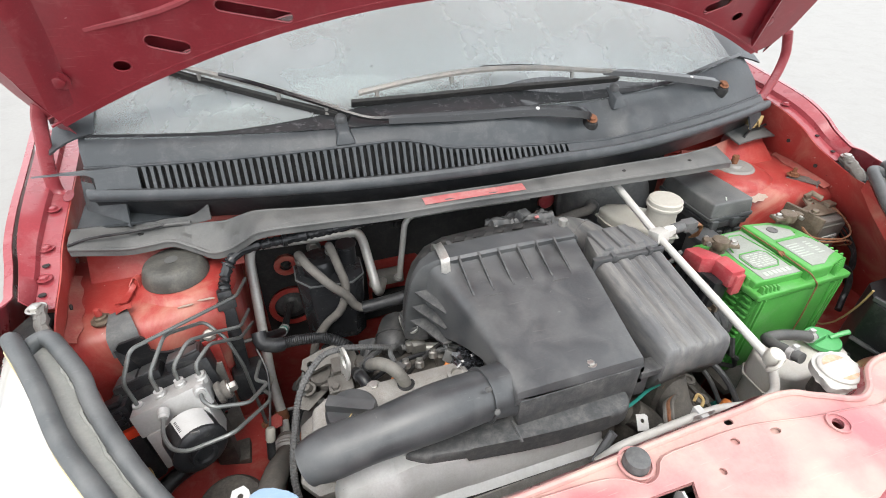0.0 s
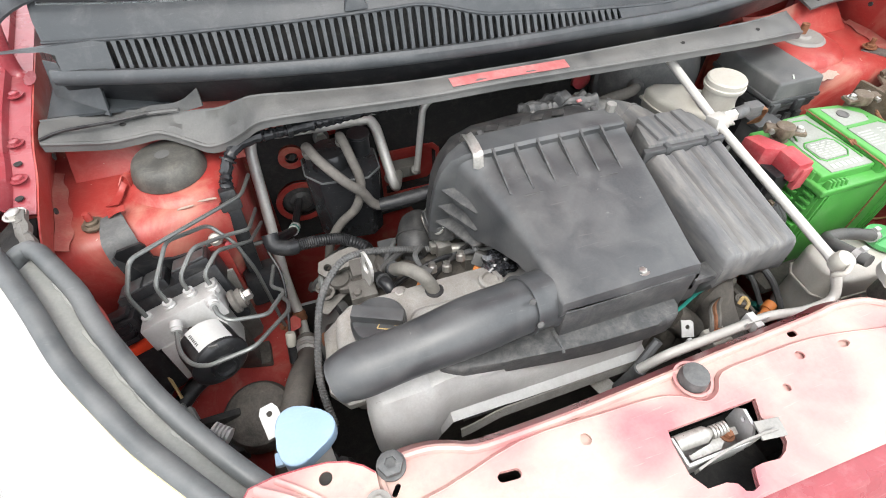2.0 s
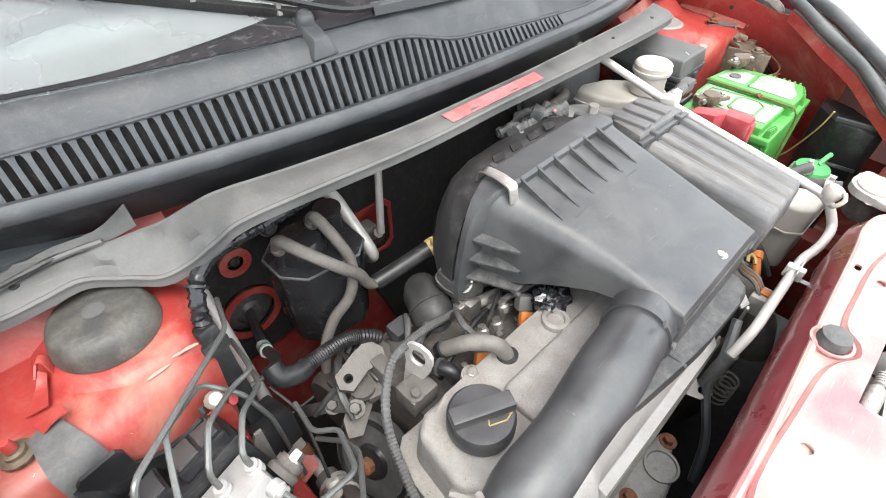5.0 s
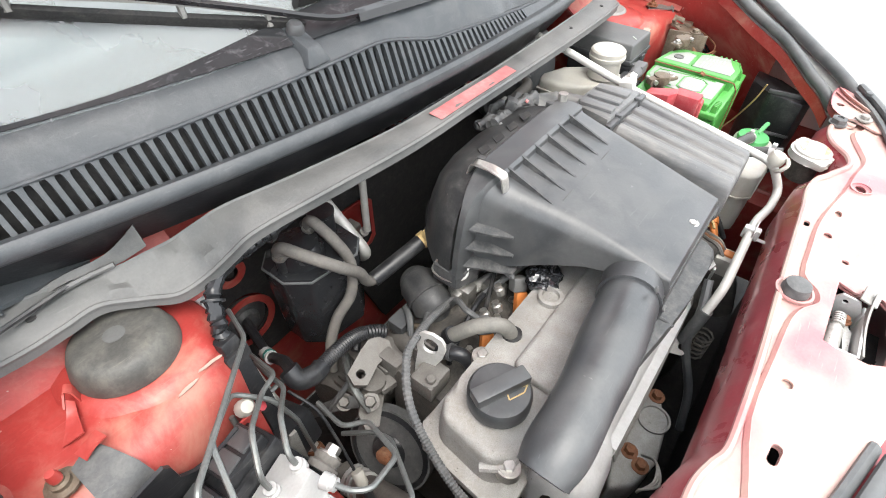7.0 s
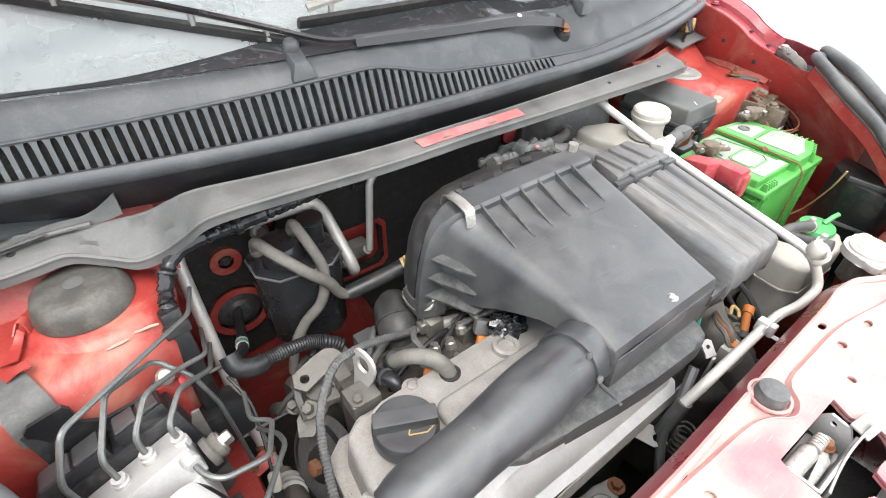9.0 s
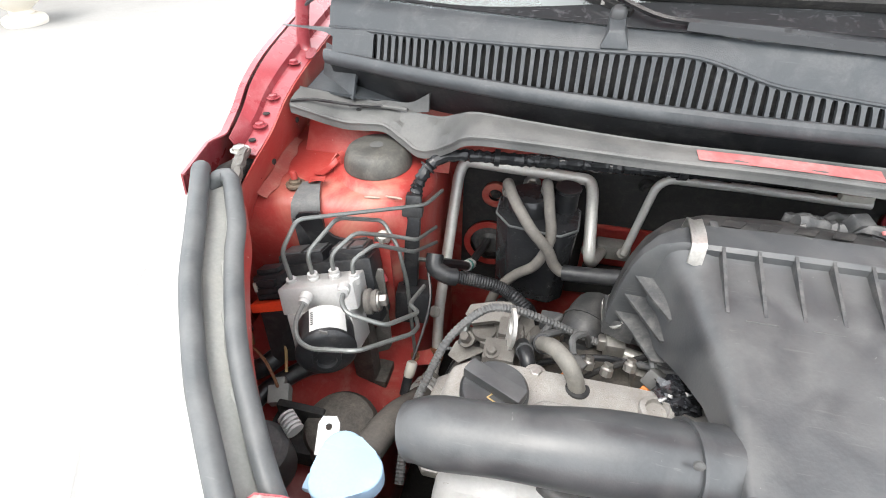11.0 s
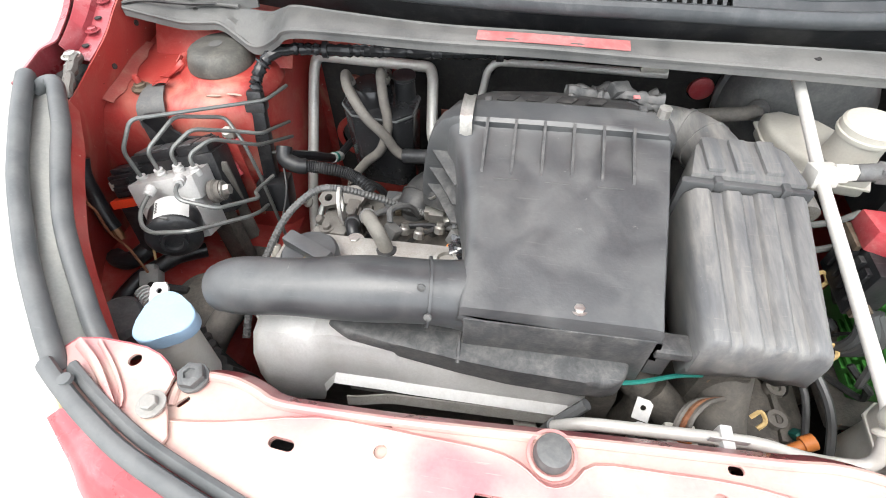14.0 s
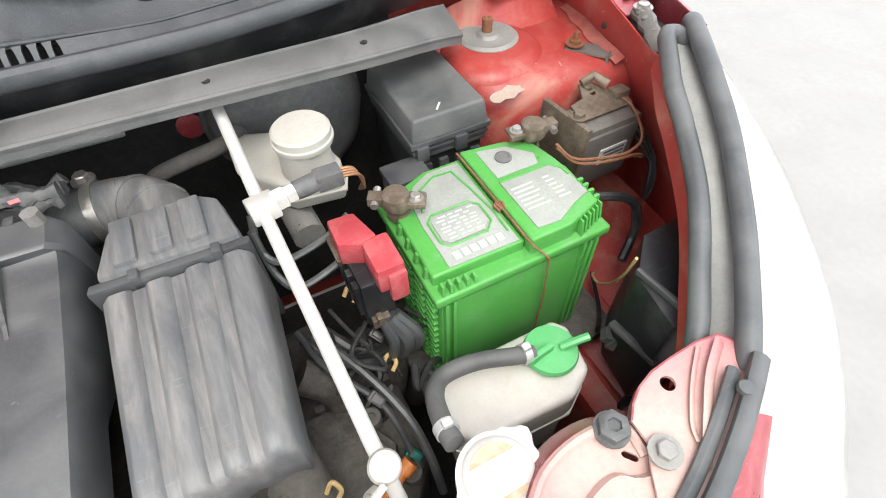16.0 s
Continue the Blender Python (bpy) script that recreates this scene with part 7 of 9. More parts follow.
hoses = [("vapour_hose", "dusty grey rubber vapour hose over the canister", [(-0.368, 0.49, 0.846), (-0.369, 0.48, 0.87), (-0.357, 0.45, 0.866), (-0.33, 0.425, 0.84), (-0.305, 0.424, 0.81), (-0.294, 0.427, 0.785), (-0.284, 0.428, 0.773), (-0.272, 0.427, 0.772)], 0.0076, "hose"),
         ("vapour_hose", "dusty grey rubber vapour hose from the canister", [(-0.316, 0.497, 0.852), (-0.317, 0.483, 0.874), (-0.309, 0.455, 0.85), (-0.303, 0.44, 0.815), (-0.317, 0.432, 0.775), (-0.345, 0.436, 0.745), (-0.368, 0.43, 0.715), (-0.38, 0.42, 0.68)], 0.0074, "hose"),
         ("dark_hose", "black rubber hose to the air cleaner", [(-0.279, 0.428, 0.771), (-0.24, 0.42, 0.78), (-0.195, 0.408, 0.795)], 0.011, "black_deep")]
for nm, lbl, pts, r, mt in hoses:
    h = thing(nm, pts[0], lbl, "hose", "canister hoses")
    bm = B()
    tube(bm, spline(pts, 6), r, 12)
    part("hose_body", bm, mt, h)
    if mt == "hose":
        bm = B()
        lathe(bm, [(r, -0.003), (r * 1.2, -0.003), (r * 1.2, 0.003), (r, 0.003)], Vector(pts[0]).lerp(Vector(pts[1]), 0.3), Vector(pts[1]) - Vector(pts[0]), 14)
        box(bm, (pts[0][0] - 0.006, pts[0][1] - r - 0.006, pts[0][2] + 0.006), (pts[0][0] + 0.006, pts[0][1] - r + 0.002, pts[0][2] + 0.012), 0.001)
        part("hose_clip", bm, "steel", h)
    else:
        bm = B()
        lathe(bm, [(r, -0.005), (r * 1.12, -0.005), (r * 1.12, 0.005), (r, 0.005)], pts[-1], (0.9, -0.25, 0.3), 14)
        box(bm, (-0.202, 0.396, 0.806), (-0.192, 0.404, 0.818), 0.001)
        part("hose_clip", bm, "tan", h, "yellow plated spring clip")

# ---- steel pipes along the firewall ----
p1 = thing("coolant_pipe", (-0.4, 0.5, 0.75), "bare steel pipe bent over the canister", "pipe", "steel pipes")
bm = B()
tube(bm, rounded([(-0.215, 0.57, 0.708), (-0.236, 0.5, 0.735), (-0.245, 0.472, 0.768), (-0.252, 0.54, 0.836), (-0.258, 0.556, 0.845), (-0.448, 0.57, 0.845), (-0.455, 0.56, 0.825), (-0.459, 0.437, 0.642), (-0.452, 0.392, 0.578), (-0.45, 0.335, 0.578)], 0.02, 5), 0.0088, 12)
part("pipe", bm, "pipe_alu", p1)
bm = B()
lathe(bm, [(0, 0), (0.009, 0), (0.01, 0.004), (0.007, 0.01), (0, 0.011)], (-0.462, 0.43, 0.646), (-0.4, -0.6, 0.7), 14)
part("nut", bm, "cream", p1)
bm = B()
lathe(bm, [(0, 0), (0.0105, 0), (0.0115, 0.006), (0.009, 0.012), (0, 0.012)], (-0.452, 0.395, 0.586), (0, -0.5, -0.7), 12)
part("union", bm, "rust", p1, "rusty union nut")
p2 = thing("steel_pipe", (-0.1, 0.54, 0.8), "bare steel pipe behind the air cleaner", "pipe", "steel pipes")
bm = B()
tube(bm, rounded([(-0.189, 0.53, 0.738), (-0.168, 0.549, 0.85), (-0.155, 0.55, 0.864), (-0.064, 0.553, 0.862), (0.06, 0.545, 0.863), (0.09, 0.54, 0.866)], 0.014, 5), 0.006, 10)
part("pipe", bm, "pipe_alu", p2)
bm = B()
box(bm, (0.05, 0.536, 0.868), (0.088, 0.548, 0.878), 0.002)
part("holder", bm, "cream", p2)
ev = thing("expansion_valve", (-0.2, 0.57, 0.7), "small aluminium expansion valve in the firewall", "valve")
part("valve_body", box(B(), (-0.226, 0.562, 0.697), (-0.172, 0.588, 0.724), 0.004), "strut_plate", ev)
for at, r in (((-0.245, 0.49, 0.77), 0.01), ((-0.19, 0.535, 0.735), 0.008)):
    part("pipe_joint", lathe(B(), [(0, 0), (r, 0), (r, 0.02), (0, 0.02)], at, (0, 0.6, -0.6), 12), "alu", ev)
rh = thing("radiator_hose", (-0.44, 0.2, 0.6), "thick black radiator hose with corrugated clamp", "hose")
bm = B()
tube(bm, spline([(-0.45, 0.35, 0.578), (-0.45, 0.315, 0.588), (-0.452, 0.265, 0.635), (-0.458, 0.215, 0.68), (-0.467, 0.168, 0.70), (-0.483, 0.125, 0.68), (-0.497, 0.095, 0.63), (-0.5, 0.08, 0.55)], 7), [0.016] * 4 + [0.0185] * 46, 16)
part("hose_body", bm, "hose", rh)
for k in range(3):
    bm = B()
    lathe(bm, [(0.016, -0.003), (0.0215, -0.003), (0.022, 0.0), (0.0215, 0.003), (0.014, 0.003)], Vector((-0.45, 0.328, 0.586)).lerp(Vector((-0.451, 0.302, 0.602)), k / 2), (0.0, -1, 0.3 + 0.25 * k), 20)
    part("clamp_ring", bm, "alu_clean", rh)
bm = B()
for k in range(8):
    a = 0.2 + 0.2 * k
    lathe(bm, [(0, 0), (0.0025, 0), (0.0025, 0.0035), (0, 0.0035)], (-0.45 - 0.0195 * math.cos(a), 0.328, 0.584 + 0.0195 * math.sin(a)), (-math.cos(a), 0, math.sin(a)), 6)
part("clamp_teeth", bm, "steel", rh)

# ---- wiring on the firewall ----
har = thing("taped_harness", (-0.35, 0.46, 0.9), "black taped wiring harness along the firewall", "wiring harness")
bm = B()
ln = spline([(-0.484, 0.424, 0.866), (-0.481, 0.43, 0.885), (-0.468, 0.447, 0.905), (-0.441, 0.46, 0.915), (-0.365, 0.468, 0.914), (-0.245, 0.497, 0.902), (-0.12, 0.52, 0.895), (0.05, 0.52, 0.9)], 8)
wrap, wrap_r = ribbed(ln, 0.0088, 0.011, 0.0014)
random.seed(17)
tube(bm, [p + Vector((random.uniform(-0.0006, 0.0006), random.uniform(-0.0006, 0.0006), random.uniform(-0.0008, 0.0008))) for p in wrap], [r * random.uniform(0.94, 1.06) for r in wrap_r], 9)
part("loom", bm, "canister", har)
for k in (14, 30, 46):
    bm = B()
    tube(bm, [ln[k], ln[k].lerp(ln[k + 1], 0.6)], 0.0115, 10)
    part("tape_band", bm, "black_deep", har)
bm = B()
box(bm, (-0.01, -0.01, -0.07), (0.011, 0.01, 0.075), 0.004, pose(-0.487, 0.405, 0.80, -14, 3, 10))
box(bm, (-0.014, -0.013, 0.045), (0.014, 0.012, 0.06), 0.003, pose(-0.487, 0.405, 0.80, -14, 3, 10))
box(bm, (-0.018, -0.03, -0.11), (0.03, 0.015, -0.06), 0.006, pose(-0.487, 0.405, 0.80, -14, 3, 10))
part("connector_block", bm, "black_deep", har)
lm = thing("corrugated_loom", (-0.37, 0.38, 0.7), "black corrugated wiring conduit near the canister", "wiring conduit")
bm = B()
pts, rad = ribbed(spline([(-0.425, 0.378, 0.778), (-0.395, 0.384, 0.772), (-0.36, 0.388, 0.762), (-0.335, 0.382, 0.752), (-0.318, 0.372, 0.742)], 10), 0.0095, 0.0036, 0.0012)
tube(bm, pts, rad, 12)
part("conduit", bm, "black_deep", lm)
bm = B()
tube(bm, spline([(-0.45, 0.392, 0.8), (-0.448, 0.38, 0.788), (-0.43, 0.377, 0.779), (-0.418, 0.38, 0.776)], 5), 0.0118, 10)
tube(bm, [(-0.448, 0.385, 0.792), (-0.43, 0.44, 0.745), (-0.424, 0.49, 0.70)], 0.0075, 8)
tube(bm, [(-0.422, 0.505, 0.692), (-0.405, 0.575, 0.69)], 0.007, 8)
part("tape_joint", bm, "black_deep", lm)
bm = B()
tube(bm, [(-0.4255, 0.485, 0.704), (-0.4215, 0.51, 0.689)], 0.0092, 10)
part("connector", bm, "white", lm, "white and teal connector")
bm = B()
tube(bm, [(-0.4245, 0.49, 0.7015), (-0.4235, 0.496, 0.697)], 0.0096, 10)
part("connector_band", bm, "teal", lm)
bm = B()
tube(bm, rounded([(-0.49, 0.4, 0.78), (-0.465, 0.395, 0.785), (-0.45, 0.392, 0.79)], 0.01), 0.003, 6)
part("stay", bm, "line", lm)

# bare patch where the paint has flaked off the tower edge
chip = B()
random.seed(3)
plate(chip, [(0.026 * math.cos(a) * random.uniform(0.7, 1.15), 0.009 * math.sin(a) * random.uniform(0.6, 1.2)) for a in (2 * math.pi * k / 14 for k in range(14))], (), 0.0012, pose(0.517, 0.383, 0.8705, 38, 0, 4))
solo("flaked_paint", chip, "flake", "bare beige patch of flaked paint on the strut tower", "paint flake")

for x, y, z, w, a in ((-0.537, 0.4015, 0.8728, 0.011, 6), (-0.511, 0.4085, 0.8724, 0.014, -4), (-0.57, 0.412, 0.8742, 0.007, 30)):
    chip = B()
    plate(chip, [(w * math.cos(q) * random.uniform(0.7, 1.2), 0.0016 * math.sin(q) * random.uniform(0.6, 1.5)) for q in (2 * math.pi * k / 10 for k in range(10))], (), 0.0008, pose(x, y, z, 12, 0, a))
    solo("flaked_paint", chip, "flake", "thin pale scratch in the paint of the strut tower", "paint flake", "paint scratches")

# ---- fittings round the valve cover ----
hook = thing("lifting_eye", (-0.345, 0.285, 0.745), "zinc-plated steel engine lifting eye", "lifting eye")
bm = B()
EYE_O = [(-0.013, -0.062), (0.007, -0.064), (0.01, -0.03), (0.017, -0.008), (0.0185, 0.008), (0.0165, 0.018), (0.011, 0.025), (0.0, 0.028), (-0.011, 0.025), (-0.0165, 0.018), (-0.018, 0.006), (-0.014, -0.012), (-0.014, -0.04)]
up_e = (Vector((-0.331, 0.289, 0.825)) - Vector((-0.338, 0.299, 0.728))).normalized()
out_e = up_e.cross(up_e.cross(Vector((0.9, 0.2, -0.05)))).normalized()
side_e = up_e.cross(out_e)
eye_m = Matrix.Translation((-0.334, 0.286, 0.798)) @ Matrix((side_e, up_e, out_e)).transposed().to_4x4()
plate(bm, EYE_O, [slot2(0.0, 0.006, 0.026, 0.019, 1.5)], 0.004, eye_m)
part("eye_plate", bm, "pipe_alu", hook)
bm = B()
box(bm, (-0.362, 0.262, 0.742), (-0.325, 0.294, 0.77), 0.003)
bolt(bm, (-0.352, 0.27, 0.77), 0.006, 0.006)
part("foot", bm, "cast_grimy", hook)
ign = thing("ignition_coils", (-0.2, 0.23, 0.77), "orange and grey ignition plugs in the valve cover", "ignition plugs")
for x, y, z in ((-0.268, 0.25, 0.765), (-0.184, 0.252, 0.764)):
    bm = B()
    box(bm, (-0.008, -0.005, -0.025), (0.008, 0.005, 0.014), 0.002, pose(x, y, z, -28, 12, -35))
    part("orange_boot", bm, "orange", ign)
    bm = B()
    box(bm, (-0.01, -0.008, 0.0), (0.01, 0.009, 0.02), 0.003, pose(x + 0.004, y + 0.008, z + 0.012, -28, 12, -35))
    part("plug_head", bm, "seal", ign)
    bm = B()
    tube(bm, spline([(x + 0.006, y + 0.018, z + 0.03), (x + 0.004, y + 0.035, z + 0.036), (x + 0.02, y + 0.06, z + 0.02), (x + 0.03, y + 0.08, z - 0.02)], 5), 0.004, 7)
    part("plug_lead", bm, "rubber", ign)
bm = B()
lathe(bm, [(0, 0), (0.017, 0), (0.016, 0.008), (0.011, 0.009), (0.01, 0.004), (0, 0.004)], (-0.181, 0.214, 0.793), (0, 0, 1), 20)
part("cover_boss", bm, "alu", engine)
random.seed(40)
bm = B()
bmesh.ops.create_icosphere(bm, subdivisions=3, radius=1.0)
for v in bm.verts:
    k = random.uniform(0.6, 1.15)
    v.co = Vector((-0.158, 0.236, 0.802)) + Vector((0.026 * v.co.x * k, 0.022 * v.co.y * k, 0.014 * v.co.z * k))
part("crumpled_tape", bm, "foil", ign, "crumpled glossy black tape on the wiring")
bm = B()
for x, y in ((-0.225, 0.25), (-0.2, 0.262), (-0.245, 0.255)):
    lathe(bm, [(0, 0), (0.007, 0), (0.007, 0.008), (0.005, 0.01), (0.005, 0.014), (0, 0.014)], (x, y + 0.012, 0.778), (0.1, 0.5, 1), 8)
part("injector", bm, "steel", ign)
for at in ((-0.385, 0.146, 0.782), (-0.12, 0.15, 0.785), (-0.3, 0.236, 0.79)):
    bm = B()
    lathe(bm, [(0, -0.01), (0.013, -0.01), (0.012, 0.002), (0, 0.002)], at, seg=16)
    bolt(bm, Vector(at) + Vector((0, 0, 0.002)), 0.0065, 0.005)
    part("cover_bolt", bm, "steel", engine)
bm = B()
prism(bm, [(-0.30, 0.15), (-0.29, 0.142), (-0.07, 0.142), (-0.06, 0.15), (-0.06, 0.19), (-0.07, 0.2), (-0.29, 0.2), (-0.3, 0.19)], 0.79, 0.803, 0.006, segs=3)
part("raised_rib", bm, "alu", engine)
bh = thing("breather_hose", (-0.27, 0.26, 0.76), "dusty grey breather hose on the valve cover", "hose")
bm = B()
tube(bm, spline([(-0.3, 0.31, 0.72), (-0.3, 0.3, 0.752), (-0.298, 0.288, 0.778), (-0.293, 0.273, 0.797), (-0.285, 0.258, 0.812), (-0.273, 0.24, 0.818), (-0.263, 0.23, 0.81), (-0.257, 0.225, 0.794), (-0.256, 0.224, 0.782)], 7), 0.0092, 12)
part("hose_body", bm, "hose_pale", bh)
bm = B()
lathe(bm, [(0.009, -0.005), (0.0115, -0.005), (0.0115, 0.005), (0.009, 0.005)], (-0.2965, 0.283, 0.785), (0.2, -0.5, 0.8), 14)
part("clamp", bm, "black_deep", bh)
bm = B()
lathe(bm, [(0, 0), (0.0125, 0), (0.0125, 0.014), (0, 0.014)], (-0.2562, 0.2243, 0.796), (0, -0.15, -1), 16)
part("end_cuff", bm, "black_deep", bh)
bt = thing("intake_boot", (-0.235, 0.375, 0.68), "moulded black rubber intake boot, dusty", "rubber boot")
bm = B()
tube(bm, spline([(-0.225, 0.4, 0.74), (-0.236, 0.378, 0.748), (-0.246, 0.352, 0.742), (-0.25, 0.335, 0.71), (-0.252, 0.33, 0.66)], 6), [0.024] * 4 + [0.029] * 10 + [0.02] * 11, 18)
part("boot", bm, "black_grimy", bt)
bm = B()
lathe(bm, [(0.027, -0.0015), (0.0305, -0.0015), (0.0305, 0.0015), (0.027, 0.0015)], (-0.243, 0.362, 0.747), (-0.3, -0.9, -0.2), 20)
part("bead", bm, "black_grimy", bt)
rl = thing("fuel_rail", (-0.14, 0.3, 0.72), "steel fuel rail with connectors below the air cleaner", "fuel rail")
bm = B()
tube(bm, [(-0.205, 0.322, 0.752), (-0.06, 0.285, 0.752)], 0.0085, 12)
part("rail", bm, "latch", rl)
bm = B()
tube(bm, [(-0.2, 0.34, 0.765), (-0.06, 0.305, 0.765)], 0.0085, 12)
part("rubber_line", bm, "rubber", rl)
bm = B()
box(bm, (-0.222, 0.31, 0.742), (-0.2, 0.345, 0.772), 0.003)
box(bm, (-0.19, 0.28, 0.735), (-0.168, 0.31, 0.765), 0.003)
part("bracket", bm, "steel", rl)
sm = thing("small_sensor", (-0.28, 0.37, 0.68), "small black sensor with brass tip", "sensor")
bm = B()
lathe(bm, [(0, 0), (0.016, 0), (0.016, 0.03), (0.012, 0.034), (0, 0.034)], (-0.285, 0.375, 0.69), seg=16)
box(bm, (-0.3, 0.362, 0.715), (-0.272, 0.388, 0.735), 0.003)
part("sensor_body", bm, "black", sm)
bm = B()
lathe(bm, [(0, 0), (0.005, 0), (0.005, 0.01), (0, 0.01)], (-0.278, 0.358, 0.722), (0.2, -1, 0.3), 10)
part("tip", bm, "brass", sm)
tl = thing("thin_conduit", (-0.36, 0.28, 0.76), "thin grey corrugated conduit over the engine edge", "wiring conduit")
bm = B()
pts, rad = ribbed(spline([(-0.42, 0.12, 0.72), (-0.425, 0.17, 0.745), (-0.415, 0.22, 0.77), (-0.398, 0.262, 0.796), (-0.366, 0.292, 0.815), (-0.335, 0.302, 0.814), (-0.295, 0.316, 0.79), (-0.255, 0.326, 0.765), (-0.222, 0.328, 0.752)], 10), 0.0053, 0.0042, 0.001)
tube(bm, pts, rad, 8)
part("conduit", bm, "rubber", tl)
part("end_clip", box(B(), (-0.23, 0.32, 0.748), (-0.216, 0.334, 0.766), 0.003), "steel", tl, "grey steel clip")
pl = thing("belt_pulley", (-0.43, 0.27, 0.6), "black steel belt pulley with rusty hub and rubber belt", "pulley")
PC, PA = Vector((-0.398, 0.302, 0.63)), (-1, -0.15, 0.5)
bm = B()
lathe(bm, [(0, -0.012), (0.055, -0.012), (0.058, -0.008), (0.058, 0.008), (0.052, 0.01), (0.05, 0.004), (0.034, 0.0), (0.026, 0.004), (0.022, 0.012), (0.014, 0.014), (0, 0.014)], PC, PA, 44)
part("wheel", bm, "black_deep", pl)
bm = B()
lathe(bm, [(0, 0.012), (0.011, 0.012), (0.011, 0.022), (0.008, 0.024), (0, 0.024)], PC, PA, 8)
part("hub_bolt", bm, "rust", pl)
bm = B()
lathe(bm, [(0.056, -0.007), (0.061, -0.007), (0.061, 0.007), (0.056, 0.007)], PC, PA, 44)
part("belt", bm, "rubber", pl)
bm = B()
tube(bm, spline([(-0.378, 0.345, 0.675), (-0.4, 0.375, 0.67), (-0.42, 0.41, 0.64), (-0.425, 0.44, 0.6)], 6), 0.008, 6, squash=0.3)
part("belt_run", bm, "rubber", pl)
al = thing("alternator", (-0.34, 0.4, 0.6), "ribbed aluminium alternator bracket behind the engine", "alternator")
bm = B()
lathe(bm, [(0, 0), (0.05, 0), (0.055, 0.01), (0.055, 0.06), (0.045, 0.075), (0, 0.075)], (-0.39, 0.41, 0.6), (1, 0.1, 0), 28)
part("housing", bm, "cast_grimy", al)
for k in range(7):
    bm = B()
    box(bm, (-0.385 + 0.009 * k, 0.375, 0.645), (-0.381 + 0.009 * k, 0.42, 0.661), 0.001)
    part("fin", bm, "cast_grimy", al)
bm = B()
prism(bm, [(-0.375, 0.33), (-0.33, 0.32), (-0.3, 0.35), (-0.31, 0.4), (-0.36, 0.41)], 0.7, 0.712, 0.003)
box(bm, (-0.355, 0.34, 0.66), (-0.32, 0.37, 0.72), 0.004)
lathe(bm, [(0, 0), (0.016, 0), (0.016, 0.008), (0, 0.008)], (-0.372, 0.348, 0.71), seg=14)
part("bracket", bm, "cast_grimy", al, "grey cast bracket")

# ---- front of the engine and gearbox ----
ex = thing("front_casting", (-0.18, 0.04, 0.6), "grey front casting with rusty bolts below the heat shield", "casting")
bm = B()
prism(bm, [(-0.285, 0.055), (-0.262, 0.03), (-0.215, 0.018), (-0.17, 0.024), (-0.13, 0.044), (-0.118, 0.062), (-0.15, 0.07), (-0.24, 0.072)], 0.58, 0.656, 0.008, segs=3)
casting = part("casting", bm, "alu", ex)
bm = B()
lathe(bm, [(0, 0), (0.021, 0), (0.021, 0.004), (0.018, 0.0045), (0.017, 0.002), (0, 0.002)], (-0.165, 0.043, 0.655), seg=28)
part("boss", bm, "alu", casting)
for at in ((-0.13, 0.052, 0.655), (-0.225, 0.052, 0.655), (-0.235, 0.034, 0.655)):
    bm = B()
    bolt(bm, at, 0.007, 0.008)
    part("bolt", bm, "rust", ex)
bm = B()
plate(bm, [(-0.03, -0.012), (0.01, -0.012), (0.022, 0.0), (0.01, 0.012), (-0.03, 0.012)], [ring2(0.009, 0.0, 0.005)], 0.003, pose(-0.067, 0.062, 0.696, 20, 0, -70))
part("lug", bm, "alu", ex)
bm = B()
for k in range(3):
    tube(bm, spline([(-0.29, 0.03, 0.70 + 0.004 * k), (-0.275, 0.02 - 0.003 * k, 0.715), (-0.25, 0.025, 0.71), (-0.24, 0.04, 0.69)], 5), 0.0015, 6)
part("clip_wire", bm, "steel", ex)
fh = B()
tube(fh, spline([(-0.02, 0.065, 0.79), (-0.045, 0.055, 0.755), (-0.06, 0.05, 0.70), (-0.09, 0.02, 0.65), (-0.12, 0.005, 0.6)], 6), 0.006, 8)
solo("front_cable", fh, "black", "black cable hanging before the engine", "cable")
sp = B()
pts = [(-0.035 + 0.011 * math.cos(k * 0.7), 0.035 + 0.011 * math.sin(k * 0.7), 0.66 + 0.0011 * k) for k in range(48)]
tube(sp, pts, 0.0016, 6)
solo("coil_spring", sp, "dark", "small coil spring beside the engine front", "spring")
gb = thing("gearbox", (0.17, 0.15, 0.4), "grimy cast gearbox casing deep in the bay", "gearbox")
bm = B()
prism(bm, [(0.06, 0.06), (0.12, 0.035), (0.22, 0.05), (0.27, 0.12), (0.27, 0.26), (0.2, 0.34), (0.08, 0.33), (0.05, 0.2)], 0.4, 0.655, 0.02, segs=3)
prism(bm, [(0.12, 0.06), (0.2, 0.06), (0.24, 0.13), (0.2, 0.2), (0.12, 0.2), (0.09, 0.13)], 0.65, 0.68, 0.012)
part("casing", bm, "dark", gb)
for at in ((0.223, 0.165, 0.68), (0.2, 0.09, 0.68), (0.25, 0.2, 0.655), (0.215, 0.125, 0.68), (0.24, 0.1, 0.655)):
    bm = B()
    lathe(bm, [(0, 0), (0.012, 0), (0.011, 0.008), (0.006, 0.008), (0.005, 0.004), (0, 0.004)], at, seg=14)
    part("boss", bm, "hose", gb)
bm = B()
box(bm, (0.215, 0.1, 0.676), (0.222, 0.17, 0.686), 0.002)
box(bm, (0.17, 0.2, 0.655), (0.26, 0.21, 0.68), 0.002)
part("web", bm, "dark", gb)
bg = B()
tube(bg, spline([(0.135, 0.15, 0.77), (0.137, 0.135, 0.745), (0.14, 0.115, 0.715), (0.142, 0.085, 0.69), (0.142, 0.05, 0.66), (0.14, 0.03, 0.6)], 6), 0.027, 18)
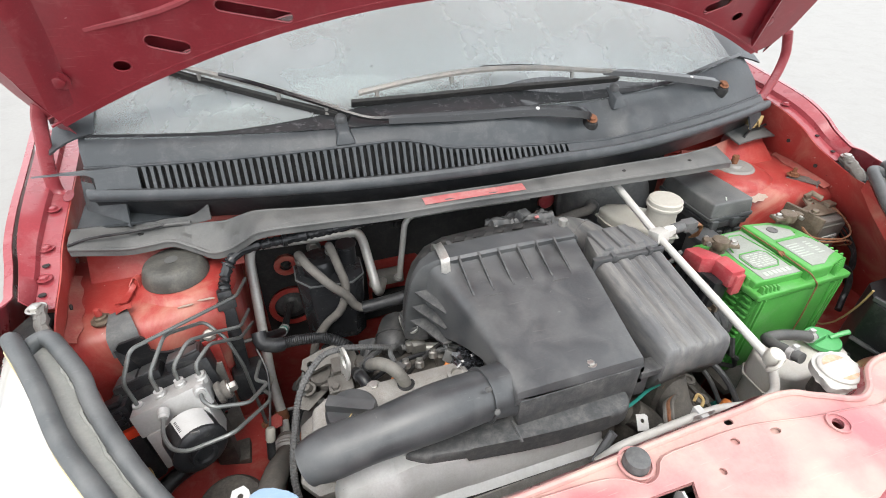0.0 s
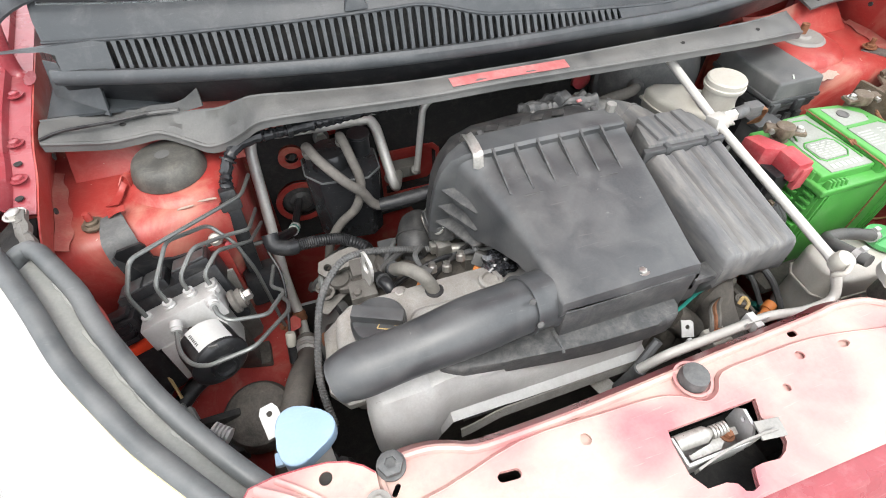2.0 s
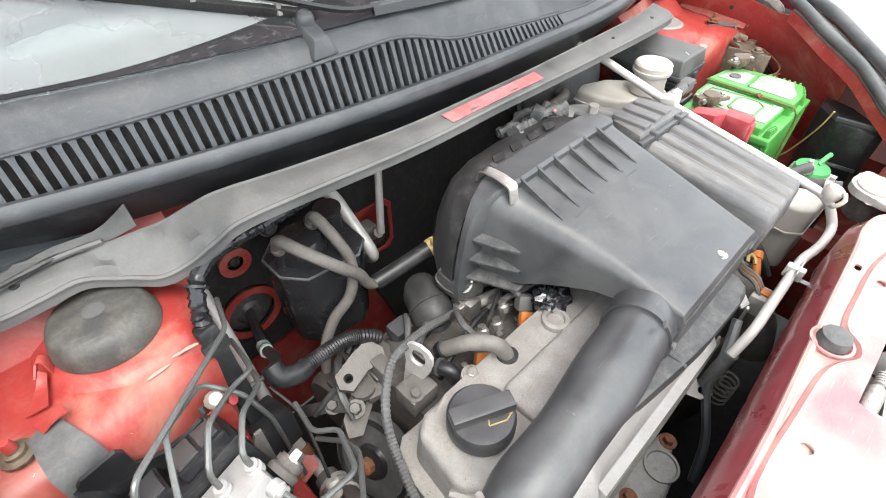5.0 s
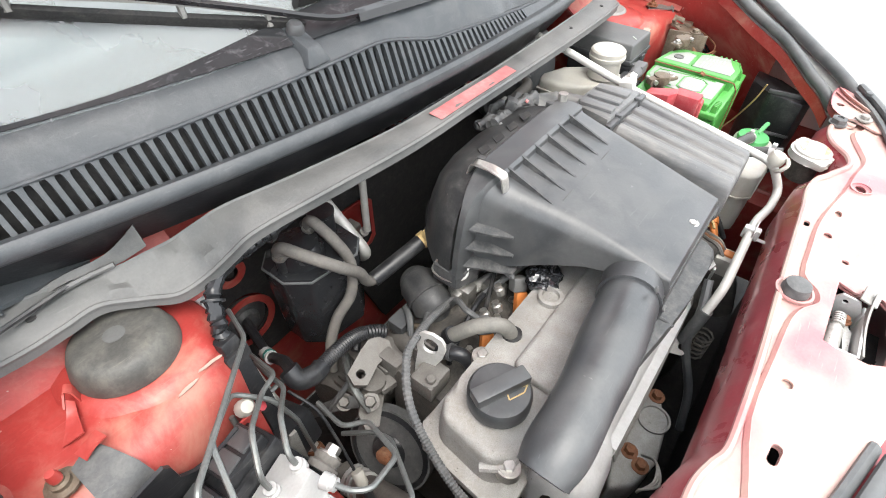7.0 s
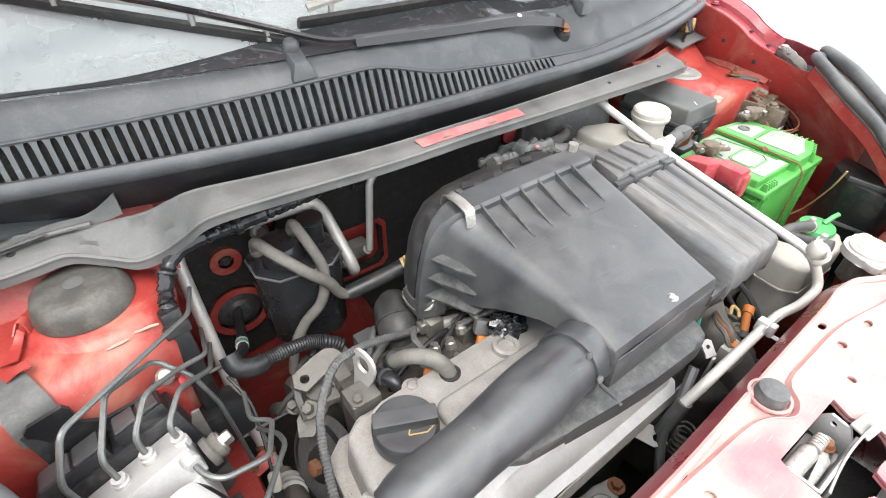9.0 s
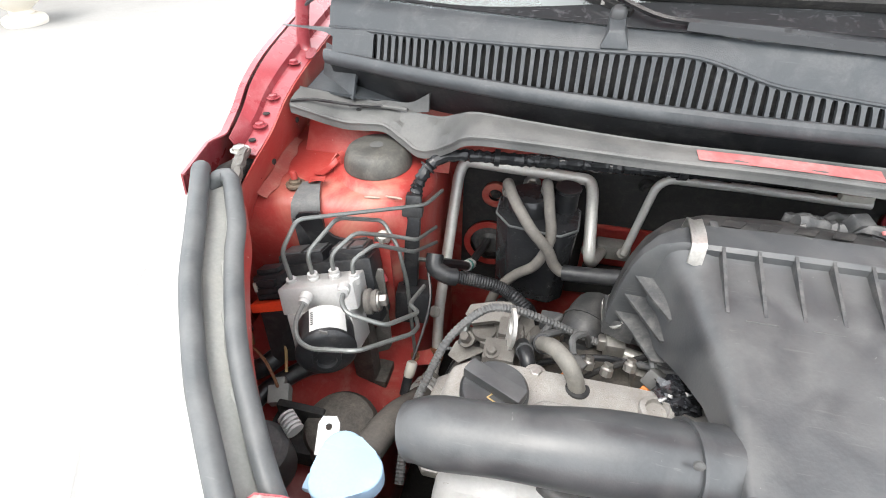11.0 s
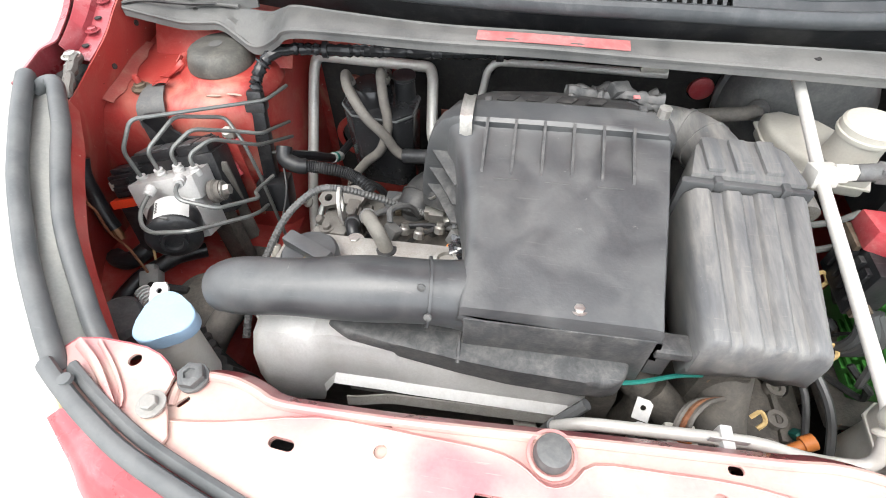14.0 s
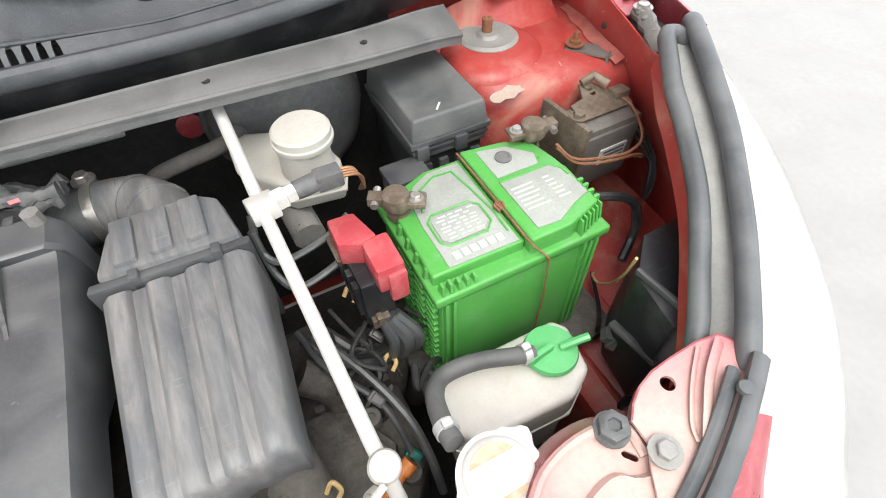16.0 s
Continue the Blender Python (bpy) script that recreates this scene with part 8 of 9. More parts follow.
solo("lower_hose", bg, "hose", "thick grey hose below the resonator box", "hose")
op = thing("breather_plug", (0.225, 0.09, 0.66), "orange rubber breather plug on the gearbox", "plug")
bm = B()
tube(bm, [(0.198, 0.08, 0.682), (0.215, 0.088, 0.688), (0.232, 0.096, 0.694)], [0.006, 0.0065, 0.006], 10)
tube(bm, [(0.23, 0.0955, 0.693), (0.242, 0.1, 0.697)], 0.009, 10)
part("plug", bm, "orange", op)
bm = B()
tube(bm, [(0.19, 0.076, 0.68), (0.2, 0.081, 0.683)], 0.0085, 10)
part("collar", bm, "seal", op)
bundle("shift_cable_pair", (0.24, 0.15, 0.66), [tube(B(), spline([(0.2, 0.25, 0.75), (0.23, 0.2, 0.74), (0.255, 0.14, 0.72), (0.262, 0.1, 0.69), (0.262, 0.07, 0.65)], 6), 0.005, 8), tube(B(), spline([(0.185, 0.27, 0.74), (0.2, 0.22, 0.73), (0.24, 0.16, 0.71), (0.25, 0.1, 0.66)], 6), 0.004, 8)], "cable", "black", "black cables running down past the gearbox", "cable")
bundle("clutch_line_pair", (0.23, 0.3, 0.82), [tube(B(), spline([(0.19, 0.33, 0.87), (0.185, 0.315, 0.84), (0.2, 0.3, 0.825), (0.25, 0.305, 0.83), (0.28, 0.315, 0.84)], 6), 0.004, 8), tube(B(), spline([(0.185, 0.32, 0.86), (0.19, 0.3, 0.81), (0.21, 0.28, 0.80), (0.27, 0.29, 0.81)], 6), 0.004, 8)], "line", "line", "thin dark lines looping under the white pipe", "pipe")
pc = thing("plug_connector", (0.075, 0.05, 0.72), "cream plug with coloured wires near the front edge", "connector")
bm = B()
box(bm, (0.06, 0.045, 0.735), (0.09, 0.07, 0.765), 0.003)
part("shell", bm, "cream", pc)
for k, dx in enumerate((-0.006, 0.0, 0.006)):
    bm = B()
    tube(bm, spline([(0.075 + dx, 0.062, 0.764), (0.08 + dx, 0.075, 0.775), (0.1 + dx, 0.095, 0.765), (0.13, 0.11, 0.75)], 5), 0.003, 6)
    part("wire", bm, ("hose", "rust", "hose")[k], pc)
bm = B()
box(bm, (0.07, 0.05, 0.764), (0.083, 0.064, 0.768), 0.001)
part("seal_insert", bm, "orange", pc)
sb = thing("steel_tab", (0.035, 0.07, 0.72), "small white-grey steel tab with a hole", "bracket")
bm = B()
plate(bm, [(-0.008, -0.011), (0.008, -0.011), (0.008, 0.008), (0.004, 0.011), (-0.008, 0.011)], [ring2(0, 0.002, 0.0028)], 0.002, pose(0.038, 0.075, 0.772, 40, 0, -15))
box(bm, (0.033, 0.062, 0.72), (0.04, 0.066, 0.765), 0.0015)
part("tab", bm, "alu_clean", sb)
gw = B()
tube(gw, spline([(0.0, 0.09, 0.79), (0.03, 0.095, 0.79), (0.07, 0.11, 0.785), (0.1, 0.12, 0.775)], 5), 0.0025, 6)
solo("green_wire", gw, "teal", "thin dark green wire under the air cleaner", "wire")
bundle("lower_hose_cluster", (0.15, 0.18, 0.6), [tube(B(), spline([(x, y, z), (x + 0.03, y - 0.02, z - 0.03), (x + 0.02, y - 0.03, z - 0.09), (x, y - 0.02, z - 0.16)], 5), r, 10) for x, y, z, r in ((0.06, 0.12, 0.73, 0.022), (0.03, 0.14, 0.74, 0.02), (0.17, 0.23, 0.72, 0.02), (0.24, 0.25, 0.7, 0.022), (0.3, 0.26, 0.68, 0.025), (0.1, 0.2, 0.72, 0.03))], "hose", "dark", "grimy rubber hoses deep in the bay", "hoses")
for x, y, z in ((0.16, 0.1, 0.735), (0.245, 0.262, 0.78), (0.255, 0.19, 0.74)):
    solo("spring_clip", tube(B(), spline([(x, y, z), (x + 0.008, y + 0.004, z + 0.008), (x + 0.013, y - 0.004, z + 0.002), (x + 0.006, y - 0.01, z - 0.003)], 4), 0.0025, 6), "tan", "tan spring clip on a rubber hose", "clip", "spring clips")

random.seed(77)
clutter = []
for k in range(9):
    x, y = random.uniform(0.215, 0.3), random.uniform(0.14, 0.26)
    p = [(x, y, random.uniform(0.72, 0.78))]
    for q in range(4):
        p.append((p[-1][0] + random.uniform(-0.03, 0.03), p[-1][1] + random.uniform(-0.03, 0.03), p[-1][2] - random.uniform(0.0, 0.03)))
    clutter.append(tube(B(), spline(p, 5), random.uniform(0.0022, 0.0045), 6))
bundle("wiring_tangle", (0.26, 0.2, 0.7), clutter, "wire", "black_grimy", "tangle of grimy black wires beside the battery", "wiring")
for at, mt, lbl in (((0.25, 0.12, 0.655), "teal", "small teal plug on a lead beside the gearbox"), ((0.235, 0.17, 0.715), "seal", "grey wiring plug beside the gearbox"), ((0.262, 0.225, 0.74), "black_deep", "black wiring plug beside the battery")):
    sp_c = B()
    box(sp_c, (-0.006, -0.009, -0.014), (0.006, 0.009, 0.014), 0.002, pose(*at, 25, -15, 30))
    box(sp_c, (-0.004, -0.006, 0.014), (0.004, 0.006, 0.022), 0.001, pose(*at, 25, -15, 30))
    solo("wiring_plug", sp_c, mt, lbl, "wiring plug", "wiring plugs")

ll = thing("lamp_loom", (-0.675, 0.26, 0.79), "black loom with a bare wire end beside the headlamp", "wiring loom")
bm = B()
tube(bm, spline([(-0.679, 0.282, 0.845), (-0.679, 0.27, 0.825), (-0.676, 0.262, 0.797), (-0.668, 0.25, 0.77), (-0.66, 0.243, 0.752)], 6), 0.0105, 10)
part("loom_body", bm, "black_deep", ll)
bm = B()
tube(bm, [(-0.661, 0.2435, 0.753), (-0.655, 0.239, 0.744), (-0.652, 0.236, 0.738)], [0.008, 0.007, 0.005], 8)
part("wire_end", bm, "copper", ll, "frayed orange wire end")
bm = B()
tube(bm, spline([(-0.672, 0.243, 0.812), (-0.66, 0.236, 0.806), (-0.655, 0.234, 0.795), (-0.65, 0.227, 0.765), (-0.618, 0.211, 0.757), (-0.603, 0.201, 0.74), (-0.599, 0.198, 0.72)], 7), 0.0019, 6)
part("thin_wire", bm, "rust", ll, "thin brown wire")

# ---- washer filler, horn and lower parts ----
wash = thing("washer_filler", (-0.448, 0.07, 0.62), "pale blue washer filler cap on a translucent neck", "washer filler")
bm = B()
prism(bm, [(-0.441 + (0.0285 + 0.0035 * math.cos(3 * a)) * math.cos(a), 0.07 + (0.0285 + 0.0035 * math.cos(3 * a)) * math.sin(a)) for a in (2 * math.pi * k / 36 for k in range(36))], 0.828, 0.846, 0.004, segs=3)
box(bm, (-0.472, 0.05, 0.826), (-0.455, 0.064, 0.834), 0.003)
part("cap", bm, "blue", wash)
bm = B()
tube(bm, [(-0.452, 0.062, 0.6), (-0.45, 0.062, 0.72), (-0.444, 0.068, 0.828)], [0.03, 0.026, 0.023], 18)
part("neck", bm, "tank", wash)
bm = B()
plate(bm, [(-0.01, -0.02), (0.01, -0.02), (0.0095, 0.006), (0.006, 0.012), (-0.006, 0.012), (-0.0095, 0.006)], [ring2(0, 0.003, 0.003)], 0.003, pose(-0.471, 0.102, 0.833, 25, 0, 12))
part("tab", bm, "white", wash, "white fixing tab with hole")
horn = thing("horn", (-0.51, 0.18, 0.64), "round dusty black horn", "horn")
bm = B()
lathe(bm, [(0, 0), (0.04, 0), (0.046, 0.006), (0.046, 0.02), (0.04, 0.034), (0.02, 0.044), (0, 0.046)], (-0.515, 0.185, 0.67), (0.1, -0.25, 1), 30)
part("shell", bm, "dark", horn)
bm = B()
box(bm, (-0.60, 0.14, 0.66), (-0.535, 0.19, 0.69), 0.004)
box(bm, (-0.59, 0.175, 0.685), (-0.53, 0.185, 0.72), 0.003)
part("bracket", bm, "void", horn)
bm = B()
bolt(bm, (-0.576, 0.165, 0.69), 0.009, 0.01)
part("bolt", bm, "brass", horn)
gcn = thing("grey_connector", (-0.598, 0.2, 0.70), "grey wiring plug on a black loom", "connector")
bm = B()
box(bm, (-0.016, -0.014, -0.012), (0.016, 0.014, 0.014), 0.003, pose(-0.597, 0.195, 0.708, 20, 0, 20) @ Matrix.Scale(0.8, 4))
box(bm, (-0.008, 0.012, -0.008), (0.008, 0.026, 0.01), 0.002, pose(-0.597, 0.195, 0.708, 20, 0, 20) @ Matrix.Scale(0.8, 4))
part("shell", bm, "housing", gcn)
bm = B()
tube(bm, spline([(-0.655, 0.14, 0.66), (-0.638, 0.161, 0.69), (-0.623, 0.197, 0.7), (-0.607, 0.222, 0.7), (-0.588, 0.245, 0.7), (-0.56, 0.27, 0.69)], 5), 0.0115, 10)
part("loom", bm, "black_deep", gcn)
bm = B()
tube(bm, spline([(-0.672, 0.225, 0.71), (-0.655, 0.218, 0.712), (-0.637, 0.221, 0.715), (-0.622, 0.24, 0.72), (-0.61, 0.262, 0.725)], 5), 0.013, 10)
part("loom", bm, "black_deep", gcn)
bm = B()
tube(bm, spline([(-0.597, 0.218, 0.724), (-0.605, 0.24, 0.745), (-0.62, 0.265, 0.775), (-0.625, 0.28, 0.80)], 6), 0.002, 6)
part("thin_wire", bm, "tan", gcn)
lamp_m = thing("lamp_adjuster", (-0.55, 0.12, 0.7), "dark grey headlamp adjuster motor with white gear", "lamp motor")
bm = B()
lathe(bm, [(0, 0), (0.03, 0), (0.034, 0.01), (0.03, 0.06), (0.024, 0.066), (0, 0.066)], (-0.57, 0.11, 0.70), (0.15, -0.1, 1), 24)
part("case", bm, "rubber", lamp_m)
bm = B()
tube(bm, [(-0.548, 0.14, 0.77), (-0.53, 0.128, 0.765)], 0.006, 8)
for k in range(5):
    lathe(bm, [(0.004, 0), (0.0095, 0), (0.0095, 0.0022), (0.004, 0.0022)], Vector((-0.546, 0.139, 0.77)).lerp(Vector((-0.532, 0.129, 0.765)), k / 4), (0.8, -0.5, -0.2), 12)
part("gear", bm, "white", lamp_m)
bundle("lower_loom", (-0.45, 0.07, 0.6), [tube(B(), spline([(-0.48 + 0.012 * k, 0.12 - 0.01 * k, 0.73), (-0.47 + 0.01 * k, 0.09, 0.70 - 0.01 * k), (-0.46, 0.06, 0.64), (-0.45 + 0.01 * k, 0.05, 0.55)], 5), 0.009, 8) for k in range(6)], "loom", "void", "black wiring looms in front of the engine", "wiring loom")

# ---- front panel fittings ----
for x, y, lbl in ((-0.062, -0.012, "rubber_stop"),):
    rs = thing("rubber_stop", (x, y, 0.862), "round grey rubber hood stop on the front panel", "rubber stop")
    bm = B()
    lathe(bm, [(0, 0), (0.0145, 0), (0.0145, 0.004), (0.013, 0.012), (0.009, 0.0135), (0, 0.0135)], (x, y, 0.862), seg=24)
    part("stop", bm, "rubber", rs)
    bm = B()
    plate(bm, ring2(x, y, 0.0195, 28), [ring2(x, y, 0.0168, 28)], 0.002, pose(0, 0, 0.8645))
    part("pressed_ring", bm, "red_faded", rs)
for sx in (-1, 1):
    nt = thing("buffer_nut", (sx * 0.368, 0.006, 0.862), "grey hexagonal hood buffer on the front panel", "hood buffer", "hood buffers")
    bm = B()
    lathe(bm, [(0, 0), (0.0135, 0), (0.0135, 0.003), (0, 0.003)], (sx * 0.368, 0.006, 0.862), seg=20)
    lathe(bm, [(0, 0.003), (0.0118, 0.003), (0.0118, 0.01), (0.0095, 0.0115), (0.0055, 0.0115), (0.005, 0.009), (0, 0.009)], (sx * 0.368, 0.006, 0.862), seg=6)
    part("nut", bm, "rubber", nt)
    pb = B()
    lathe(pb, [(0, 0), (0.012, 0), (0.012, 0.002), (0, 0.002)], (sx * 0.386, -0.024, 0.872), seg=18)
    bolt(pb, (sx * 0.386, -0.024, 0.874), 0.007, 0.005, washer=False)
    solo("panel_bolt", pb, "strut_plate", "dull zinc bolt in the front panel", "bolt", "panel bolts")
latch = thing("hood_latch", (-0.06, -0.075, 0.81), "oily grey steel hood latch inside its opening", "latch")
bm = B()
box(bm, (-0.13, -0.118, 0.80), (-0.008, -0.04, 0.806), 0.002)
part("backplate", bm, "void", latch)
bm = B()
box(bm, (-0.117, -0.0815, 0.825), (-0.05, -0.0785, 0.8615), 0.001)
box(bm, (-0.1175, -0.08, 0.825), (-0.1145, -0.054, 0.861), 0.001)
box(bm, (-0.117, -0.08, 0.822), (-0.035, -0.05, 0.8255), 0.001)
part("channel", bm, "alu_clean", latch, "bright zinc channel of the latch")
bm = B()
plate(bm, [(-0.014, -0.018), (0.014, -0.018), (0.015, 0.006), (0.009, 0.016), (-0.008, 0.016), (-0.015, 0.004)], [ring2(0.003, 0.008, 0.003)], 0.003, pose(-0.037, -0.064, 0.85, 90, 0, 80))
box(bm, (-0.05, -0.0805, 0.835), (-0.035, -0.0775, 0.858), 0.001)
part("side_plate", bm, "alu_clean", latch)
bm = B()
lathe(bm, [(0, 0), (0.0075, 0), (0.0078, 0.003), (0.0078, 0.031), (0.006, 0.034), (0.004, 0.038), (0, 0.038)], (-0.111, -0.0585, 0.85), (1, -0.03, 0.05), 16)
part("spring_barrel", bm, "latch", latch)
bm = B()
for k in range(5):
    lathe(bm, [(0.0035, -0.0012), (0.0062, -0.0012), (0.0062, 0.0012), (0.0035, 0.0012)], (-0.072 + 0.0035 * k, -0.0605, 0.8525), (1, -0.1, 0.1), 12)
part("coil", bm, "latch", latch)
bm = B()
prism(bm, [(-0.104, -0.076), (-0.07, -0.076), (-0.062, -0.068), (-0.046, -0.07), (-0.044, -0.062), (-0.066, -0.06), (-0.078, -0.069), (-0.104, -0.07)], 0.843, 0.848, 0.001)
part("pawl", bm, "latch", latch, "worn steel pawl")
bm = B()
bolt(bm, (-0.058, -0.0665, 0.848), 0.0045, 0.006)
part("rivet", bm, "rust", latch)
bm = B()
sheet(bm, lambda u, v: Vector((-0.108 + 0.08 * u, -0.0865 + 0.006 * math.sin(3.1 * u) * 0.6 + 0.004 * u, 0.846 + 0.018 * u + 0.012 * v)), 12, 1, 0.002)
part("release_lever", bm, "strut_plate", latch, "curved release lever")
bm = B()
box(bm, (-0.012, -0.0085, 0.0), (0.014, 0.0085, 0.0025), 0.001, pose(-0.031, -0.078, 0.8685, 8, 0, -8))
part("lever_tab", bm, "strut_plate", latch)

# ---- wipers and washer nozzles ----
def wiper(name, pivot, arm, rod, blade, frame_pts):
    w = thing(name, pivot, "black wiper arm with worn wiper blade on the windscreen", "wiper", "wipers")
    bm = B()
    ap = spline(arm, 5)
    tube(bm, ap, [0.0125 - 0.0055 * k / len(ap) for k in range(len(ap))], 4, squash=0.55)
    part("arm", bm, "wiper_black", w)
    bm = B()
    lathe(bm, [(0, 0), (0.016, 0), (0.015, 0.012), (0.011, 0.018), (0, 0.019)], Vector(pivot) + Vector((0, 0, -0.006)), (0, -0.5, 0.86), 18)
    part("pivot_cap", bm, "void", w)
    bm = B()
    bolt(bm, Vector(pivot) + Vector((0.0, -0.008, 0.012)), 0.007, 0.005, (0, -0.5, 0.86))
    part("pivot_nut", bm, "rust", w)
    bm = B()
    tube(bm, spline(rod, 5), 0.0036, 6)
    part("rod", bm, "wiper_black", w)
    bm = B()
    tube(bm, spline(blade, 5), 0.0048, 6, squash=2.0)
    part("rubber_blade", bm, "void", w)
    bm = B()
    tube(bm, spline(frame_pts, 5), 0.005, 6, squash=0.6)
    for k in (0.06, 0.3, 0.7, 0.94):
        p = along(spline(frame_pts, 5), k)
        tube(bm, [p, p + Vector((0, -0.002, -0.014))], 0.0035, 6)
    part("blade_frame", bm, "wiper", w)
    bm = B()
    p = Vector(arm[len(arm) // 2])
    lathe(bm, [(0, 0), (0.0035, 0), (0.0035, 0.001), (0, 0.0015)], p + Vector((0, -0.004, 0.0055)), (0, -0.4, 0.9), 10)
    part("rivet", bm, "white", w)
    return w


wiper("wiper", (0.18, 0.515, 1.018), [(0.178, 0.512, 1.032), (0.15, 0.497, 1.048), (0.05, 0.482, 1.068), (-0.07, 0.478, 1.076), (-0.2, 0.486, 1.082)],
      [(-0.19, 0.486, 1.083), (-0.235, 0.492, 1.088), (-0.3, 0.522, 1.108), (-0.38, 0.567, 1.13), (-0.43, 0.596, 1.14)],
      [(-0.255, 0.507, 1.083), (-0.35, 0.556, 1.104), (-0.45, 0.612, 1.126), (-0.56, 0.68, 1.15)], [(-0.27, 0.512, 1.098), (-0.36, 0.558, 1.124), (-0.45, 0.608, 1.142), (-0.55, 0.672, 1.16)])
wiper("wiper", (0.512, 0.556, 1.034), [(0.508, 0.554, 1.044), (0.485, 0.552, 1.052), (0.424, 0.552, 1.064), (0.319, 0.552, 1.083), (0.216, 0.548, 1.099)],
      [(0.22, 0.548, 1.099), (0.143, 0.545, 1.112), (0.04, 0.54, 1.126), (-0.03, 0.535, 1.131)],
      [(-0.248, 0.523, 1.1), (-0.12, 0.516, 1.1), (0.01, 0.514, 1.1), (0.13, 0.54, 1.088), (0.25, 0.55, 1.082)], [(-0.235, 0.525, 1.114), (-0.14, 0.523, 1.126), (-0.03, 0.524, 1.131), (0.08, 0.53, 1.122), (0.2, 0.545, 1.103), (0.245, 0.55, 1.096)])
for x, y, z in ((-0.269, 0.503, 1.068), (0.245, 0.545, 1.05)):
    nz = thing("washer_nozzle", (x, y, z), "small grey washer nozzle on the cowl", "washer nozzle", "washer nozzles")
    bm = B()
    prism(bm, [(x - 0.016, y - 0.03), (x + 0.016, y - 0.03), (x + 0.012, y + 0.012), (x - 0.012, y + 0.012)], z - 0.012, lambda px, py: z + 0.003 + 0.016 * (py - y + 0.03) / 0.042, 0.003, top=[(x - 0.008, y - 0.024), (x + 0.008, y - 0.024), (x + 0.009, y + 0.012), (x - 0.009, y + 0.012)])
    part("base", bm, "cowl", nz)
    bm = B()
    lathe(bm, [(0, 0), (0.009, 0), (0.009, 0.008), (0.006, 0.012), (0, 0.013)], (x, y + 0.002, z + 0.012), (0, -0.3, 0.9), 14)
    part("jet", bm, "black", nz)
# ---- corner panels of the cowl ----
for sx in (-1, 1):
    cp = thing("cowl_corner", (sx * 0.62, 0.52, 0.95), "grey plastic corner panel at the end of the cowl", "trim panel", "cowl corners")
    bm = B()
    if sx < 0:
        sheet(bm, lambda u, v: Vector((-0.525 - 0.14 * u, 0.535 + 0.06 * v - 0.02 * u, 0.944 + 0.02 * u + 0.006 * v)), 8, 4, 0.004)
    else:
        sheet(bm, lambda u, v: Vector((0.575 + 0.115 * u, 0.515 + 0.012 * u + 0.05 * v, 0.922 + 0.004 * math.sin(3.14 * u) + 0.01 * v)), 8, 6, 0.004)
    part("shelf", bm, "cowl" if sx < 0 else "seal", cp)
    bm = B()
    sheet(bm, lambda u, v: Vector((sx * (0.6 + 0.06 * u), 0.52 + 0.03 * v + 0.035 * u, 0.95 + 0.045 * v + 0.01 * u)), 6, 4, 0.004)
    part("end_wall", bm, "cowl", cp)
    bm = B()
    sheet(bm, lambda u, v: screen_at(0.5 + 0.5 * sx, 0.9 * u) + Vector((sx * (-0.036 - 0.024 * sx + (0.084 + 0.024 * sx) * v), -0.01 * v + 0.03 * v * u, 0.007 - 0.02 * v * v)), 12, 5, 0.003)
    part("pillar_trim", bm, "cowl", cp)
    bm = B()
    if sx < 0:
        tube(bm, spline([(-0.668, 0.47, 0.963), (-0.645, 0.485, 0.961), (-0.6, 0.505, 0.95), (-0.55, 0.512, 0.949)], 5), 0.0024, 6)
    else:
        tube(bm, spline([(0.6, 0.53, 0.929), (0.63, 0.545, 0.934), (0.66, 0.55, 0.934), (0.7, 0.56, 0.94)], 5), 0.003, 6)
    part("edge_wire", bm, "black_deep", cp)
pp = B()
random.seed(5)
sheet(pp, lambda u, v: Vector((0.622 + 0.036 * u + 0.004 * math.sin(9 * v), 0.545 + 0.02 * v + 0.004 * math.sin(7 * u), 0.938 + 0.024 * abs(math.sin(4.2 * u + 2 * v)))), 7, 6, 0.0008)
solo("paper_scrap", pp, "tan", "crumpled tan paper scrap on the corner panel", "paper")

# fender-end bolts, and black blocks that put shade into the openings
for sx in (-1, 1):
    fb = thing("lamp_bracket", (sx * 0.684, 0.36, 0.945), "grey steel lamp bracket bolted to the fender end", "bracket", "lamp brackets")
    bm = B()
    random.seed(31)
    line = [(sx * x, y, z) for x, y, z in ((0.682, 0.374, 0.937), (0.683, 0.365, 0.938), (0.681, 0.355, 0.937), (0.678, 0.346, 0.934), (0.676, 0.337, 0.932), (0.672, 0.328, 0.929), (0.669, 0.317, 0.925), (0.665, 0.308, 0.918))]
    tube(bm, line, [0.007, 0.011, 0.0095, 0.0115, 0.0085, 0.0105, 0.009, 0.006], 8, squash=0.7)
    for k in range(5):
        p = Vector(line[k + 1]) + Vector((random.uniform(-0.007, 0.007), random.uniform(-0.004, 0.004), 0.005))
        lathe(bm, [(0, -0.003), (0.0042, -0.003), (0.0036, 0.002), (0, 0.0035)], p, (random.uniform(-0.4, 0.4), 0.2, 1), 8)
    part("casting", bm, "cast_grimy", fb)
    bm = B()
    bolt(bm, (sx * 0.6855, 0.365, 0.9425), 0.0075, 0.005)
    part("bolt", bm, "steel", fb)
    # Black block standing in for the shade inside the fender opening.
    bm = B()
    prism(bm, [(sx * x, y) for x, y in ((0.673, 0.29), (0.716, 0.29), (0.719, 0.36), (0.704, 0.384), (0.676, 0.38))][::int(sx)], 0.895, lambda x, y: 0.918 + 0.1 * (y - 0.34), 0.002)
    part("shadow_gap", bm, "void", fb)

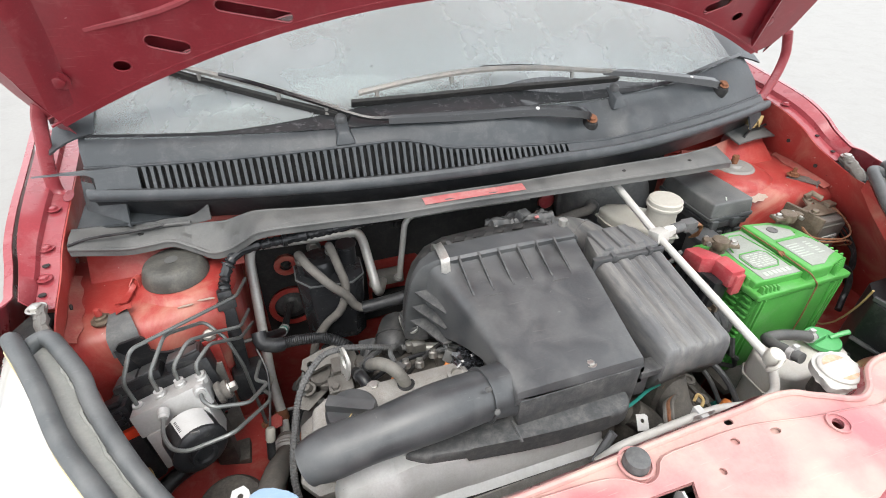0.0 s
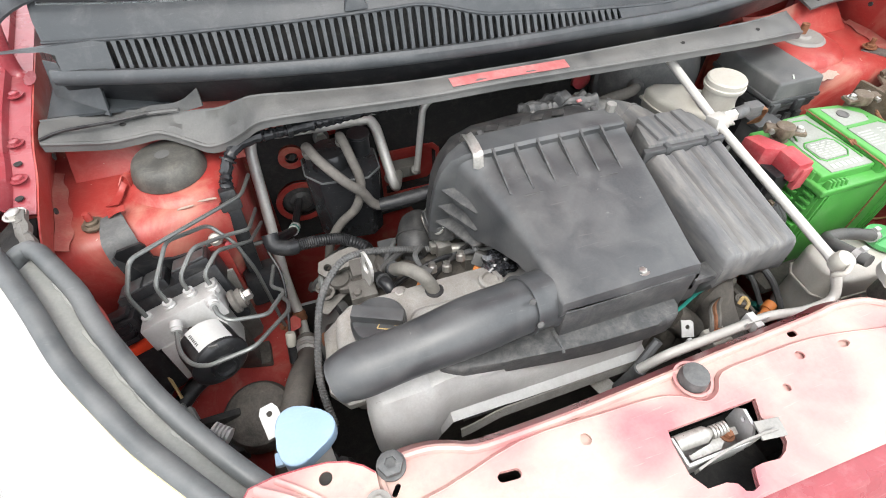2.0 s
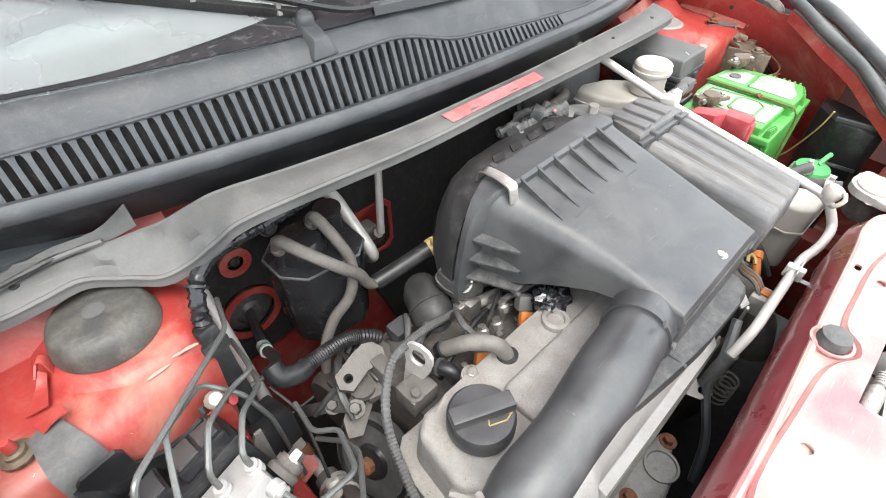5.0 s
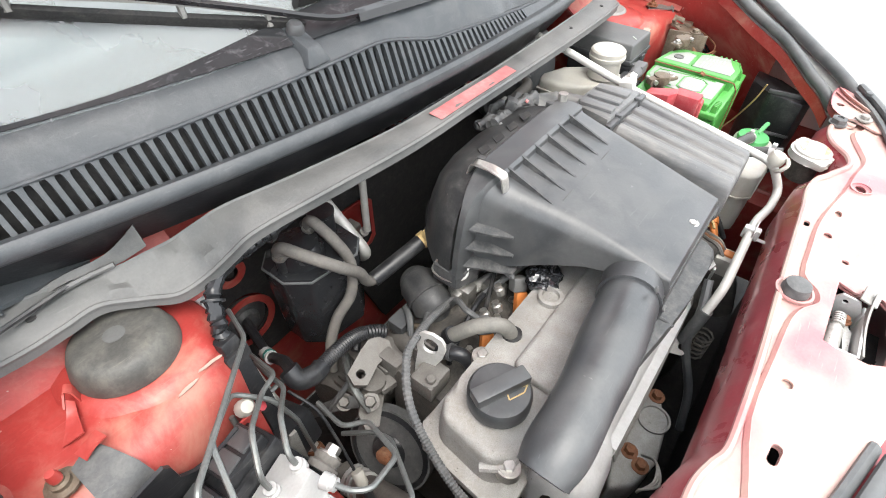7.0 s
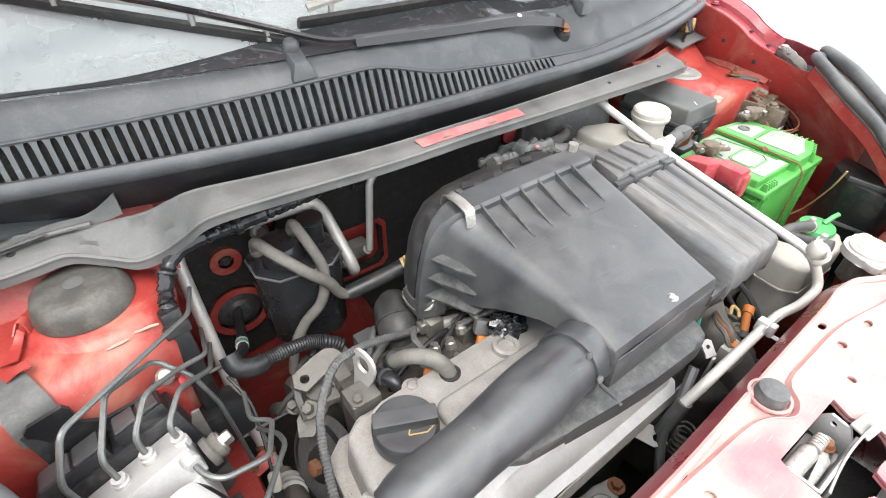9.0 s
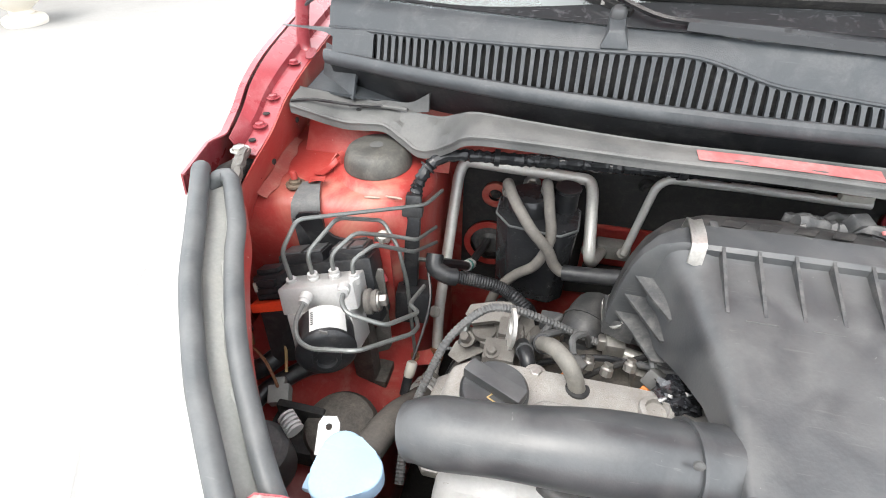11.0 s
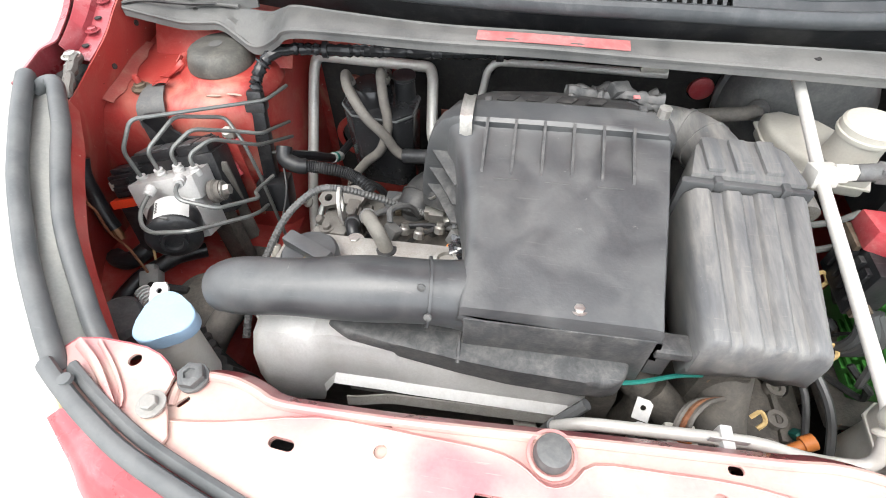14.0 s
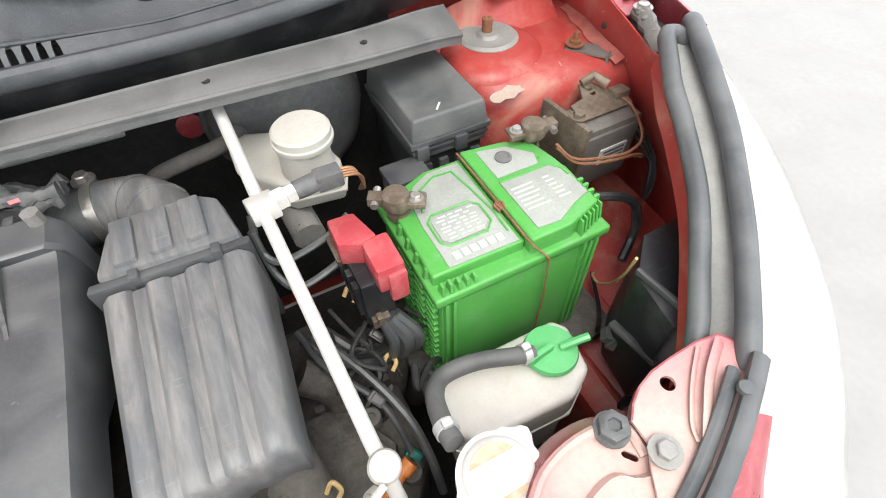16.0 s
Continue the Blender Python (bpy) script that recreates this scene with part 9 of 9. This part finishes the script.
# ---- yard ----
pot = thing("planter", (-5.05, 3.56, 0.0), "cream plaster planter on a turned foot in the yard", "planter")
bm = B()
lathe(bm, [(0, 0), (0.17, 0), (0.18, 0.03), (0.17, 0.06), (0.1, 0.09), (0.09, 0.12), (0.13, 0.15), (0.21, 0.2), (0.25, 0.3), (0.24, 0.42), (0.27, 0.46), (0.22, 0.46), (0, 0.42)], (-5.05, 3.56, 0), seg=32)
part("bowl", bm, "plaster", pot)
wall = B()
box(wall, (-1.5, -0.15, 0), (3.0, 0.15, 2.2), 0.01, pose(-6.0, 4.35, 0, 0, 0, 50))
solo("wall_yard", wall, "wood_dark", "dark shaded wall at the yard edge", "wall", kind="structure")
gate = B()
box(gate, (-0.06, -0.04, 0), (0.16, 0.04, 1.5), 0.01, pose(2.9, 3.0, 0, 0, 0, -45))
solo("blue_panel", gate, "blue_wall", "blue painted panel standing in the yard", "panel")

# moulded oil-can mark on the filler cap
bm = B()
for a, b in (((-0.012, 0), (0.006, 0)), ((0.006, 0), (0.014, 0.006)), ((-0.012, 0), (-0.01, 0.007)), ((-0.01, 0.007), (0.004, 0.007)), ((0.004, 0.007), (0.014, 0.006)), ((-0.004, 0.007), (-0.004, 0.011))):
    q = pose(-0.338 + 0.006, 0.171, 0.8202, 0, 0, -25)
    tube(bm, [q @ Vector((*a, 0)), q @ Vector((*b, 0))], 0.0008, 5)
part("oil_mark", bm, "tan", cap)

# small brackets, bolts and leads beside the alternator
tb = thing("adjuster_bracket", (-0.37, 0.36, 0.66), "cast adjuster bracket with bolts beside the alternator", "bracket")
bm = B()
plate(bm, [(-0.05, -0.012), (0.03, -0.016), (0.05, 0.0), (0.04, 0.016), (-0.04, 0.016), (-0.058, 0.004)], [slot2(0.0, 0.0, 0.04, 0.01), ring2(0.038, 0.0, 0.005)], 0.006, pose(-0.368, 0.352, 0.695, 24, -14, 35))
part("arm_plate", bm, "cast_grimy", tb)
for at in ((-0.392, 0.335, 0.706), (-0.352, 0.36, 0.704), (-0.33, 0.375, 0.70), (-0.4, 0.38, 0.665)):
    bm = B()
    bolt(bm, at, 0.0075, 0.012, (-0.3, -0.3, 0.9))
    part("bolt", bm, "cast_grimy", tb)
for pts, r, mt in (([(-0.4, 0.33, 0.7), (-0.395, 0.36, 0.72), (-0.37, 0.4, 0.715), (-0.34, 0.43, 0.68)], 0.005, "line"), ([(-0.36, 0.39, 0.73), (-0.34, 0.4, 0.735), (-0.315, 0.405, 0.715), (-0.3, 0.41, 0.66)], 0.006, "black_deep"),
                   ([(-0.42, 0.4, 0.64), (-0.405, 0.385, 0.68), (-0.38, 0.38, 0.7), (-0.36, 0.385, 0.69)], 0.004, "rubber"), ([(-0.3, 0.345, 0.72), (-0.285, 0.36, 0.74), (-0.27, 0.38, 0.735), (-0.26, 0.4, 0.7)], 0.0045, "rubber")):
    bm = B()
    tube(bm, spline(pts, 6), r, 8)
    part("lead", bm, mt, tb)

# torn flap at the folded end of the apron
tf = thing("torn_flap", (-0.53, 0.52, 0.95), "torn grey rubber flap standing up at the apron end", "flap")
bm = B()
sheet(bm, lambda u, v: Vector((-0.57 + 0.085 * u, 0.523 - 0.022 * u + 0.006 * v, 0.944 + 0.006 * u + (0.02 * u * u + 0.003) * v + 0.003 * math.sin(7 * u))), 8, 4, 0.0025)
part("flap_sheet", bm, "seal", tf)
bm = B()
tube(bm, spline([(-0.6, 0.506, 0.9475), (-0.57, 0.512, 0.948), (-0.54, 0.51, 0.949), (-0.515, 0.503, 0.951)], 4), 0.0028, 6)
part("fold", bm, "seal", tf)

# small parts round the hydraulic unit and the hoses
bhs = thing("short_hose", (-0.315, 0.27, 0.75), "short black rubber hose behind the valve cover", "hose")
bm = B()
tube(bm, spline([(-0.318, 0.285, 0.775), (-0.314, 0.268, 0.785), (-0.309, 0.255, 0.782), (-0.306, 0.246, 0.765), (-0.304, 0.242, 0.73)], 6), 0.0088, 12)
part("hose_body", bm, "black_deep", bhs)
bm = B()
lathe(bm, [(0.008, -0.002), (0.0105, -0.002), (0.0105, 0.002), (0.008, 0.002)], (-0.3145, 0.27, 0.784), (0.2, -0.9, 0.3), 14)
part("clamp", bm, "black", bhs)
ps = thing("plug_sensor", (-0.465, 0.29, 0.66), "cream and black plug sensor hanging on a lead", "sensor")
bm = B()
lathe(bm, [(0, 0), (0.006, 0), (0.0075, 0.003), (0.0075, 0.02), (0.006, 0.022), (0, 0.022)], (-0.463, 0.285, 0.668), (0.15, 0.5, 0.75), 12)
part("cream_cap", bm, "cream", ps)
bm = B()
lathe(bm, [(0, 0), (0.0065, 0), (0.0065, 0.026), (0, 0.026)], (-0.463, 0.285, 0.668), (-0.1, -0.5, -0.75), 12)
part("black_body", bm, "black_deep", ps)
bm = B()
lathe(bm, [(0, 0), (0.005, 0), (0.0035, 0.008), (0, 0.008)], (-0.4655, 0.271, 0.647), (-0.1, -0.5, -0.75), 10)
part("tip", bm, "brass", ps)
bm = B()
tube(bm, spline([(-0.46, 0.3, 0.686), (-0.453, 0.33, 0.715), (-0.45, 0.36, 0.745), (-0.46, 0.39, 0.77)], 6), 0.002, 6)
part("lead", bm, "black_deep", ps)
rt = thing("pipe_tab", (-0.468, 0.362, 0.6), "rusty clip tab that holds the steel pipe", "bracket")
bm = B()
plate(bm, [(-0.02, -0.01), (0.018, -0.012), (0.024, 0.0), (0.018, 0.012), (-0.02, 0.01)], [ring2(-0.008, 0, 0.003)], 0.003, pose(-0.472, 0.362, 0.61, 20, -15, 10))
part("tab_plate", bm, "red_bay", rt)
bm = B()
bolt(bm, (-0.48, 0.362, 0.611), 0.006, 0.005, (-0.2, -0.3, 0.9))
part("bolt", bm, "rust", rt)
bm = B()
lathe(bm, [(0, 0), (0.011, 0), (0.012, 0.004), (0.012, 0.012), (0.011, 0.016), (0, 0.016)], (-0.4535, 0.4, 0.594), (0, -0.6, -0.8), 14)
part("pipe_clip", bm, "rust", rt)
lug = thing("cast_lug", (-0.36, 0.36, 0.735), "pale cast aluminium lug with a bolt hole", "bracket")
bm = B()
plate(bm, [(-0.03, -0.014), (0.0, -0.012), (0.025, -0.02), (0.034, -0.008), (0.03, 0.014), (0.004, 0.016), (-0.03, 0.014), (-0.038, 0.0)], [ring2(-0.022, 0, 0.006)], 0.009, pose(-0.362, 0.36, 0.742, 18, -6, 12))
part("plate", bm, "cast_grimy", lug)
bm = B()
box(bm, (-0.352, 0.325, 0.70), (-0.332, 0.358, 0.742), 0.004)
part("web", bm, "cast_grimy", lug)
for k in range(3):
    bm = B()
    box(bm, (-0.328 + 0.007 * k, 0.295 - 0.002 * k, 0.73), (-0.3245 + 0.007 * k, 0.318, 0.765), 0.001)
    part("fin", bm, "cast_grimy", lug)
